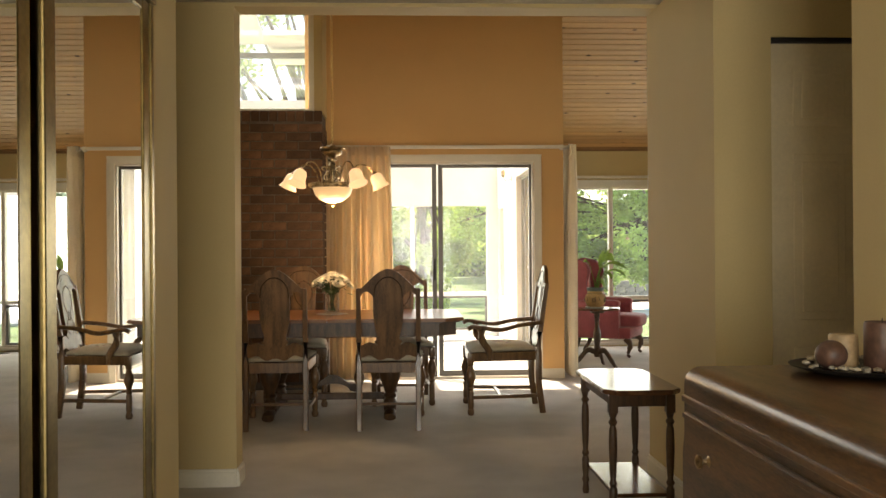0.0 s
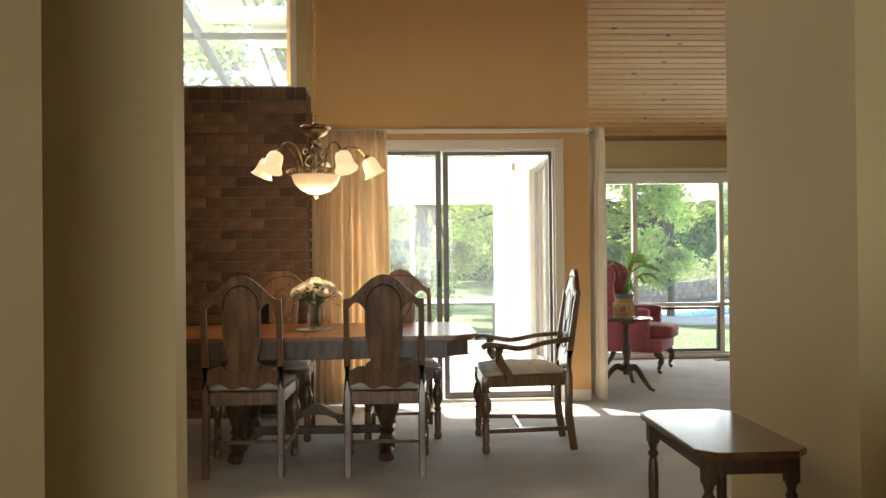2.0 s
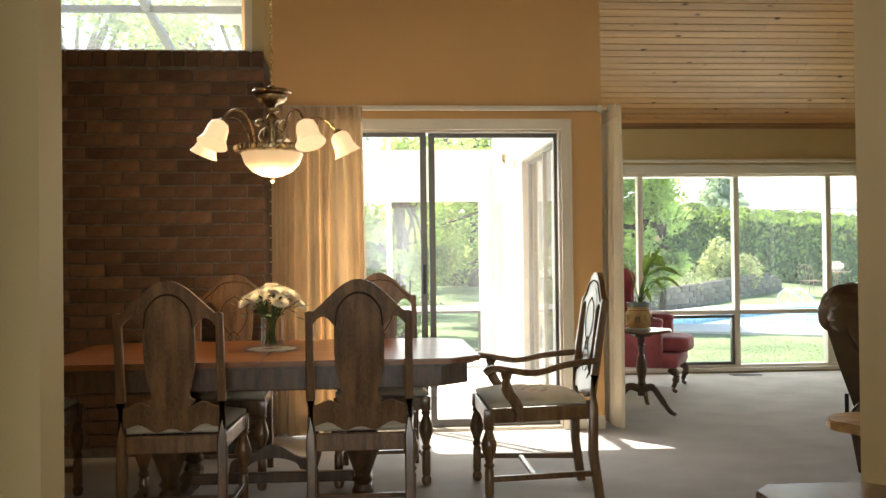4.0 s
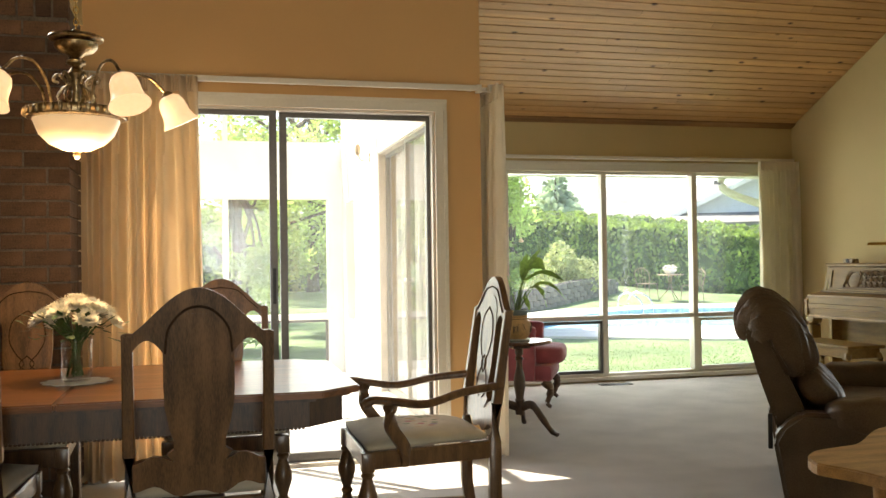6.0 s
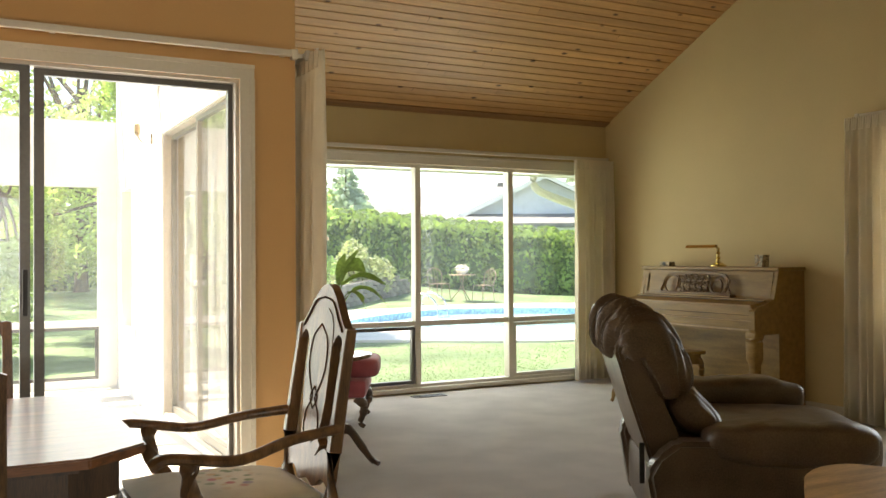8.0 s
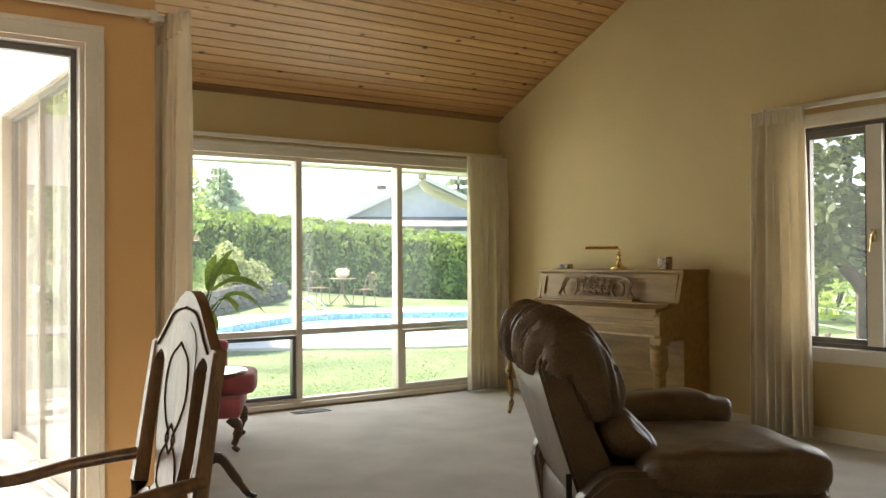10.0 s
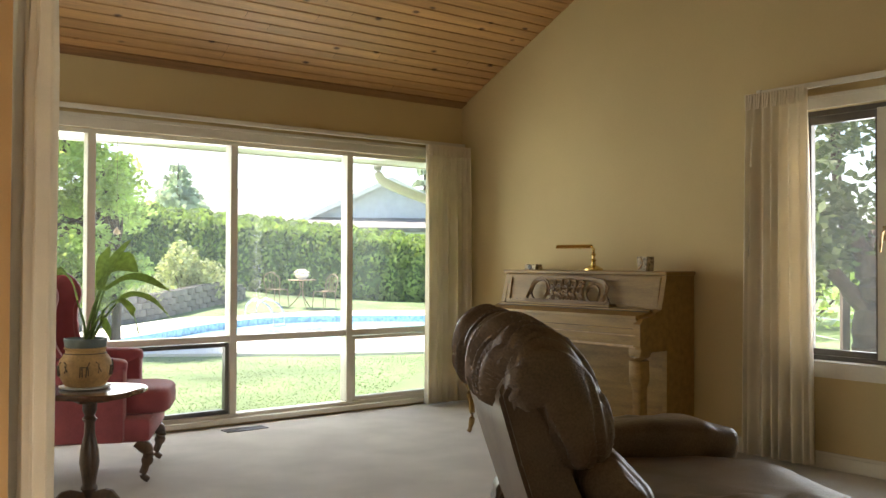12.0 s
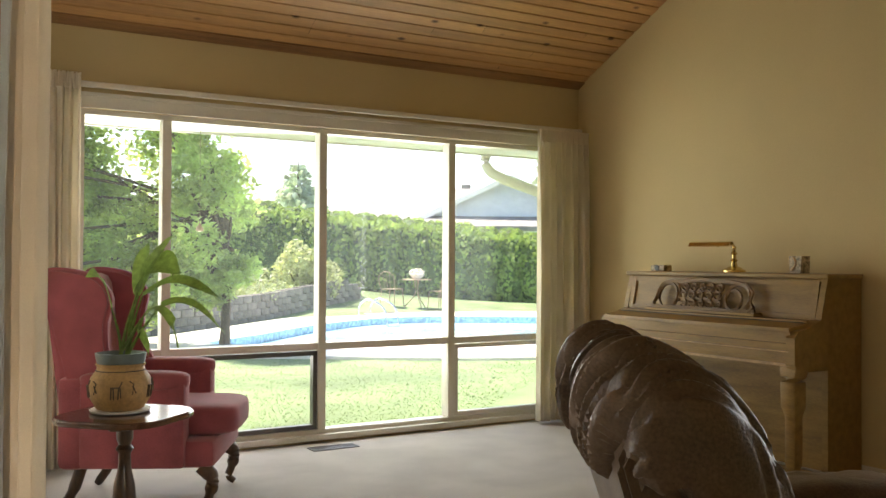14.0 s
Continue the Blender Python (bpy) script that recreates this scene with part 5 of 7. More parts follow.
def wrinkle(bm, amt, freq, seed=0, stretch=(1, 1, 1)):
    off = Vector((seed * 3.1, seed * 1.7, 0))
    for v in bm.verts:
        q = Vector((v.co.x * stretch[0], v.co.y * stretch[1], v.co.z * stretch[2]))
        n = noise.noise(q * freq + off) + 0.5 * noise.noise(q * freq * 2.3 + off)
        v.co += v.normal * amt * n
    return bm


rc = thing("recliner", pose(2.377, 6.573, 0, 0, 0, -33), "worn dark brown leather recliner with a pillowed back", "recliner")
WD = 1.08
# base and side panels
bm = boxes((0.04, 0.80, 0.10, WD - 0.10, 0.05, 0.30), bevel=0.03)
part("base", bm, LEATHER, rc, smooth=True)
for y0, y1, nm in ((0.0, 0.13, "side_panel"), (WD - 0.13, WD, "side_panel")):
    out = [(0.05, 0.03), (0.82, 0.03), (0.84, 0.20), (0.80, 0.44), (0.30, 0.46), (0.12, 0.46), (0.04, 0.40), (0.0, 0.33)]
    bm = prism(bmesh.new(), out, y0, y1, "xz")
    bmesh.ops.bevel(bm, geom=bm.edges[:], offset=0.02, segments=3, affect="EDGES")
    part(nm, bm, LEATHER, rc, smooth=True)
for cy, cz in ((0.085, 0.445), (WD - 0.08, 0.495)):
    bm = bmesh.new()
    cushion(bm, 0.33, 0.115, 0.088, 0.55, cy, cz, p=3.4, seg=22)
    bm.normal_update()
    wrinkle(bm, 0.012, 7, 2, (1.6, 0.6, 0.6))
    part("armrest", bm, LEATHER, rc, "padded rolled leather armrest", smooth=True)
bm = cushion(bmesh.new(), 0.44, WD / 2 - 0.145, 0.11, 0.55, WD / 2, 0.37, p=4.5, seg=26)
bm.normal_update()
wrinkle(bm, 0.014, 5, 4)
part("seat_cushion", bm, LEATHER, rc, smooth=True)
part("footrest", cushion(bmesh.new(), 0.06, WD / 2 - 0.14, 0.16, 0.90, WD / 2, 0.21, p=4, seg=14), LEATHER, rc, smooth=True)
# back shell leaning back, a head pillow draped over its top, a lumbar pillow under it
bm = prism(bmesh.new(), [(0.045, 0.30), (0.005, 0.42), (-0.06, 0.62), (-0.112, 0.80), (-0.09, 0.85), (-0.03, 0.84), (0.06, 0.64), (0.14, 0.46), (0.15, 0.30)], 0.10, WD - 0.10, "xz")
bmesh.ops.bevel(bm, geom=bm.edges[:], offset=0.012, segments=2, affect="EDGES")
part("back_shell", bm, LEATHER, rc, smooth=True)


def closed_spline(pts, n):
    out = []
    m = len(pts)
    for i in range(m):
        p0, p1, p2, p3 = (Vector(pts[(i + k) % m]) for k in (-1, 0, 1, 2))
        for j in range(n):
            t = j / n
            out.append(0.5 * (2 * p1 + (p2 - p0) * t + (2 * p0 - 5 * p1 + 4 * p2 - p3) * t * t + (3 * p1 - p0 - 3 * p2 + p3) * t ** 3))
    return out


def pillow(outline, seed, amt, hw, nm, dip=0.0):
    """A gathered leather pillow: slices across the chair, creased by ridged noise that follows the gathers."""
    bm = bmesh.new()
    prof = closed_spline(outline, 6)
    m, ns = len(prof), 300
    cx, cz = sum(p.x for p in prof) / m, sum(p.y for p in prof) / m
    nrm = []
    for i in range(m):
        d = prof[(i + 1) % m] - prof[i - 1]
        q = Vector((d.y, -d.x)).normalized()
        nrm.append(q if q.dot(prof[i] - Vector((cx, cz))) > 0 else -q)
    rings = []
    for j in range(ns + 1):
        v = -1 + 2 * j / ns
        e = max(0.0, 1 - abs(v) ** 9) ** 0.42
        e = 0.30 + 0.70 * e
        e *= 1 - dip * math.exp(-(v / 0.16) ** 2)
        row = []
        for i, p in enumerate(prof):
            y = v * hw
            x, z = cx + (p.x - cx) * e, cz + (p.y - cz) * e
            w = noise.noise(Vector((x * 5, y * 3, z * 5 + seed)))
            r1 = -math.exp(-(noise.noise(Vector((x * 1.6 + seed, y * 15 + w * 1.4 + x * 4, z * 1.6))) / 0.13) ** 2)
            r2 = -math.exp(-(noise.noise(Vector((x * 2.5, y * 27 + w * 2.5 + x * 6, z * 2.5 + seed))) / 0.13) ** 2)
            lump = noise.noise(Vector((x * 6, y * 5 + seed, z * 6)))
            back = min(1, max(0.5, (0.16 - x) * 4 + 0.2))
            r3 = -math.exp(-(noise.noise(Vector((x * 2 + 7, y * 48 + w * 3.0 + z * 8, z * 2 + seed))) / 0.16) ** 2)
            h = amt * (0.55 * (r1 + 0.4) * (0.5 + 0.5 * back) + 0.42 * (r2 + 0.4) * (0.25 + 0.75 * back) + 0.30 * (r3 + 0.4) * (0.15 + 0.85 * back) + 0.12 * lump) * (1 - 0.7 * abs(v) ** 12)
            row.append(bm.verts.new((x + nrm[i].x * h, WD / 2 + y, z + nrm[i].y * h)))
        rings.append(row)
    for p_, q_ in zip(rings, rings[1:]):
        for k in range(m):
            bm.faces.new((p_[k], p_[(k + 1) % m], q_[(k + 1) % m], q_[k]))
    bm.faces.new(rings[0][::-1])
    bm.faces.new(rings[-1])
    bmesh.ops.recalc_face_normals(bm, faces=bm.faces[:])
    part(nm, bm, LEATHER, rc, "puffed gathered leather pillow", smooth=True)
pillow([(-0.115, 0.79), (-0.125, 0.87), (-0.098, 0.935), (-0.03, 0.965), (0.075, 0.92), (0.155, 0.80), (0.19, 0.675), (0.15, 0.59), (0.08, 0.60), (0.034, 0.655), (-0.012, 0.745), (-0.05, 0.79)], 1, 0.072, WD / 2 - 0.07, "head_pillow", 0.12)
pillow([(0.09, 0.60), (0.184, 0.65), (0.25, 0.60), (0.315, 0.525), (0.304, 0.465), (0.229, 0.455), (0.136, 0.49)], 5, 0.022, WD / 2 - 0.11, "lumbar_pillow")
lv = boxes((-0.02, 0.0, 0.085, 0.099, 0.28, 0.44), bevel=0.003)
part("hinge_bracket", lv, BLACK, rc, "black metal hinge bracket")

# pale slab table near the walk
st = thing("slab_table", pose(0, 0, 0), "low table with a scalloped pale wood slab top", "table")
scal = [(1.66, 5.02), (1.64, 5.14), (1.60, 5.24), (1.63, 5.32), (1.70, 5.385), (1.80, 5.41), (1.88, 5.43), (1.96, 5.49), (2.04, 5.56), (2.12, 5.62), (2.22, 5.655), (2.32, 5.64), (2.37, 5.57), (2.44, 5.50), (2.55, 5.44), (2.60, 5.34), (2.56, 5.22), (2.57, 5.08), (2.50, 4.95), (2.36, 4.92), (2.2, 4.97), (2.04, 4.92), (1.9, 4.97), (1.76, 4.94)]
pts = [(p.x, p.y) for p in spline([(x, y, 0) for x, y in scal + scal[:1]], 3)][:-1]
bm = prism(bmesh.new(), pts, 0.535, 0.57, "xy")
bmesh.ops.bevel(bm, geom=[e for e in bm.edges if abs(e.verts[0].co.z - e.verts[1].co.z) < 1e-5], offset=0.005, segments=2, affect="EDGES")
part("slab_top", bm, TANWOOD, st)
for x, y in ((1.82, 5.10), (2.4, 5.10), (1.95, 5.38), (2.32, 5.42)):
    part("leg", lathe(bmesh.new(), [(0.03, 0), (0.035, 0.02), (0.028, 0.1), (0.032, 0.3), (0.04, 0.5), (0.04, 0.5345)], 12, x, y), TANWOOD, st, smooth=True)

# red wing chair, turned towards the window
wc = thing("wing_chair", pose(2.36, 10.02, 0, 0, 0, -27), "crimson upholstered wing chair with dark cabriole legs", "armchair")
# local frame: faces +x, width along y
def wc_part(nm, bm, lab=""):
    return part(nm, bm, REDCLOTH, wc, lab, smooth=True)
wc_part("seat_base", boxes((-0.24, 0.33, -0.33, 0.33, 0.21, 0.34), bevel=0.035))
wc_part("seat_cushion", cushion(bmesh.new(), 0.31, 0.245, 0.075, 0.10, 0, 0.405, p=5.5, seg=16), "loose box seat cushion")
for sy in (-1, 1):
    bm = boxes((-0.26, 0.20, sy * 0.30 - 0.055, sy * 0.30 + 0.055, 0.215, 0.60), bevel=0.02)
    cushion(bm, 0.24, 0.065, 0.045, -0.03, sy * 0.30, 0.60, p=4, seg=12)
    wc_part("arm", bm)
    out = [(-0.33, 0.58), (-0.10, 0.60), (-0.14, 0.72), (-0.15, 0.85), (-0.13, 0.96), (-0.17, 1.04), (-0.26, 1.09), (-0.42, 1.10), (-0.44, 1.0)]
    sp = [(p.x, p.z) for p in spline([(x, 0, z) for x, z in out + out[:1]], 4)][:-1]
    bm = prism(bmesh.new(), sp, sy * 0.295 - 0.035, sy * 0.295 + 0.035, "xz")
    bmesh.ops.bevel(bm, geom=[e for e in bm.edges if abs(e.verts[0].co.y - e.verts[1].co.y) < 1e-5], offset=0.018, segments=3, affect="EDGES")
    wc_part("wing", bm)
bm = boxes((-0.36, -0.20, -0.28, 0.28, 0.22, 1.06), bevel=0.045)
for v in bm.verts:
    v.co.x -= 0.16 * max(0, v.co.z - 0.4)
    v.co.z += 0.05 * (1 - (v.co.y / 0.28) ** 2) if v.co.z > 0.95 else 0
wc_part("backrest", bm)
bm = boxes((-0.36, -0.235, -0.345, 0.345, 0.21, 0.62), bevel=0.03)
wc_part("back_skirt", bm)
for x, y, s in ((0.28, -0.28, 1), (0.28, 0.28, 1), (-0.27, -0.27, -1), (-0.27, 0.27, -1)):
    if s > 0:
        pts, sz = spline([(x - 0.02, y, 0.215), (x + 0.03, y, 0.16), (x + 0.02, y, 0.09), (x + 0.005, y, 0.04), (x + 0.035, y, 0.012)], 4), [0.036] * 4 + [0.03] * 4 + [0.02] * 4 + [0.017] * 4 + [0.014]
    else:
        pts, sz = spline([(x, y, 0.215), (x - 0.04, y, 0.10), (x - 0.10, y, 0.008)], 5), [0.027] * 5 + [0.022] * 5 + [0.018]
    part("leg", sweep(bmesh.new(), pts, [(r, r) for r in sz], 10), DARKWOOD, wc, smooth=True)

# pedestal table and potted plant
pt = thing("pedestal_table", pose(1.965, 8.80, 0), "dark tripod pedestal table with a pie-crust top", "table")
pie = [((0.215 + 0.016 * math.cos(4 * a)) * math.cos(a), (0.215 + 0.016 * math.cos(4 * a)) * math.sin(a)) for a in [2 * math.pi * i / 48 for i in range(48)]]
bm = prism(bmesh.new(), pie, 0.595, 0.617, "xy")
bmesh.ops.bevel(bm, geom=[e for e in bm.edges if abs(e.verts[0].co.z - e.verts[1].co.z) < 1e-5], offset=0.006, segments=3, affect="EDGES")
part("tabletop", bm, SIDEWOOD, pt, smooth=True)
part("block", boxes((-0.06, 0.06, -0.06, 0.06, 0.565, 0.5945), bevel=0.004), DARKWOOD, pt)
part("column", lathe(bmesh.new(), [(0.03, 0.12), (0.034, 0.16), (0.026, 0.20), (0.034, 0.215), (0.026, 0.23), (0.03, 0.26), (0.04, 0.32), (0.036, 0.37), (0.022, 0.43), (0.02, 0.48), (0.03, 0.495), (0.02, 0.51), (0.028, 0.53), (0.028, 0.5645)], 18), DARKWOOD, pt, smooth=True)
for i in range(3):
    a = radians(65 + 120 * i)
    P = lambda r, z: (r * math.cos(a), r * math.sin(a), z)
    part("tripod_leg", sweep(bmesh.new(), spline([P(0.02, 0.17), P(0.10, 0.19), P(0.18, 0.11), P(0.25, 0.035), P(0.30, 0.014)], 4), [(0.02, 0.03)] * 5 + [(0.018, 0.024)] * 5 + [(0.016, 0.018)] * 4 + [(0.018, 0.014)] * 3, 8), DARKWOOD, pt, smooth=True)
POT = mat("ochre_painted_pottery", (0.55, 0.33, 0.13), 0.55, var=0.15, scale=12, bump=0.15, bscale=90)
POTLINE = mat("dark_painted_motif", (0.12, 0.085, 0.05), 0.6, var=0.2)
LINER = mat("grey_green_plastic_pot", (0.16, 0.20, 0.19), 0.5, var=0.08)
PLEAF = foliage("broad_plant_leaf", (0.24, 0.35, 0.11), 0.25, 6.0, 0.4)
pp = thing("potted_plant", pose(1.955, 8.83, 0.6175), "peace lily in an ochre painted pot on the pedestal table", "potted plant")
part("saucer", lathe(bmesh.new(), [(0.07, 0.0), (0.098, 0.004), (0.102, 0.011), (0.096, 0.012), (0.06, 0.008)], 28), WHITE, pp, smooth=True)
part("pot", lathe(bmesh.new(), [(0.062, 0.0085), (0.078, 0.014), (0.1, 0.05), (0.107, 0.085), (0.098, 0.12), (0.08, 0.145), (0.077, 0.155), (0.084, 0.165), (0.08, 0.168), (0.06, 0.16)], 32), POT, pp, smooth=True)
bm = bmesh.new()
for k in range(5):
    a0 = 2 * math.pi * k / 5 - 1.9
    def Q(du, z):
        r = 0.1085 if 0.06 < z < 0.105 else 0.1045
        return (r * math.cos(a0 + du), r * math.sin(a0 + du), z)
    for sh in ([(-0.16, 0.095), (0.1, 0.095), (0.2, 0.115)], [(-0.14, 0.095), (-0.16, 0.055)], [(-0.08, 0.095), (-0.07, 0.055)], [(0.08, 0.095), (0.06, 0.055)], [(0.12, 0.095), (0.15, 0.06)]):
        sweep(bm, [Q(u, z) for u, z in sh], 0.0024, 5)
    for sh in ([(0.42, 0.115), (0.55, 0.105), (0.50, 0.07)], [(0.5, 0.1), (0.62, 0.075)]):
        sweep(bm, [Q(u, z) for u, z in sh], 0.0022, 5)
lathe(bm, [(0.0805, 0.1425), (0.0825, 0.1425), (0.0825, 0.146), (0.0805, 0.146)], 32)
part("painted_motif", bm, POTLINE, pp, "dark painted grazing animals")
part("liner", lathe(bmesh.new(), [(0.072, 0.161), (0.080, 0.172), (0.085, 0.203), (0.079, 0.204), (0.074, 0.188), (0.02, 0.182)], 28), LINER, pp, smooth=True)
rnd = random.Random(21)
def leaf_blade(turn, foot, pts, width, curl):
    """A long-stalked leaf: foot is where the blade begins, pts its midrib, as (outward, height)."""
    d = Vector((math.cos(turn), math.sin(turn), 0))
    side_ = Vector((-math.sin(turn), math.cos(turn), 0))
    at = lambda u, z: d * u + Vector((0, 0, 0.2 + z))
    bm = bmesh.new()
    f = at(*foot)
    base = d * 0.012 + Vector((rnd.uniform(-0.02, 0.02), rnd.uniform(-0.02, 0.02), 0.182))
    sweep(bm, spline([base, base.lerp(f, 0.5) - d * 0.008, f], 4), [0.006] * 3 + [0.005] * 3 + [0.0035] * 4, 6)
    path = spline([f] + [at(u, z) for u, z in pts], 6)
    n, rows = len(path) - 1, []
    for i, p in enumerate(path):
        u = i / n
        w = width * math.sin(math.pi * (0.05 + 0.93 * u) ** 0.8) ** 0.85 + 0.0012
        up = Vector((0, 0, 1)) if abs((path[min(i + 1, n)] - path[max(i - 1, 0)]).normalized().z) < 0.8 else -d
        rows.append([bm.verts.new(p + side_ * w * k * math.cos(curl) + up * w * (k * math.sin(curl) + 0.3 * abs(k)) + up * 0.003 * math.sin(9 * u + 2 * k)) for k in (-1, -0.5, 0, 0.5, 1)])
    for q0, q1 in zip(rows, rows[1:]):
        for i in range(4):
            bm.faces.new((q0[i], q0[i + 1], q1[i + 1], q1[i]))
    part("leaf", bm, PLEAF, pp, smooth=True)


leaf_blade(-0.55, (0.06, 0.20), [(0.10, 0.30), (0.14, 0.36), (0.18, 0.41)], 0.030, 0.9)
leaf_blade(-0.30, (0.055, 0.20), [(0.06, 0.28), (0.075, 0.34), (0.09, 0.385)], 0.024, 1.1)
leaf_blade(-0.75, (0.06, 0.21), [(0.12, 0.29), (0.18, 0.30), (0.22, 0.275)], 0.055, 0.8)
leaf_blade(-0.50, (0.07, 0.20), [(0.16, 0.245), (0.25, 0.235), (0.34, 0.19)], 0.032, 0.5)
leaf_blade(-0.25, (0.13, 0.165), [(0.19, 0.175), (0.27, 0.145), (0.35, 0.06)], 0.028, 0.45)
leaf_blade(-1.00, (0.12, 0.15), [(0.18, 0.155), (0.24, 0.10), (0.26, 0.03)], 0.020, 0.4)
leaf_blade(-0.60, (0.06, 0.10), [(0.075, 0.09), (0.09, 0.05), (0.10, -0.005)], 0.030, 0.9)
leaf_blade(2.40, (0.04, 0.16), [(0.07, 0.24), (0.10, 0.27), (0.14, 0.26)], 0.030, 0.6)

# piano
pn = thing("upright_piano", pose(0, 0, 0), "golden wood upright piano with a fretwork music desk", "piano")
PY0, PY1, PXB, PXF = 8.545, 10.01, 5.60, 5.33
part("lid", boxes((PXF - 0.02, PXB, PY0 - 0.015, PY1 + 0.015, 1.062, 1.088), bevel=0.006), PIANOWOOD, pn)
for y0, y1 in ((PY0, PY0 + 0.035), (PY1 - 0.035, PY1)):
    out = [(PXB, 0.0), (PXB, 1.0615), (PXF, 1.0615), (PXF - 0.05, 0.86), (PXF - 0.05, 0.80), (PXF + 0.0, 0.78), (PXF, 0.0)]
    part("side_panel", prism(bmesh.new(), [(x, z) for x, z in out], y0, y1, "xz"), PIANOWOOD, pn)
    cheek = [(PXF, 0.60), (PXF - 0.23, 0.60), (PXF - 0.25, 0.64), (PXF - 0.25, 0.77), (PXF - 0.22, 0.805), (PXF - 0.15, 0.815), (PXF - 0.08, 0.845), (PXF - 0.0505, 0.855)]
    part("cheek", prism(bmesh.new(), cheek + [(PXF, 0.855)], y0 + 0.0005, y1 + 0.02 if y0 < 9 else y1 - 0.0005, "xz"), PIANOWOOD, pn)
up = prism(bmesh.new(), [(PXF - 0.035, 0.85), (PXF + 0.005, 1.0605), (PXF + 0.03, 1.0605), (PXF - 0.01, 0.85)], PY0 + 0.036, PY1 - 0.036, "xz")
part("upper_panel", up, PIANOWOOD, pn)
def slope_bar(y0, y1, z0, z1, d=0.012):
    def X(z):
        return PXF - 0.035 + (z - 0.85) * 0.19
    return prism(bmesh.new(), [(X(z0) - d, z0), (X(z1) - d, z1), (X(z1) - 0.0008, z1), (X(z0) - 0.0008, z0)], y0, y1, "xz")
for y0, y1, z0, z1 in ((PY0 + 0.04, PY0 + 0.075, 0.86, 1.05), (PY1 - 0.075, PY1 - 0.04, 0.86, 1.05), (PY0 + 0.0755, PY1 - 0.0755, 1.025, 1.05), (PY0 + 0.0755, PY1 - 0.0755, 0.86, 0.88)):
    part("panel_moulding", slope_bar(y0, y1, z0, z1), PIANOWOOD, pn)
# pierced music desk: rings and scrolls
PIANODESK = mat("dark_golden_fretwork_wood", (0.20, 0.112, 0.036), 0.45, var=0.18, scale=6, bump=0.1, bscale=50, stretch=(6, 0.7, 6), spec=0.3)
md = bmesh.new()
def PXs(z):
    return PXF - 0.085 + (z - 0.85) * 0.22
YC = (PY0 + PY1) / 2 + 0.06
def deskline(pts, r=0.006):
    sweep(md, [(PXs(z), YC + y, z) for y, z in pts], (0.006, r * 1.35), 6, True)
def arc(cy, cz, ry, rz, a0, a1, n=22):
    return [(cy + ry * math.cos(radians(a0 + (a1 - a0) * i / n)), cz + rz * math.sin(radians(a0 + (a1 - a0) * i / n))) for i in range(n + 1)]
deskline(arc(0.26, 0.945, 0.075, 0.075, 0, 360), 0.007)
deskline(arc(-0.27, 0.945, 0.085, 0.080, 0, 360), 0.009)
deskline(arc(-0.245, 0.935, 0.055, 0.055, 60, 300), 0.006)
deskline(arc(0.26, 0.945, 0.095, 0.09, 20, 200), 0.006)
deskline([(0.36, 0.87), (0.375, 0.90), (0.355, 0.93), (0.345, 0.98), (0.30, 1.02), (0.2, 1.03), (0.0, 1.045), (-0.2, 1.035), (-0.32, 1.02), (-0.37, 0.98), (-0.36, 0.93), (-0.385, 0.90), (-0.36, 0.87)], 0.009)
for c in (-0.13, -0.065, 0.0, 0.065, 0.13):
    for z in (0.905, 0.955, 1.0):
        deskline(arc(c + (0.01 if z == 0.955 else 0), z, 0.024, 0.022, 20, 330, 14), 0.0045)
        deskline(arc(c, z + 0.006, 0.010, 0.010, 0, 300, 8), 0.0035)
deskline([(-0.40, 0.878), (0.39, 0.878)], 0.008)
part("music_desk", md, PIANODESK, pn, "pierced scrollwork music desk", smooth=True)
part("desk_ledge", boxes((PXF - 0.11, PXF - 0.04, YC - 0.42, YC + 0.42, 0.855, 0.872), bevel=0.004), PIANOWOOD, pn)
part("fallboard", prism(bmesh.new(), [(PXF - 0.252, 0.80), (PXF - 0.247, 0.818), (PXF - 0.04, 0.852), (PXF - 0.035, 0.835), (PXF - 0.20, 0.808), (PXF - 0.20, 0.80)], PY0 + 0.036, PY1 - 0.036, "xz"), PIANOWOOD, pn)
# thin black strip on the fallboard paints the shade of its slot
part("slot_shade", prism(bmesh.new(), [(PXF - 0.128, 0.8385), (PXF - 0.112, 0.8411), (PXF - 0.112, 0.8425), (PXF - 0.128, 0.8399)], PY0 + 0.05, PY1 - 0.05, "xz"), BLACK, pn, "black strip for the shade in the folded fallboard's slot")
part("fall_moulding", boxes((PXF - 0.111, PXF - 0.092, PY0 + 0.04, PY1 - 0.04, 0.838, 0.853), bevel=0.004), PIANOWOOD, pn)
part("key_shelf", boxes((PXF - 0.23, PXF + 0.02, PY0 + 0.036, PY1 - 0.036, 0.615, 0.66)), PIANOWOOD, pn)
part("fall_front", boxes((PXF - 0.245, PXF - 0.215, PY0 + 0.036, PY1 - 0.036, 0.705, 0.742), (PXF - 0.239, PXF - 0.215, PY0 + 0.036, PY1 - 0.036, 0.7425, 0.7995), (PXF - 0.238, PXF - 0.215, PY0 + 0.036, PY1 - 0.036, 0.6605, 0.698), bevel=0.003), PIANOWOOD, pn)
part("lip_moulding", boxes((PXF - 0.252, PXF - 0.239, PY0 + 0.036, PY1 - 0.036, 0.6985, 0.7045), (PXF - 0.246, PXF - 0.2305, PY0 + 0.036, PY1 - 0.036, 0.628, 0.64)), TANWOOD, pn)
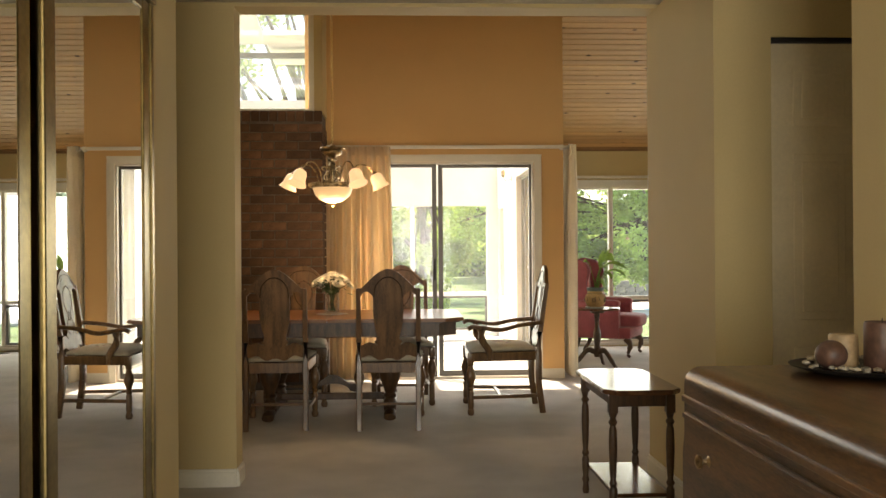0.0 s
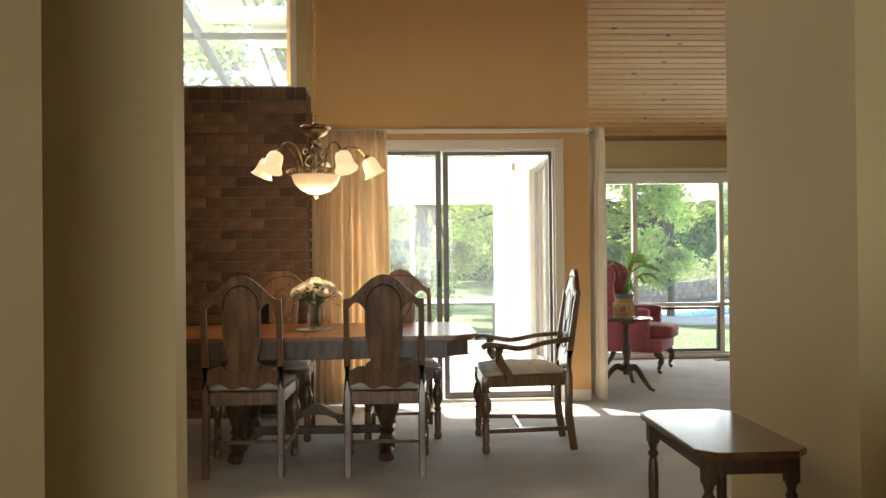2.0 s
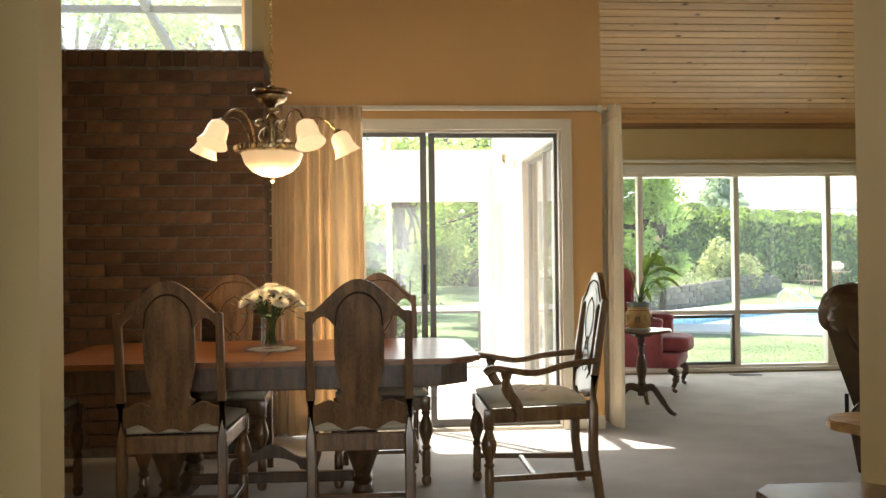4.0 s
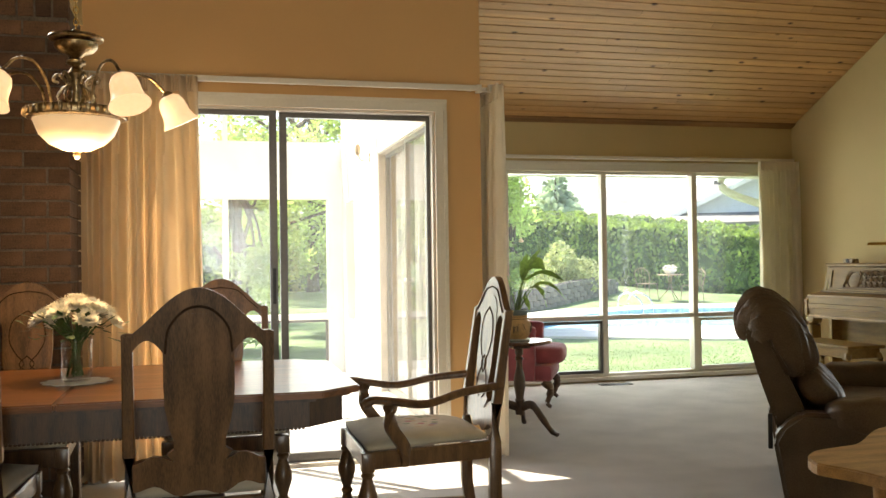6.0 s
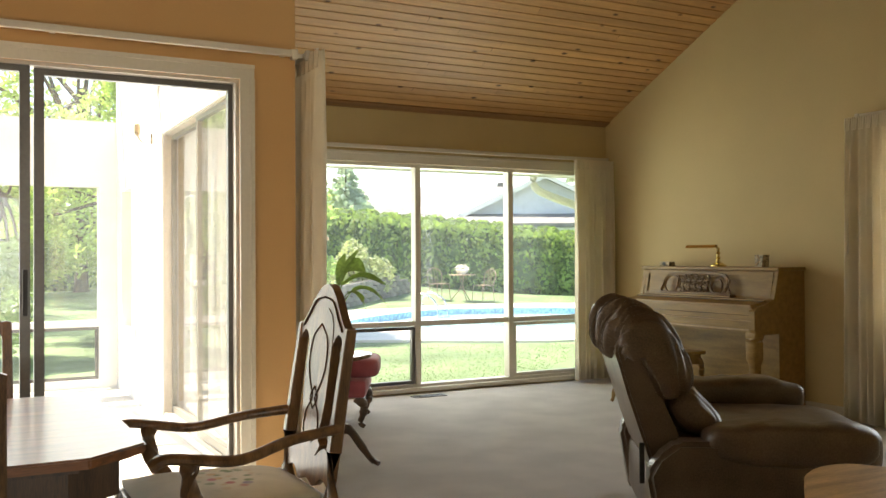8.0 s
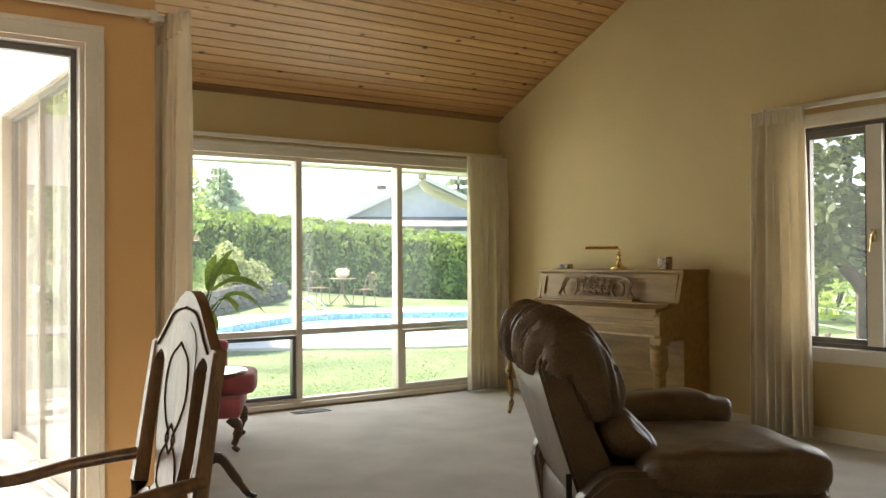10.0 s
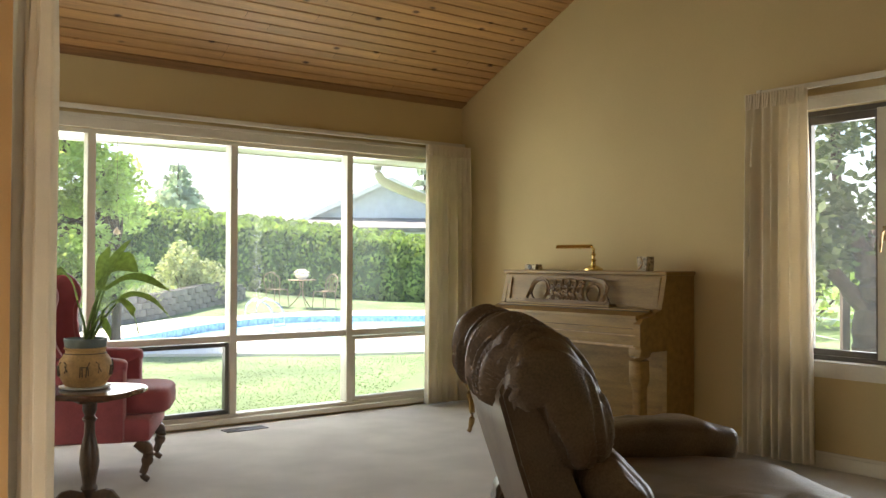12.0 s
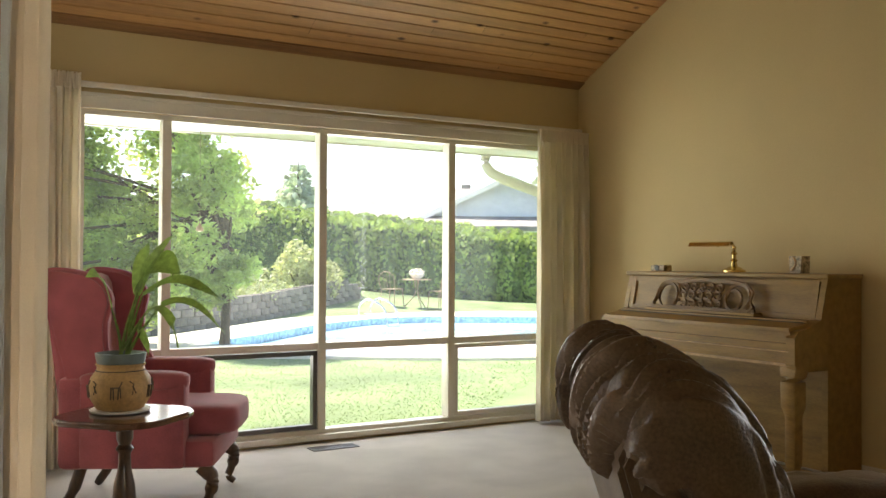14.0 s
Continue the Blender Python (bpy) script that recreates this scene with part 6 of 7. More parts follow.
part("lower_panel", boxes((PXF + 0.10, PXF + 0.12, PY0 + 0.036, PY1 - 0.036, 0.06, 0.6145)), PIANOWOOD, pn)
part("toe_rail", boxes((PXF - 0.01, PXF + 0.05, PY0 + 0.036, PY1 - 0.036, 0.0, 0.0595)), PIANOWOOD, pn)
for y in (PY0 + 0.05, PY1 - 0.05):
    part("leg", sweep(bmesh.new(), spline([(PXF - 0.19, y, 0.614), (PXF - 0.20, y, 0.55), (PXF - 0.195, y, 0.38), (PXF - 0.195, y, 0.18), (PXF - 0.20, y, 0.06), (PXF - 0.205, y, 0.024)], 4), [(0.055, 0.05)] * 3 + [(0.05, 0.046)] * 5 + [(0.034, 0.032)] * 6 + [(0.025, 0.025)] * 4 + [(0.03, 0.03)] * 3, 10, True), PIANOWOOD, pn, smooth=True)
    part("caster", lathe(bmesh.new(), [(0.012, 0.0), (0.016, 0.004), (0.016, 0.02), (0.01, 0.024)], 10, PXF - 0.20, y), BRASS, pn)
bn = thing("piano_bench", pose(4.87, 9.36, -0.045), "golden wood piano bench with tapered legs", "bench")
part("seat", boxes((-0.17, 0.17, -0.38, 0.38, 0.475, 0.50), bevel=0.006), PIANOWOOD, bn)
part("apron", boxes((-0.145, 0.145, -0.35, 0.35, 0.40, 0.4745), bevel=0.004), PIANOWOOD, bn)
for sx in (-0.135, 0.135):
    for sy in (-0.335, 0.335):
        part("leg", sweep(bmesh.new(), spline([(sx, sy, 0.44), (sx * 1.12, sy * 1.04, 0.36), (sx * 0.98, sy, 0.18), (sx * 1.05, sy * 1.02, 0.08), (sx * 1.15, sy * 1.04, 0.048)], 3), [(0.026, 0.026)] * 4 + [(0.02, 0.02)] * 5 + [(0.014, 0.014)] * 4, 8), PIANOWOOD, bn, smooth=True)
# things on the piano
bl = thing("piano_lamp", pose(5.43, 9.24, 1.088), "polished brass piano lamp on the piano lid", "lamp")
part("base", lathe(bmesh.new(), [(0.065, 0.0), (0.065, 0.012), (0.05, 0.02), (0.035, 0.03), (0.02, 0.035), (0.014, 0.06), (0.022, 0.07), (0.012, 0.08), (0.012, 0.10), (0.02, 0.108), (0.012, 0.118), (0.01, 0.135)], 24), BRASS, bl, smooth=True)
part("arm", sweep(bmesh.new(), spline([(0, 0, 0.13), (-0.01, 0.0, 0.16), (-0.03, 0.05, 0.165), (-0.04, 0.09, 0.15)], 4), 0.006, 8), BRASS, bl, smooth=True)
part("knob", lathe(bmesh.new(), [(0.005, 0.13), (0.013, 0.138), (0.013, 0.146), (0.005, 0.155)], 10), BRASS, bl, smooth=True)
bm = bmesh.new()
ring0 = []
for i in range(15):
    a = math.pi * i / 14
    ring0.append((0.032 * math.cos(a), 0.028 * math.sin(a)))
out = ring0 + [(0.029 * math.cos(math.pi * i / 14), 0.025 * math.sin(math.pi * i / 14)) for i in range(14, -1, -1)]
prism(bm, out, -0.13, 0.13, "xz")
part("shade", bm, BRASS, bl, "half-round brass shade", smooth=True, at=Matrix.Translation((-0.06, 0.12, 0.15)) @ Matrix.Rotation(radians(14), 4, "Z"))
ck = thing("trinket_box", pose(5.42, 9.82, 1.088), "small pale trinket box on the piano", "box")
CERAMIC = mat("cream_brown_ceramic", (0.46, 0.37, 0.24), 0.45, var=0.35, scale=30, bump=0.1)
part("body", boxes((-0.035, 0.035, -0.06, 0.06, 0.0, 0.04), bevel=0.008), CERAMIC, ck)
part("dial", lathe(bmesh.new(), [(0.018, 0.0), (0.018, 0.004)], 16), BLACK, ck, at=pose(-0.035, 0, 0.02, 0, -90, 0))
mg = thing("mug", pose(5.44, 8.80, 1.088), "small square cream ceramic pot with a brown leaf pattern", "pot")
part("body", prism(bmesh.new(), [(-0.034, 0.0), (-0.040, 0.092), (0.040, 0.092), (0.034, 0.0)], -0.036, 0.036, "yz"), CERAMIC, mg)
part("motif", sweep(bmesh.new(), spline([(-0.0365, 0.025, 0.015), (-0.0365, -0.005, 0.05), (-0.0365, 0.012, 0.085)], 4), (0.006, 0.008), 6), TANWOOD, mg)
fv = thing("floor_vent", pose(3.565, 10.70, 0), "dark metal floor register in the carpet", "vent")
part("frame", boxes((-0.15, 0.15, -0.055, -0.045, 0.0, 0.006), (-0.15, 0.15, 0.045, 0.055, 0.0, 0.006), (-0.15, -0.14, -0.0449, 0.0449, 0.0, 0.006), (0.14, 0.15, -0.0449, 0.0449, 0.0, 0.006)), ALU, fv)
part("backing", boxes((-0.1399, 0.1399, -0.0449, 0.0449, 0.0, 0.002)), BLACK, fv)
for i in range(18):
    x = -0.132 + 0.0155 * i
    part("slat", boxes((x - 0.003, x + 0.003, -0.0448, 0.0448, 0.0021, 0.005)), ALU, fv)

# ---- garden ----
def hump(x, y):
    d = ((x - 8.0) / 6.0) ** 2 + ((y - 30.0) / 3.4) ** 2
    return -0.12 + 0.55 * math.exp(-d) + (0.25 * min(1, max(0, (y - 24) / 10)) if y > 24 else 0)


POOL = [(5.1, 19.0), (6.4, 20.3), (8.1, 22.0), (10.2, 23.4), (12.0, 23.2), (14.2, 21.6), (15.8, 19.6), (15.0, 18.0), (12.5, 17.4), (10.0, 17.5), (8.0, 17.9), (6.0, 18.4)]
DECK = [(2.6, 19.2), (4.4, 20.2), (6.6, 22.4), (8.6, 24.4), (10.6, 25.2), (13.4, 24.8), (16.4, 22.6), (18.6, 19.6), (18.0, 16.6), (14.0, 15.0), (10.5, 14.8), (8.2, 15.15), (7.2, 15.6), (5.2, 16.9), (3.2, 17.8)]


def inside(pt, poly):
    x, y = pt
    c = False
    for (x0, y0), (x1, y1) in zip(poly, poly[1:] + poly[:1]):
        if (y0 > y) != (y1 > y) and x < (x1 - x0) * (y - y0) / (y1 - y0) + x0:
            c = not c
    return c


def smooth_loop(poly, n=5):
    p3 = [Vector((x, y, 0)) for x, y in poly]
    N = len(p3)
    out = []
    for i in range(N):
        a, b, c, d = p3[i - 1], p3[i], p3[(i + 1) % N], p3[(i + 2) % N]
        for k in range(n):
            t = k / n
            q = 0.5 * (2 * b + (c - a) * t + (2 * a - 5 * b + 4 * c - d) * t * t + (3 * b - a - 3 * c + d) * t ** 3)
            out.append((q.x, q.y))
    return out


POOL_S, DECK_S = smooth_loop(POOL), smooth_loop(DECK)
bm = bmesh.new()
def axis_steps(lo, hi, fine0, fine1, f, c):
    v, out = lo, []
    while v < hi:
        out.append(v)
        v += f if fine0 <= v < fine1 else c
    return out + [hi]
gx = axis_steps(-300, 400, -8, 40, 0.8, 20)
gy = [DOOR_Y + 0.13] + axis_steps(9.0, 600, 9, 46, 0.8, 20)
vsg = {}
for j, y in enumerate(gy):
    for i, x in enumerate(gx):
        vsg[i, j] = bm.verts.new((x, y, hump(x, y) - 0.004))
for j in range(len(gy) - 1):
    for i in range(len(gx) - 1):
        c = ((gx[i] + gx[i + 1]) / 2, (gy[j] + gy[j + 1]) / 2)
        if PX0 < c[0] < PORCH_X and c[1] < SUN_Y - 0.3 or WEST_X < c[0] < EAST_X and c[1] < WIN_Y - 0.4:
            continue
        if all(inside((gx[a], gy[b]), DECK_S) for a in (i, i + 1) for b in (j, j + 1)):
            continue
        bm.faces.new((vsg[i, j], vsg[i + 1, j], vsg[i + 1, j + 1], vsg[i, j + 1]))
for v in [v for v in bm.verts if not v.link_faces]:
    bm.verts.remove(v)
structure("ground", bm, GRASS_BASE, "sunlit lawn rising to the hedge", "lawn", True)
bm = boxes((EAST_X + 0.2, 120, -60, DOOR_Y + 0.13, -0.3, -0.124))
structure("ground_side", bm, mat("dry_yard_soil", (0.42, 0.36, 0.24), 0.95, var=0.25, scale=1.5, bump=0.6, bscale=30), "dry sunlit side yard", "yard")
# grass blades near the house
bm = bmesh.new()
rnd = random.Random(3)
for i in range(26000):
    y = WIN_Y + 0.5 + (rnd.random() ** 1.6) * 8.0
    x = rnd.uniform(1.6, 4.2 + (y - WIN_Y) * 1.15)
    if inside((x, y), DECK_S):
        continue
    h, a, w = rnd.uniform(0.006, 0.02), rnd.uniform(0, 3.14), rnd.uniform(0.004, 0.009)
    z = hump(x, y) - 0.006
    dx, dy = math.cos(a) * w, math.sin(a) * w
    bm.faces.new([bm.verts.new(p) for p in ((x - dx, y - dy, z), (x + dx, y + dy, z), (x + rnd.uniform(-0.03, 0.03), y + rnd.uniform(-0.03, 0.03), z + h))])
tagged(part("grass", bm, GRASS_BLADE, label="short mown lawn grass"), category="grass", kind="stuff")

# deck with the pool cut in, water below the coping
bm = bmesh.new()
def loop(pts, z):
    return [bm.verts.new((x, y, z)) for x, y in pts]
N = len(POOL_S)
def scaled(poly, k):
    cx, cy = sum(p[0] for p in poly) / len(poly), sum(p[1] for p in poly) / len(poly)
    return [(cx + (x - cx) * k, cy + (y - cy) * k) for x, y in poly]
cx, cy = sum(p[0] for p in POOL_S) / N, sum(p[1] for p in POOL_S) / N
def deck_edge(ax, ay):
    d = Vector((ax - cx, ay - cy)).normalized()
    best = 0
    for (x0, y0), (x1, y1) in zip(DECK_S, DECK_S[1:] + DECK_S[:1]):
        e = Vector((x1 - x0, y1 - y0))
        den = d.x * e.y - d.y * e.x
        if abs(den) < 1e-9:
            continue
        t = ((x0 - cx) * e.y - (y0 - cy) * e.x) / den
        s = ((x0 - cx) * d.y - (y0 - cy) * d.x) / den
        if t > 0 and 0 <= s <= 1:
            best = max(best, t)
    return (cx + d.x * best, cy + d.y * best)
outer = [deck_edge(*p) for p in POOL_S]
a, b, c2, d2 = loop(outer, -0.3), loop(outer, -0.085), loop(scaled(POOL_S, 1.0), -0.085), loop(POOL_S, -0.5)
for i in range(N):
    j = (i + 1) % N
    bm.faces.new((a[i], a[j], b[j], b[i]))
    bm.faces.new((b[i], b[j], c2[j], c2[i]))
    bm.faces.new((c2[i], c2[j], d2[j], d2[i]))
bmesh.ops.recalc_face_normals(bm, faces=bm.faces[:])
structure("pavement_pool", bm, DECKMAT, "bright concrete deck round the pool", "pool deck")
bm = bmesh.new()
for r0, r1, z0, z1 in ((0.9985, 0.985, -0.10, -0.24),):
    a, b = loop(scaled(POOL_S, r0), z0), loop(scaled(POOL_S, r1), z0)
    c2 = loop(scaled(POOL_S, r1), -0.45)
    for i in range(N):
        j = (i + 1) % N
        bm.faces.new((a[i], a[j], b[j], b[i]))
        bm.faces.new((b[i], b[j], c2[j], c2[i]))
structure("pool_tiles", bm, mat("blue_pool_tiles", (0.30, 0.50, 0.68), 0.25, var=0.3, scale=14, bump=0.1), "blue tiled waterline band of the pool", "pool tiles")
bm = bmesh.new()
bm.faces.new([bm.verts.new((x, y, -0.23)) for x, y in scaled(POOL_S, 0.986)])
structure("water_pool", bm, WATER, "clear turquoise swimming pool water", "water")
ld = thing("pool_ladder", pose(9.9, 22.9, -0.085, 0, 0, 35), "chrome pool ladder rails at the pool's edge", "ladder")
for sx in (-0.25, 0.25):
    part("rail", sweep(bmesh.new(), spline([(sx, 0.35, 0), (sx, 0.33, 0.30), (sx, 0.1, 0.42), (sx, -0.25, 0.25), (sx, -0.35, -0.14)], 5), 0.018, 8), CHROME, ld, smooth=True)
for k in range(2):
    part("tread", boxes((-0.23, 0.23, -0.35, -0.27, -0.1 - 0.03 * k, -0.08 - 0.03 * k) if k == 0 else (-0.23, 0.23, -0.30, -0.24, 0.12, 0.14)), CHROME, ld)


def leaf_cloud(bm, blobs, n, size, rnd, flat=0.5, shell=0.75):
    """Many small leaves scattered over the outsides of lumpy blobs (x, y, z, rx, ry, rz)."""
    for i in range(n):
        bx, by, bz, rx, ry, rz = blobs[rnd.randrange(len(blobs))]
        u, v = rnd.uniform(-1, 1), rnd.uniform(0, 2 * math.pi)
        q = math.sqrt(1 - u * u)
        r = rnd.uniform(shell, 1.06)
        c = Vector((bx + rx * q * math.cos(v) * r, by + ry * q * math.sin(v) * r, bz + rz * u * r))
        t = Vector((rnd.gauss(0, 1), rnd.gauss(0, 1), rnd.gauss(-0.3, flat))).normalized() * size * rnd.uniform(0.7, 1.3)
        w = t.cross(Vector((rnd.gauss(0, 1), rnd.gauss(0, 1), rnd.gauss(0, 1)))).normalized() * size * 0.45
        bm.faces.new([bm.verts.new(p) for p in (c - t * 0.5, c + w * 0.6, c + t * 0.55, c - w * 0.6)])
    return bm


def tree(name, label, x, y, h0, blobs, n, size, leafmat, seed, trunk=0.06, lean_=(0, 0)):
    rnd = random.Random(seed)
    z0 = hump(x, y) - 0.02 if y > 9 else -0.14
    root = thing(name, pose(x, y, z0), label, "tree")
    bm = bmesh.new()
    top = Vector((lean_[0], lean_[1], h0))
    sweep(bm, spline([(0, 0, 0), top * 0.35 + Vector((0.03, 0, 0)), top * 0.7, top], 3), [trunk * 1.3] + [trunk] * 3 + [trunk * 0.8] * 3 + [trunk * 0.55] * 3, 9)
    part("trunk", bm, BARK, root, smooth=True)
    bm = bmesh.new()
    for b in blobs:
        s = top * rnd.uniform(0.45, 0.95)
        e = Vector(b[:3])
        sweep(bm, spline([s, (s + e) / 2 + Vector((rnd.uniform(-.1, .1), rnd.uniform(-.1, .1), 0.05)), e], 3), [trunk * 0.45] * 3 + [trunk * 0.3] * 3 + [trunk * 0.12], 6)
    part("limbs", bm, BARK, root, smooth=True)
    part("crown", leaf_cloud(bmesh.new(), blobs, n, size, rnd, shell=0.35), leafmat, root, "many small green leaves")
    return root


def lumps(cx, cy, cz, R, H, n, seed, r=(0.35, 0.7)):
    rnd = random.Random(seed)
    out = []
    for i in range(n):
        a, q, z = rnd.uniform(0, 6.28), math.sqrt(rnd.random()), rnd.uniform(-1, 1)
        k = math.sqrt(max(0.15, 1 - z * z * 0.8))
        s = rnd.uniform(*r)
        out.append((cx + R * q * k * math.cos(a), cy + R * q * k * math.sin(a), cz + H * z, s, s, s * 0.75))
    return out


tree("garden_tree", "leafy garden tree beside the pool deck", 5.3, 18.7, 2.6, lumps(-1.25, 0, 2.2, 1.45, 1.8, 30, 1, (0.3, 0.6)) + lumps(-0.2, 0, 1.75, 0.7, 0.95, 12, 14, (0.25, 0.45)) + lumps(-1.7, 0, 1.0, 0.9, 0.55, 10, 15, (0.25, 0.45)), 26000, 0.115, LEAF, 1, 0.07)
tree("garden_tree", "broad leafy tree near the porch side of the lawn", 3.2, 19.5, 2.8, lumps(-0.7, 0, 2.5, 1.6, 2.0, 28, 2, (0.3, 0.65)), 18000, 0.10, LEAF, 2, 0.09)
tree("garden_tree", "young leafy tree with drooping branches beyond the porch", 0.35, 16.6, 2.6, lumps(0, 0, 1.75, 0.95, 1.35, 24, 5, (0.25, 0.5)), 11000, 0.10, LEAF, 5, 0.07)
tree("garden_tree", "young leafy tree with drooping branches beyond the porch", -1.5, 17.0, 2.8, lumps(0, 0, 2.3, 1.3, 1.8, 24, 6, (0.3, 0.6)), 12000, 0.10, LEAF, 6, 0.07)
tree("garden_tree", "tall tree far behind the porch", -2.6, 26.0, 6.5, lumps(0, 0, 6.0, 3.4, 4.2, 34, 7, (0.8, 1.5)), 12000, 0.22, LEAF, 7, 0.16)
tree("garden_tree", "tall tree far behind the lawn", 3.0, 30.0, 5.5, lumps(0, 0, 4.2, 3.0, 3.4, 34, 8, (0.8, 1.4)), 10000, 0.22, LEAF, 8, 0.16)
tree("garden_tree", "tall dark tree far behind the porch", -9.0, 30.0, 7.5, lumps(0, 0, 6.5, 4.6, 4.8, 34, 9, (0.9, 1.7)), 12000, 0.26, HEDGE, 9, 0.2)
# maple green darkened, with the backlit shade put into the colour
SHADELEAF = foliage("shade_tinted_maple_leaves", (0.13, 0.18, 0.075), 0.3, 2.0, 0.3)
yt = thing("yard_tree", pose(9.2, 9.24, -0.14, 0, 0, -38), "old forked maple close to the side window, its leaves coloured dark for shade", "tree")
part("trunk", sweep(bmesh.new(), spline([(0.04, 0, 0), (-0.01, 0, 0.5), (0.03, 0, 0.95), (0.0, 0, 1.38)], 4), [0.2] * 3 + [0.16] * 4 + [0.15] * 4 + [0.13] * 2, 12), BARK, yt, smooth=True)
for pts, r in (([(-0.03, 0, 0.85), (-0.22, 0.03, 1.08), (-0.42, 0.05, 1.35), (-0.62, 0.1, 1.9)], 0.085), ([(0, 0, 1.3), (-0.2, -0.03, 1.6), (-0.32, -0.05, 2.0), (-0.36, -0.1, 2.9)], 0.09), ([(0.02, 0, 1.3), (0.14, 0, 1.75), (0.18, 0.05, 2.3), (0.3, 0.05, 3.4)], 0.10)):
    part("limb", sweep(bmesh.new(), spline(pts, 4), [r] * 4 + [r * 0.8] * 4 + [r * 0.5] * 4 + [r * 0.3], 9), BARK, yt, smooth=True)
rnd = random.Random(77)
part("crown", leaf_cloud(bmesh.new(), [(rnd.uniform(-1.3, 1.1), rnd.uniform(-0.7, 0.7), rnd.uniform(1.15, 3.4), 0.34, 0.34, 0.3) for _ in range(34)] + [(rnd.uniform(-1.0, -0.25), rnd.uniform(-0.6, 0.4), rnd.uniform(1.0, 2.6), 0.3, 0.3, 0.3) for _ in range(12)], 6500, 0.13, rnd, shell=0.2), SHADELEAF, yt, "drooping maple leaves coloured dark for shade")


def shrub(name, label, x, y, r, h, n, m, seed, size=0.08):
    rnd = random.Random(seed)
    root = thing(name, pose(x, y, hump(x, y) - 0.02), label, "shrub")
    bl = [(rnd.uniform(-r, r) * 0.6, rnd.uniform(-r, r) * 0.6, h * rnd.uniform(0.35, 0.75), r * 0.45, r * 0.45, h * 0.3) for _ in range(9)]
    bm = bmesh.new()
    for b in bl:
        sweep(bm, [(0, 0, 0), (b[0] * 0.5, b[1] * 0.5, b[2] * 0.6), b[:3]], [0.03, 0.02, 0.008], 5)
    part("stems", bm, BARK, root)
    part("leaves", leaf_cloud(bmesh.new(), bl, n, size, rnd), m, root)
    return root


shrub("shrub", "rounded yellow-green maple shrub on the raised bed", 9.7, 26.8, 0.85, 1.5, 2600, YELLOWLEAF, 31, 0.12)
shrub("shrub", "pale flowering shrub on the raised bed", 8.0, 26.0, 0.9, 0.95, 1500, PALELEAF, 32, 0.10)
shrub("shrub", "low pale ground-cover shrub over the stone wall", 7.3, 24.9, 1.0, 0.75, 1500, PALELEAF, 33)
shrub("shrub", "low green shrub over the stone wall", 5.9, 23.3, 0.9, 0.7, 1300, LEAF, 34)
shrub("shrub", "low pale shrub over the stone wall", 4.6, 22.2, 0.9, 0.8, 1300, PALELEAF, 35)
shrub("shrub", "green shrub behind the raised bed", 7.2, 27.8, 1.1, 1.3, 1700, LEAF, 36, 0.11)
shrub("shrub", "small bush beside the lawn", -0.4, 20.0, 0.9, 0.9, 1300, PALELEAF, 37, 0.1)

# stone retaining wall of stacked blocks
rw_ = thing("retaining_wall", pose(0, 0, 0), "low curved retaining wall of stacked grey stone blocks", "retaining wall")
line = spline([(2.2, 19.9, 0), (4.2, 20.9, 0), (5.9, 22.3, 0), (7.6, 24.0, 0), (9.4, 25.7, 0), (11.2, 27.2, 0), (11.7, 27.9, 0)], 12)
block = mesh_of("stone_block", boxes((-0.2, 0.2, -0.14, 0.14, 0, 0.145), bevel=0.012), STONE)
dist, last, k = 0.0, line[0], 0
step = 0.41
cum = [0.0]
for p, q in zip(line, line[1:]):
    cum.append(cum[-1] + (q - p).length)
def along(s):
    for i in range(len(line) - 1):
        if cum[i + 1] >= s:
            t = (s - cum[i]) / max(1e-6, cum[i + 1] - cum[i])
            d = line[i + 1] - line[i]
            return line[i].lerp(line[i + 1], t), math.degrees(math.atan2(d.y, d.x))
    return line[-1], 0
for course in range(4):
    s = 0.2 + (0.2 if course % 2 else 0)
    while s < cum[-1] - 0.2 - (0.3 * course if course > 1 else 0):
        p, ang = along(s)
        ob = new("stone_block", block)
        ob.parent = rw_
        ob.matrix_local = pose(p.x, p.y, hump(p.x, p.y) - 0.05 + 0.148 * course, 0, 0, ang + random.Random(k).uniform(-2, 2))
        s += step
        k += 1

# hedge: a row of clipped cedars
HL = Vector((8.0, 33.0, 0)), Vector((17.2, 27.5, 0))
hd = (HL[1] - HL[0]).normalized()
rnd = random.Random(41)
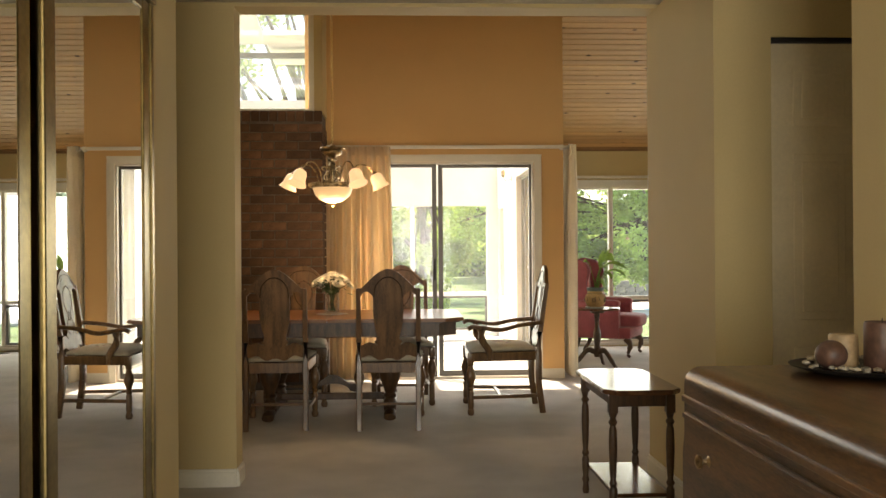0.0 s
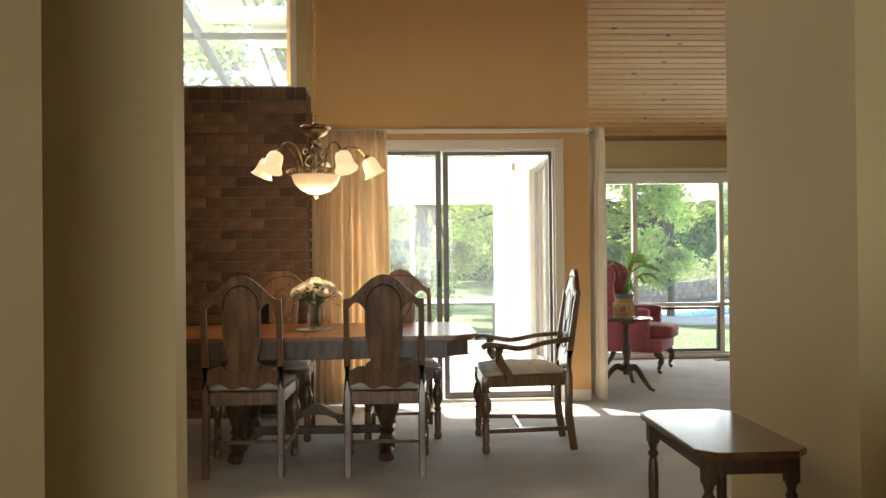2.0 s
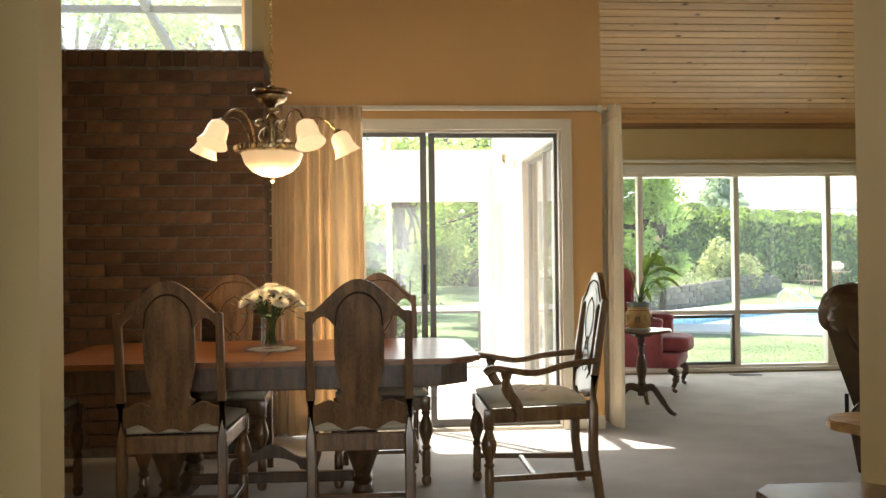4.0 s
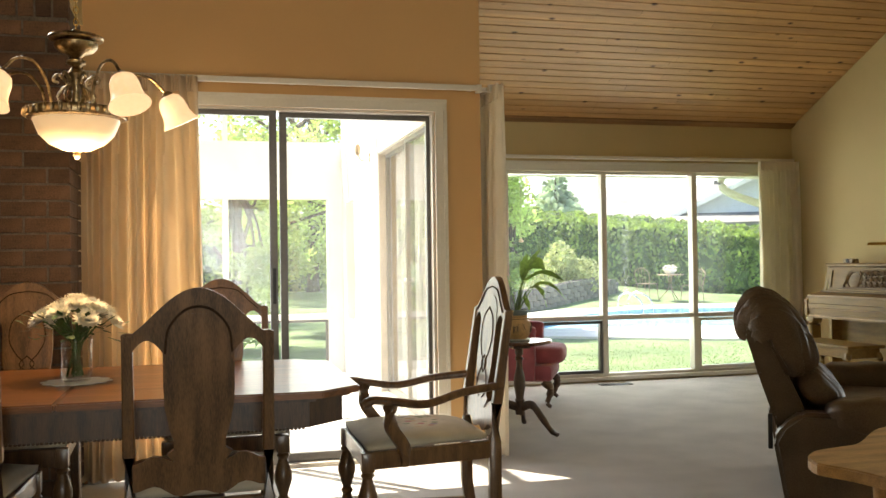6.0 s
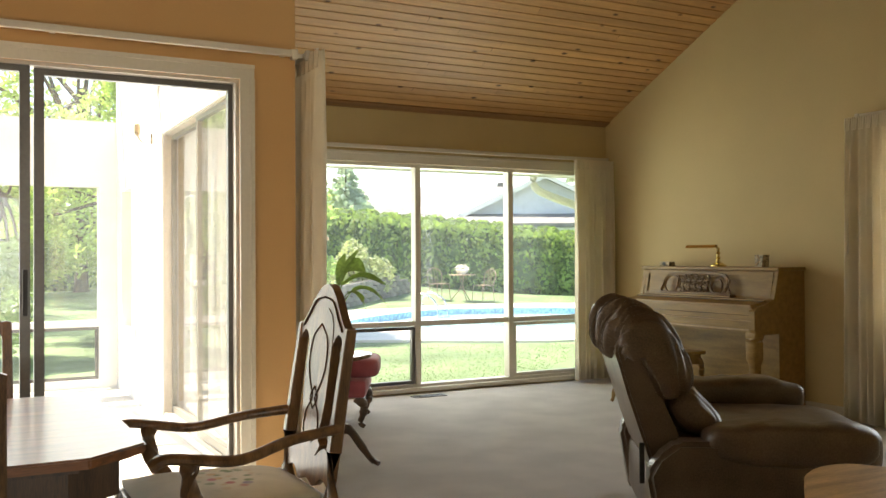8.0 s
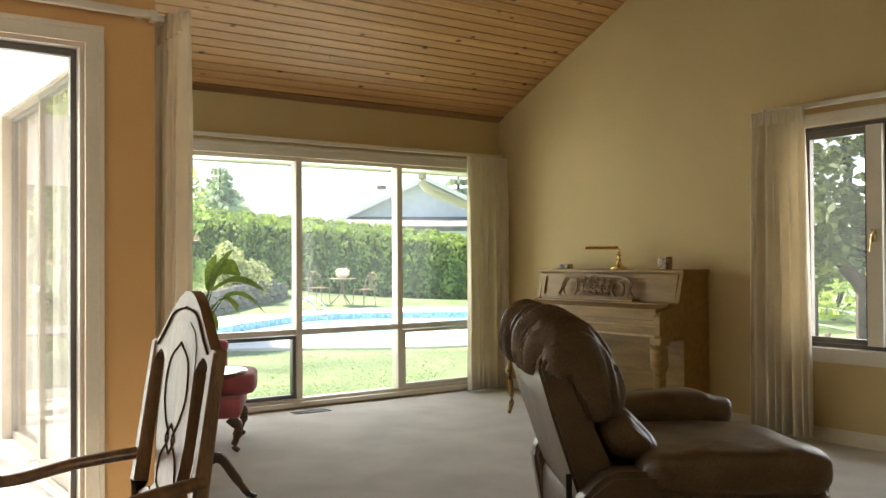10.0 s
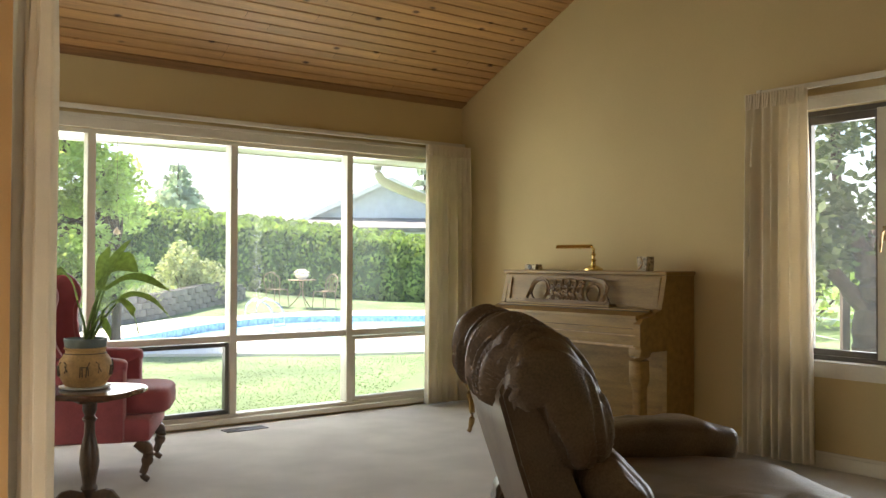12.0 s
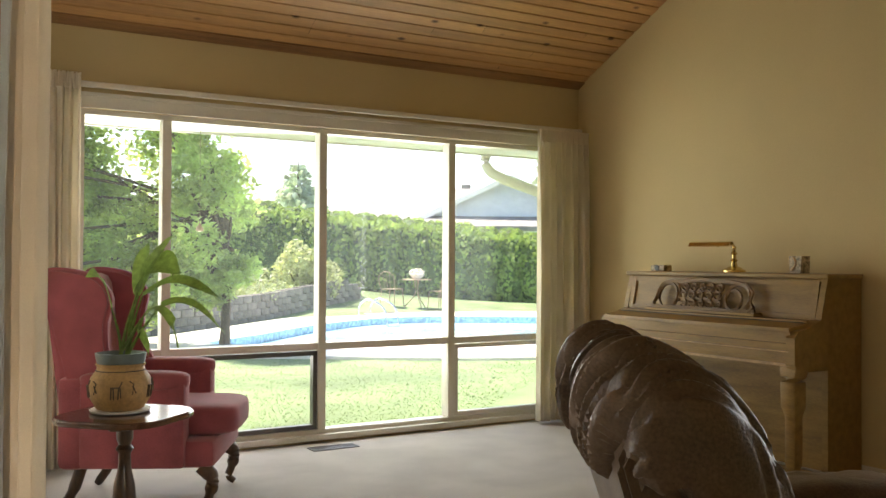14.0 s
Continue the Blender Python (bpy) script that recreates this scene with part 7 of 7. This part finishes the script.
for i in range(-13, 30):
    p = HL[0] + hd * (i * 0.72)
    f = min(1, max(0, i / 15))
    h = 2.75 - 0.75 * f + rnd.uniform(-0.1, 0.1) - hump(p.x, p.y) * 0.4
    root = thing("hedge_cedar", pose(p.x, p.y, hump(p.x, p.y) - 0.03), "tall clipped green cedar in a dense hedge", "hedge", "hedge of cedars")
    bm = bmesh.new()
    rows = []
    for k in range(9):
        u = k / 8
        rr = (0.62, 0.72, 0.74, 0.73, 0.72, 0.70, 0.66, 0.58, 0.35)[k]
        rows.append([bm.verts.new((rr * (1 + 0.16 * noise.noise(Vector((j, k, i)) * 0.8)) * math.cos(2 * math.pi * j / 14), rr * math.sin(2 * math.pi * j / 14), h * u)) for j in range(14)])
    for a, b in zip(rows, rows[1:]):
        for j in range(14):
            bm.faces.new((a[j], a[(j + 1) % 14], b[(j + 1) % 14], b[j]))
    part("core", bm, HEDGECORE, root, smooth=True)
    bm = bmesh.new()
    for k in range(1000):
        v, u = rnd.uniform(math.pi * 0.95, math.pi * 2.05), rnd.random()
        u = u if rnd.random() < 0.8 else rnd.uniform(0.85, 1.02)
        rr = 0.76 * (1 - 0.06 * u) if u < 0.85 else 0.66 * (1.08 - u) / 0.23 + 0.05
        rr *= 1 + 0.22 * noise.noise(Vector((math.cos(v) * 2.4 + i * 3.3, u * 6, 1.0)))
        c = Vector((rr * math.cos(v), rr * math.sin(v), h * u))
        t = Vector((rnd.gauss(0, 0.5), rnd.gauss(0, 0.5), rnd.uniform(0.3, 1.0))).normalized() * 0.14
        w = t.cross(Vector((math.cos(v), math.sin(v), rnd.gauss(0, 0.5)))).normalized() * 0.05
        bm.faces.new([bm.verts.new(q) for q in (c - t * 0.5, c + w, c + t * 0.6, c - w)])
    part("sprays", bm, HEDGE, root)


def conifer(x, y, h, r, seed, n=16):
    rnd = random.Random(seed)
    root = thing("spruce_tree", pose(x, y, hump(x, y)), "blue-green spruce rising behind the hedge", "tree")
    part("trunk", lathe(bmesh.new(), [(0.14, 0), (0.1, h * 0.5), (0.02, h)], 8), BARK, root)
    bm = bmesh.new()
    for k in range(n):
        u = k / n
        z = h * (0.12 + 0.88 * u)
        rr = r * (1 - u) ** 0.9 + 0.06
        m = max(5, int(13 * (1 - u)) + 4)
        for j in range(m):
            a = 2 * math.pi * (j + rnd.random() * 0.8) / m
            ln = rr * rnd.uniform(0.75, 1.15)
            d = Vector((math.cos(a), math.sin(a), rnd.uniform(-0.3, 0.02)))
            for q in range(14):
                c = Vector((0, 0, z + rnd.uniform(-0.12, 0.12))) + d * ln * (0.15 + 0.85 * q / 13)
                for sgn_ in (-1, 1):
                    t = (d + Vector((-math.sin(a), math.cos(a), 0)) * sgn_ * 0.9).normalized() * 0.27 * (0.6 + rr / r)
                    w = Vector((0, 0, 0.07 * (0.6 + rr / r)))
                    bm.faces.new([bm.verts.new(p) for p in (c, c + t * 0.5 + w, c + t, c + t * 0.5 - w)])
    part("boughs", bm, SPRUCE, root)
conifer(14.2, 38.7, 4.9, 2.1, 51)
conifer(30.0, 44.0, 7.6, 1.2, 52, 12)

# patio set on the far lawn
ps = thing("patio_table", pose(12.3, 25.6, hump(12.3, 25.6)), "small round wrought-iron patio table on the lawn", "table")
part("tabletop", lathe(bmesh.new(), [(0.36, 0.70), (0.37, 0.71), (0.36, 0.725), (0.02, 0.725)], 24), IRON, ps)
for i in range(3):
    a = 2 * math.pi * i / 3 + 0.4
    part("leg", sweep(bmesh.new(), spline([(0.06 * math.cos(a), 0.06 * math.sin(a), 0.70), (0.05 * math.cos(a), 0.05 * math.sin(a), 0.35), (0.34 * math.cos(a), 0.34 * math.sin(a), 0.0)], 4), 0.014, 6), IRON, ps, smooth=True)
bw = thing("flower_bowl", pose(12.3, 25.6, hump(12.3, 25.6) + 0.7255), "white flower bowl on the patio table", "planter")
part("bowl", lathe(bmesh.new(), [(0.08, 0.0), (0.16, 0.07), (0.19, 0.13), (0.15, 0.12)], 16), WHITE, bw, smooth=True)
part("blooms", leaf_cloud(bmesh.new(), [(0, 0, 0.17, 0.2, 0.2, 0.1)], 160, 0.05, random.Random(4)), PETAL, bw)
for x, y, rz in ((11.75, 25.9, -60), (12.85, 25.4, 100)):
    pc = thing("patio_chair", pose(x, y, hump(x, y), 0, 0, rz), "wrought-iron patio chair with a hooped back", "chair", "patio chairs")
    part("seat", boxes((-0.2, 0.2, -0.2, 0.2, 0.43, 0.45), bevel=0.006), IRON, pc)
    for sx in (-0.19, 0.19):
        for sy in (-0.19, 0.19):
            part("leg", sweep(bmesh.new(), [(sx, sy, 0.43), (sx * 1.15, sy * 1.15, 0.0)], 0.012, 6), IRON, pc)
    part("backrest", sweep(bmesh.new(), spline([(-0.2, -0.2, 0.44), (-0.22, -0.27, 0.75), (0, -0.3, 0.88), (0.22, -0.27, 0.75), (0.2, -0.2, 0.44)], 5), 0.013, 6), IRON, pc, smooth=True)
    for o in (-0.08, 0, 0.08):
        part("back_bar", sweep(bmesh.new(), [(o, -0.2, 0.44), (o * 1.2, -0.285, 0.84)], 0.008, 5), IRON, pc)
FEED = (2.953, 11.5, 1.33)
bf = thing("bird_feeder", pose(FEED[0], FEED[1], FEED[2]), "small rust-coloured bird feeder hung outside the window", "bird feeder")
part("body", lathe(bmesh.new(), [(0.008, 0.0), (0.026, 0.005), (0.024, 0.022), (0.009, 0.042), (0.003, 0.055)], 12), WAXC, bf, smooth=True)
part("hanger", sweep(bmesh.new(), [(0, 0, 0.05), (0, 0, EAVE - 0.42 - FEED[2])], 0.0015, 4), IRON, bf)

# neighbour's houses behind the hedge
R_ = Vector((0.863, -0.505, 0))
F_ = Vector((0.505, 0.863, 0))
def house(name, label, px, depth, half, ze, za, length):
    """A gabled house seen end on, at a sideways angle from the garden window."""
    c = Vector((1.33, 5.57, 0)) + F_ * depth + R_ * px
    root = thing(name, Matrix.Translation(c) @ Matrix.Rotation(math.atan2(R_.y, R_.x), 4, "Z"), label, "house")
    bm = bmesh.new()
    prism(bm, [(-half, 0), (half, 0), (half, ze), (0, za), (-half, ze)], 0, length, "xz")
    part("wall", bm, SIDING, root)
    n = int((za - 0.5) / 0.2)
    bm = bmesh.new()
    for i in range(n):
        z = 0.3 + i * 0.2
        w = half if z < ze else half * (za - z) / (za - ze)
        if w > 0.1:
            box(bm, -w, w, -0.025, -0.002, z, z + 0.17)
    part("siding_boards", bm, SIDING, root)
    for s in (-1, 1):
        bm = bmesh.new()
        t = 0.2
        prism(bm, [(0, za), (s * (half + 0.6), ze - (za - ze) * 0.6 / half), (s * (half + 0.6), ze - (za - ze) * 0.6 / half + t), (0, za + t)], -0.5, length + 0.4, "xz")
        part("roof", bm, ROOF, root, "sun-bleached shake roof")
        bm = bmesh.new()
        prism(bm, [(0, za - 0.03), (s * (half + 0.62), ze - (za - ze) * 0.6 / half - 0.03), (s * (half + 0.62), ze - (za - ze) * 0.6 / half + t + 0.02), (0, za + t + 0.02)], -0.56, -0.505, "xz")
        part("fascia", bm, WHITE, root)
    part("lower_roof", prism(bmesh.new(), [(-2.2, ze - 0.75), (-2.2, ze - 0.55), (-0.03, ze + 0.02), (-0.03, ze - 0.75)], -half - 3.6, half + 1.5, "yz"), ROOF, root, "low sun-bleached lean-to roof")
    part("lower_wall", boxes((-half - 3.4, half + 1.3, -2.0, -0.03, 0, ze - 0.76)), SIDING, root)
    return root
house("neighbour_house", "pale grey sided house with a white gable behind the hedge", 3.3, 45, 3.9, 3.4, 5.25, 9)
nh = thing("neighbour_house", Matrix.Translation(Vector((1.33, 5.57, 0)) + F_ * 58) @ Matrix.Rotation(math.atan2(R_.y, R_.x), 4, "Z"), "long low house with a sun-bleached hipped roof", "house")
part("wall", boxes((-9.5, 7.0, -3.6, 6.0, 0, 3.9)), SIDING, nh)
hip = bmesh.new()
lo = [hip.verts.new(p) for p in ((-10.2, -4.4, 3.85), (7.6, -4.4, 3.85), (7.6, 6.8, 3.85), (-10.2, 6.8, 3.85))]
hi = [hip.verts.new(p) for p in ((-7.4, 1.2, 5.95), (4.8, 1.2, 5.95))]
for q in ((lo[0], lo[1], hi[1], hi[0]), (lo[1], lo[2], hi[1]), (lo[2], lo[3], hi[0], hi[1]), (lo[3], lo[0], hi[0]), (lo[3], lo[2], lo[1], lo[0])):
    hip.faces.new(q)
part("roof", hip, ROOF, nh, "sun-bleached shake roof")
part("chimney", boxes((1.2, 1.8, 1.6, 2.2, 5.6, 6.25)), STONE, nh)

# eaves over the garden window, gutter and downspout
structure("soffit", boxes((WEST_X + 0.001, EAST_X + 0.6, WIN_Y + 0.141, WIN_Y + 0.9, EAVE - 0.42, EAVE - 0.40)), WHITE, "cream boarded soffit under the eaves", "soffit")
structure("fascia", boxes((WEST_X + 0.001, EAST_X + 0.6, WIN_Y + 0.9, WIN_Y + 0.93, EAVE - 0.43, EAVE - 0.2)), WHITE, "cream painted fascia board", "fascia")
gt = thing("gutter", pose(0, 0, 0), "cream metal gutter with a curved downspout under the eaves", "gutter")
part("trough", boxes((WEST_X + 0.001, EAST_X + 0.6, WIN_Y + 0.931, WIN_Y + 1.03, EAVE - 0.38, EAVE - 0.27), bevel=0.02), WHITE, gt)
part("downspout", sweep(bmesh.new(), spline([(5.43, WIN_Y + 0.97, EAVE - 0.37), (5.43, WIN_Y + 0.96, EAVE - 0.52), (5.52, WIN_Y + 0.85, EAVE - 0.62), (5.75, WIN_Y + 0.5, EAVE - 0.78), (5.86, WIN_Y + 0.25, EAVE - 0.9), (5.88, WIN_Y + 0.22, 0.0)], 5), 0.042, 10), WHITE, gt, smooth=True)

# side yard seen by the side window
wp = thing("woodpile", pose(10.6, 10.9, -0.13), "heap of cut branches and firewood in the yard", "woodpile")
rnd = random.Random(61)
for i in range(42):
    a, x, y, z = rnd.uniform(0, 3.14), rnd.gauss(0, 0.5), rnd.gauss(0, 0.7), 0
    z = max(0.03, 0.42 - 0.4 * (abs(x) + abs(y) * 0.7)) * rnd.random() + 0.03
    ln = rnd.uniform(0.2, 0.5)
    d = Vector((math.cos(a), math.sin(a), rnd.uniform(-0.15, 0.15))) * ln
    c = Vector((x, y, z))
    part("log", sweep(bmesh.new(), [c - d, c + d], [rnd.uniform(0.02, 0.05)] * 2, 7), BARK if i % 3 else TANWOOD, wp)
fc = thing("wire_fence", pose(13.0, 13.2, -0.13, 0, 0, 50), "wire garden fence on wooden posts", "fence")
for i in range(6):
    part("post", boxes((-4 + i * 1.6 - 0.04, -4 + i * 1.6 + 0.04, -0.04, 0.04, 0, 1.2)), BARK, fc)
for k in range(5):
    part("wire", boxes((-4, 4, -0.004, 0.004, 0.2 + 0.22 * k, 0.208 + 0.22 * k)), CHROME, fc)
shrub("shrub", "green vegetable bed behind the wire fence", 14.0, 14.2, 1.6, 1.3, 2600, LEAF, 62, 0.12)
shrub("shrub", "tall green bushes at the end of the side yard", 18.0, 15.0, 3.4, 2.1, 3600, LEAF, 63, 0.22)
shrub("shrub", "tall green bushes at the end of the side yard", 19.0, 10.5, 3.4, 2.1, 3600, LEAF, 64, 0.22)

# ---- bricks of the chimney breast ----
bk = tagged(new("wall_brick"), "dark red brick chimney breast with a soldier course on top", "wall", "", "structure")
part("core", boxes((-5.0, BX - 0.012, BY + 0.012, DOOR_Y + 0.13, 0, BZ - 0.004)), MORTAR, bk)
BW, BH, J = 0.200, 0.0675, 0.0105
brick_full = mesh_of("brick", boxes((0, BW, 0, 0.05, 0, BH), bevel=0.0025), BRICK)
brick_half = mesh_of("brick", boxes((0, BW / 2 - J / 2, 0, 0.05, 0, BH), bevel=0.0025), BRICK)
soldier = mesh_of("brick", boxes((0, BH, 0, 0.06, 0, 0.092), bevel=0.003), BRICK)
courses = int((BZ - 0.105) / (BH + J))
far_bm = bmesh.new()
rnd = random.Random(71)
for c in range(courses):
    z = BZ - 0.105 - (c + 1) * (BH + J)
    x = BX - BW if c % 2 == 0 else BX - (BW / 2 - J / 2)
    first = True
    while x > -3.1:
        me = brick_half if (first and c % 2) else brick_full
        if z > 0.75 and x > -2.15:
            ob = new("brick", me)
            ob.parent = bk
            ob.matrix_local = pose(x, BY + rnd.uniform(-0.002, 0.003), z)
        else:
            w = BW / 2 - J / 2 if me is brick_half else BW
            box(far_bm, x, x + w, BY + rnd.uniform(-0.002, 0.003), BY + 0.05, z, z + BH)
        first = False
        x -= BW + J
x = BX - BH
while x > -3.1:
    ob = new("brick", soldier)
    ob.parent = bk
    ob.matrix_local = pose(x, BY + rnd.uniform(-0.004, 0.001), BZ - 0.092)
    x -= BH + J
tagged(part("brick_field", far_bm, BRICK, bk, "dark red bricks further along the breast"), kind="stuff")
z = 0.0
side_bm = bmesh.new()
for c in range(courses):
    z = BZ - 0.105 - (c + 1) * (BH + J)
    y = BY + 0.055
    while y < DOOR_Y - 0.02:
        y2 = min(y + BW, DOOR_Y - 0.002)
        box(side_bm, BX - 0.0119, BX - 0.0005, y, y2, z, z + BH)
        y = y2 + J
tagged(part("brick_return", side_bm, BRICK, bk, "bricks of the side return"), kind="stuff")
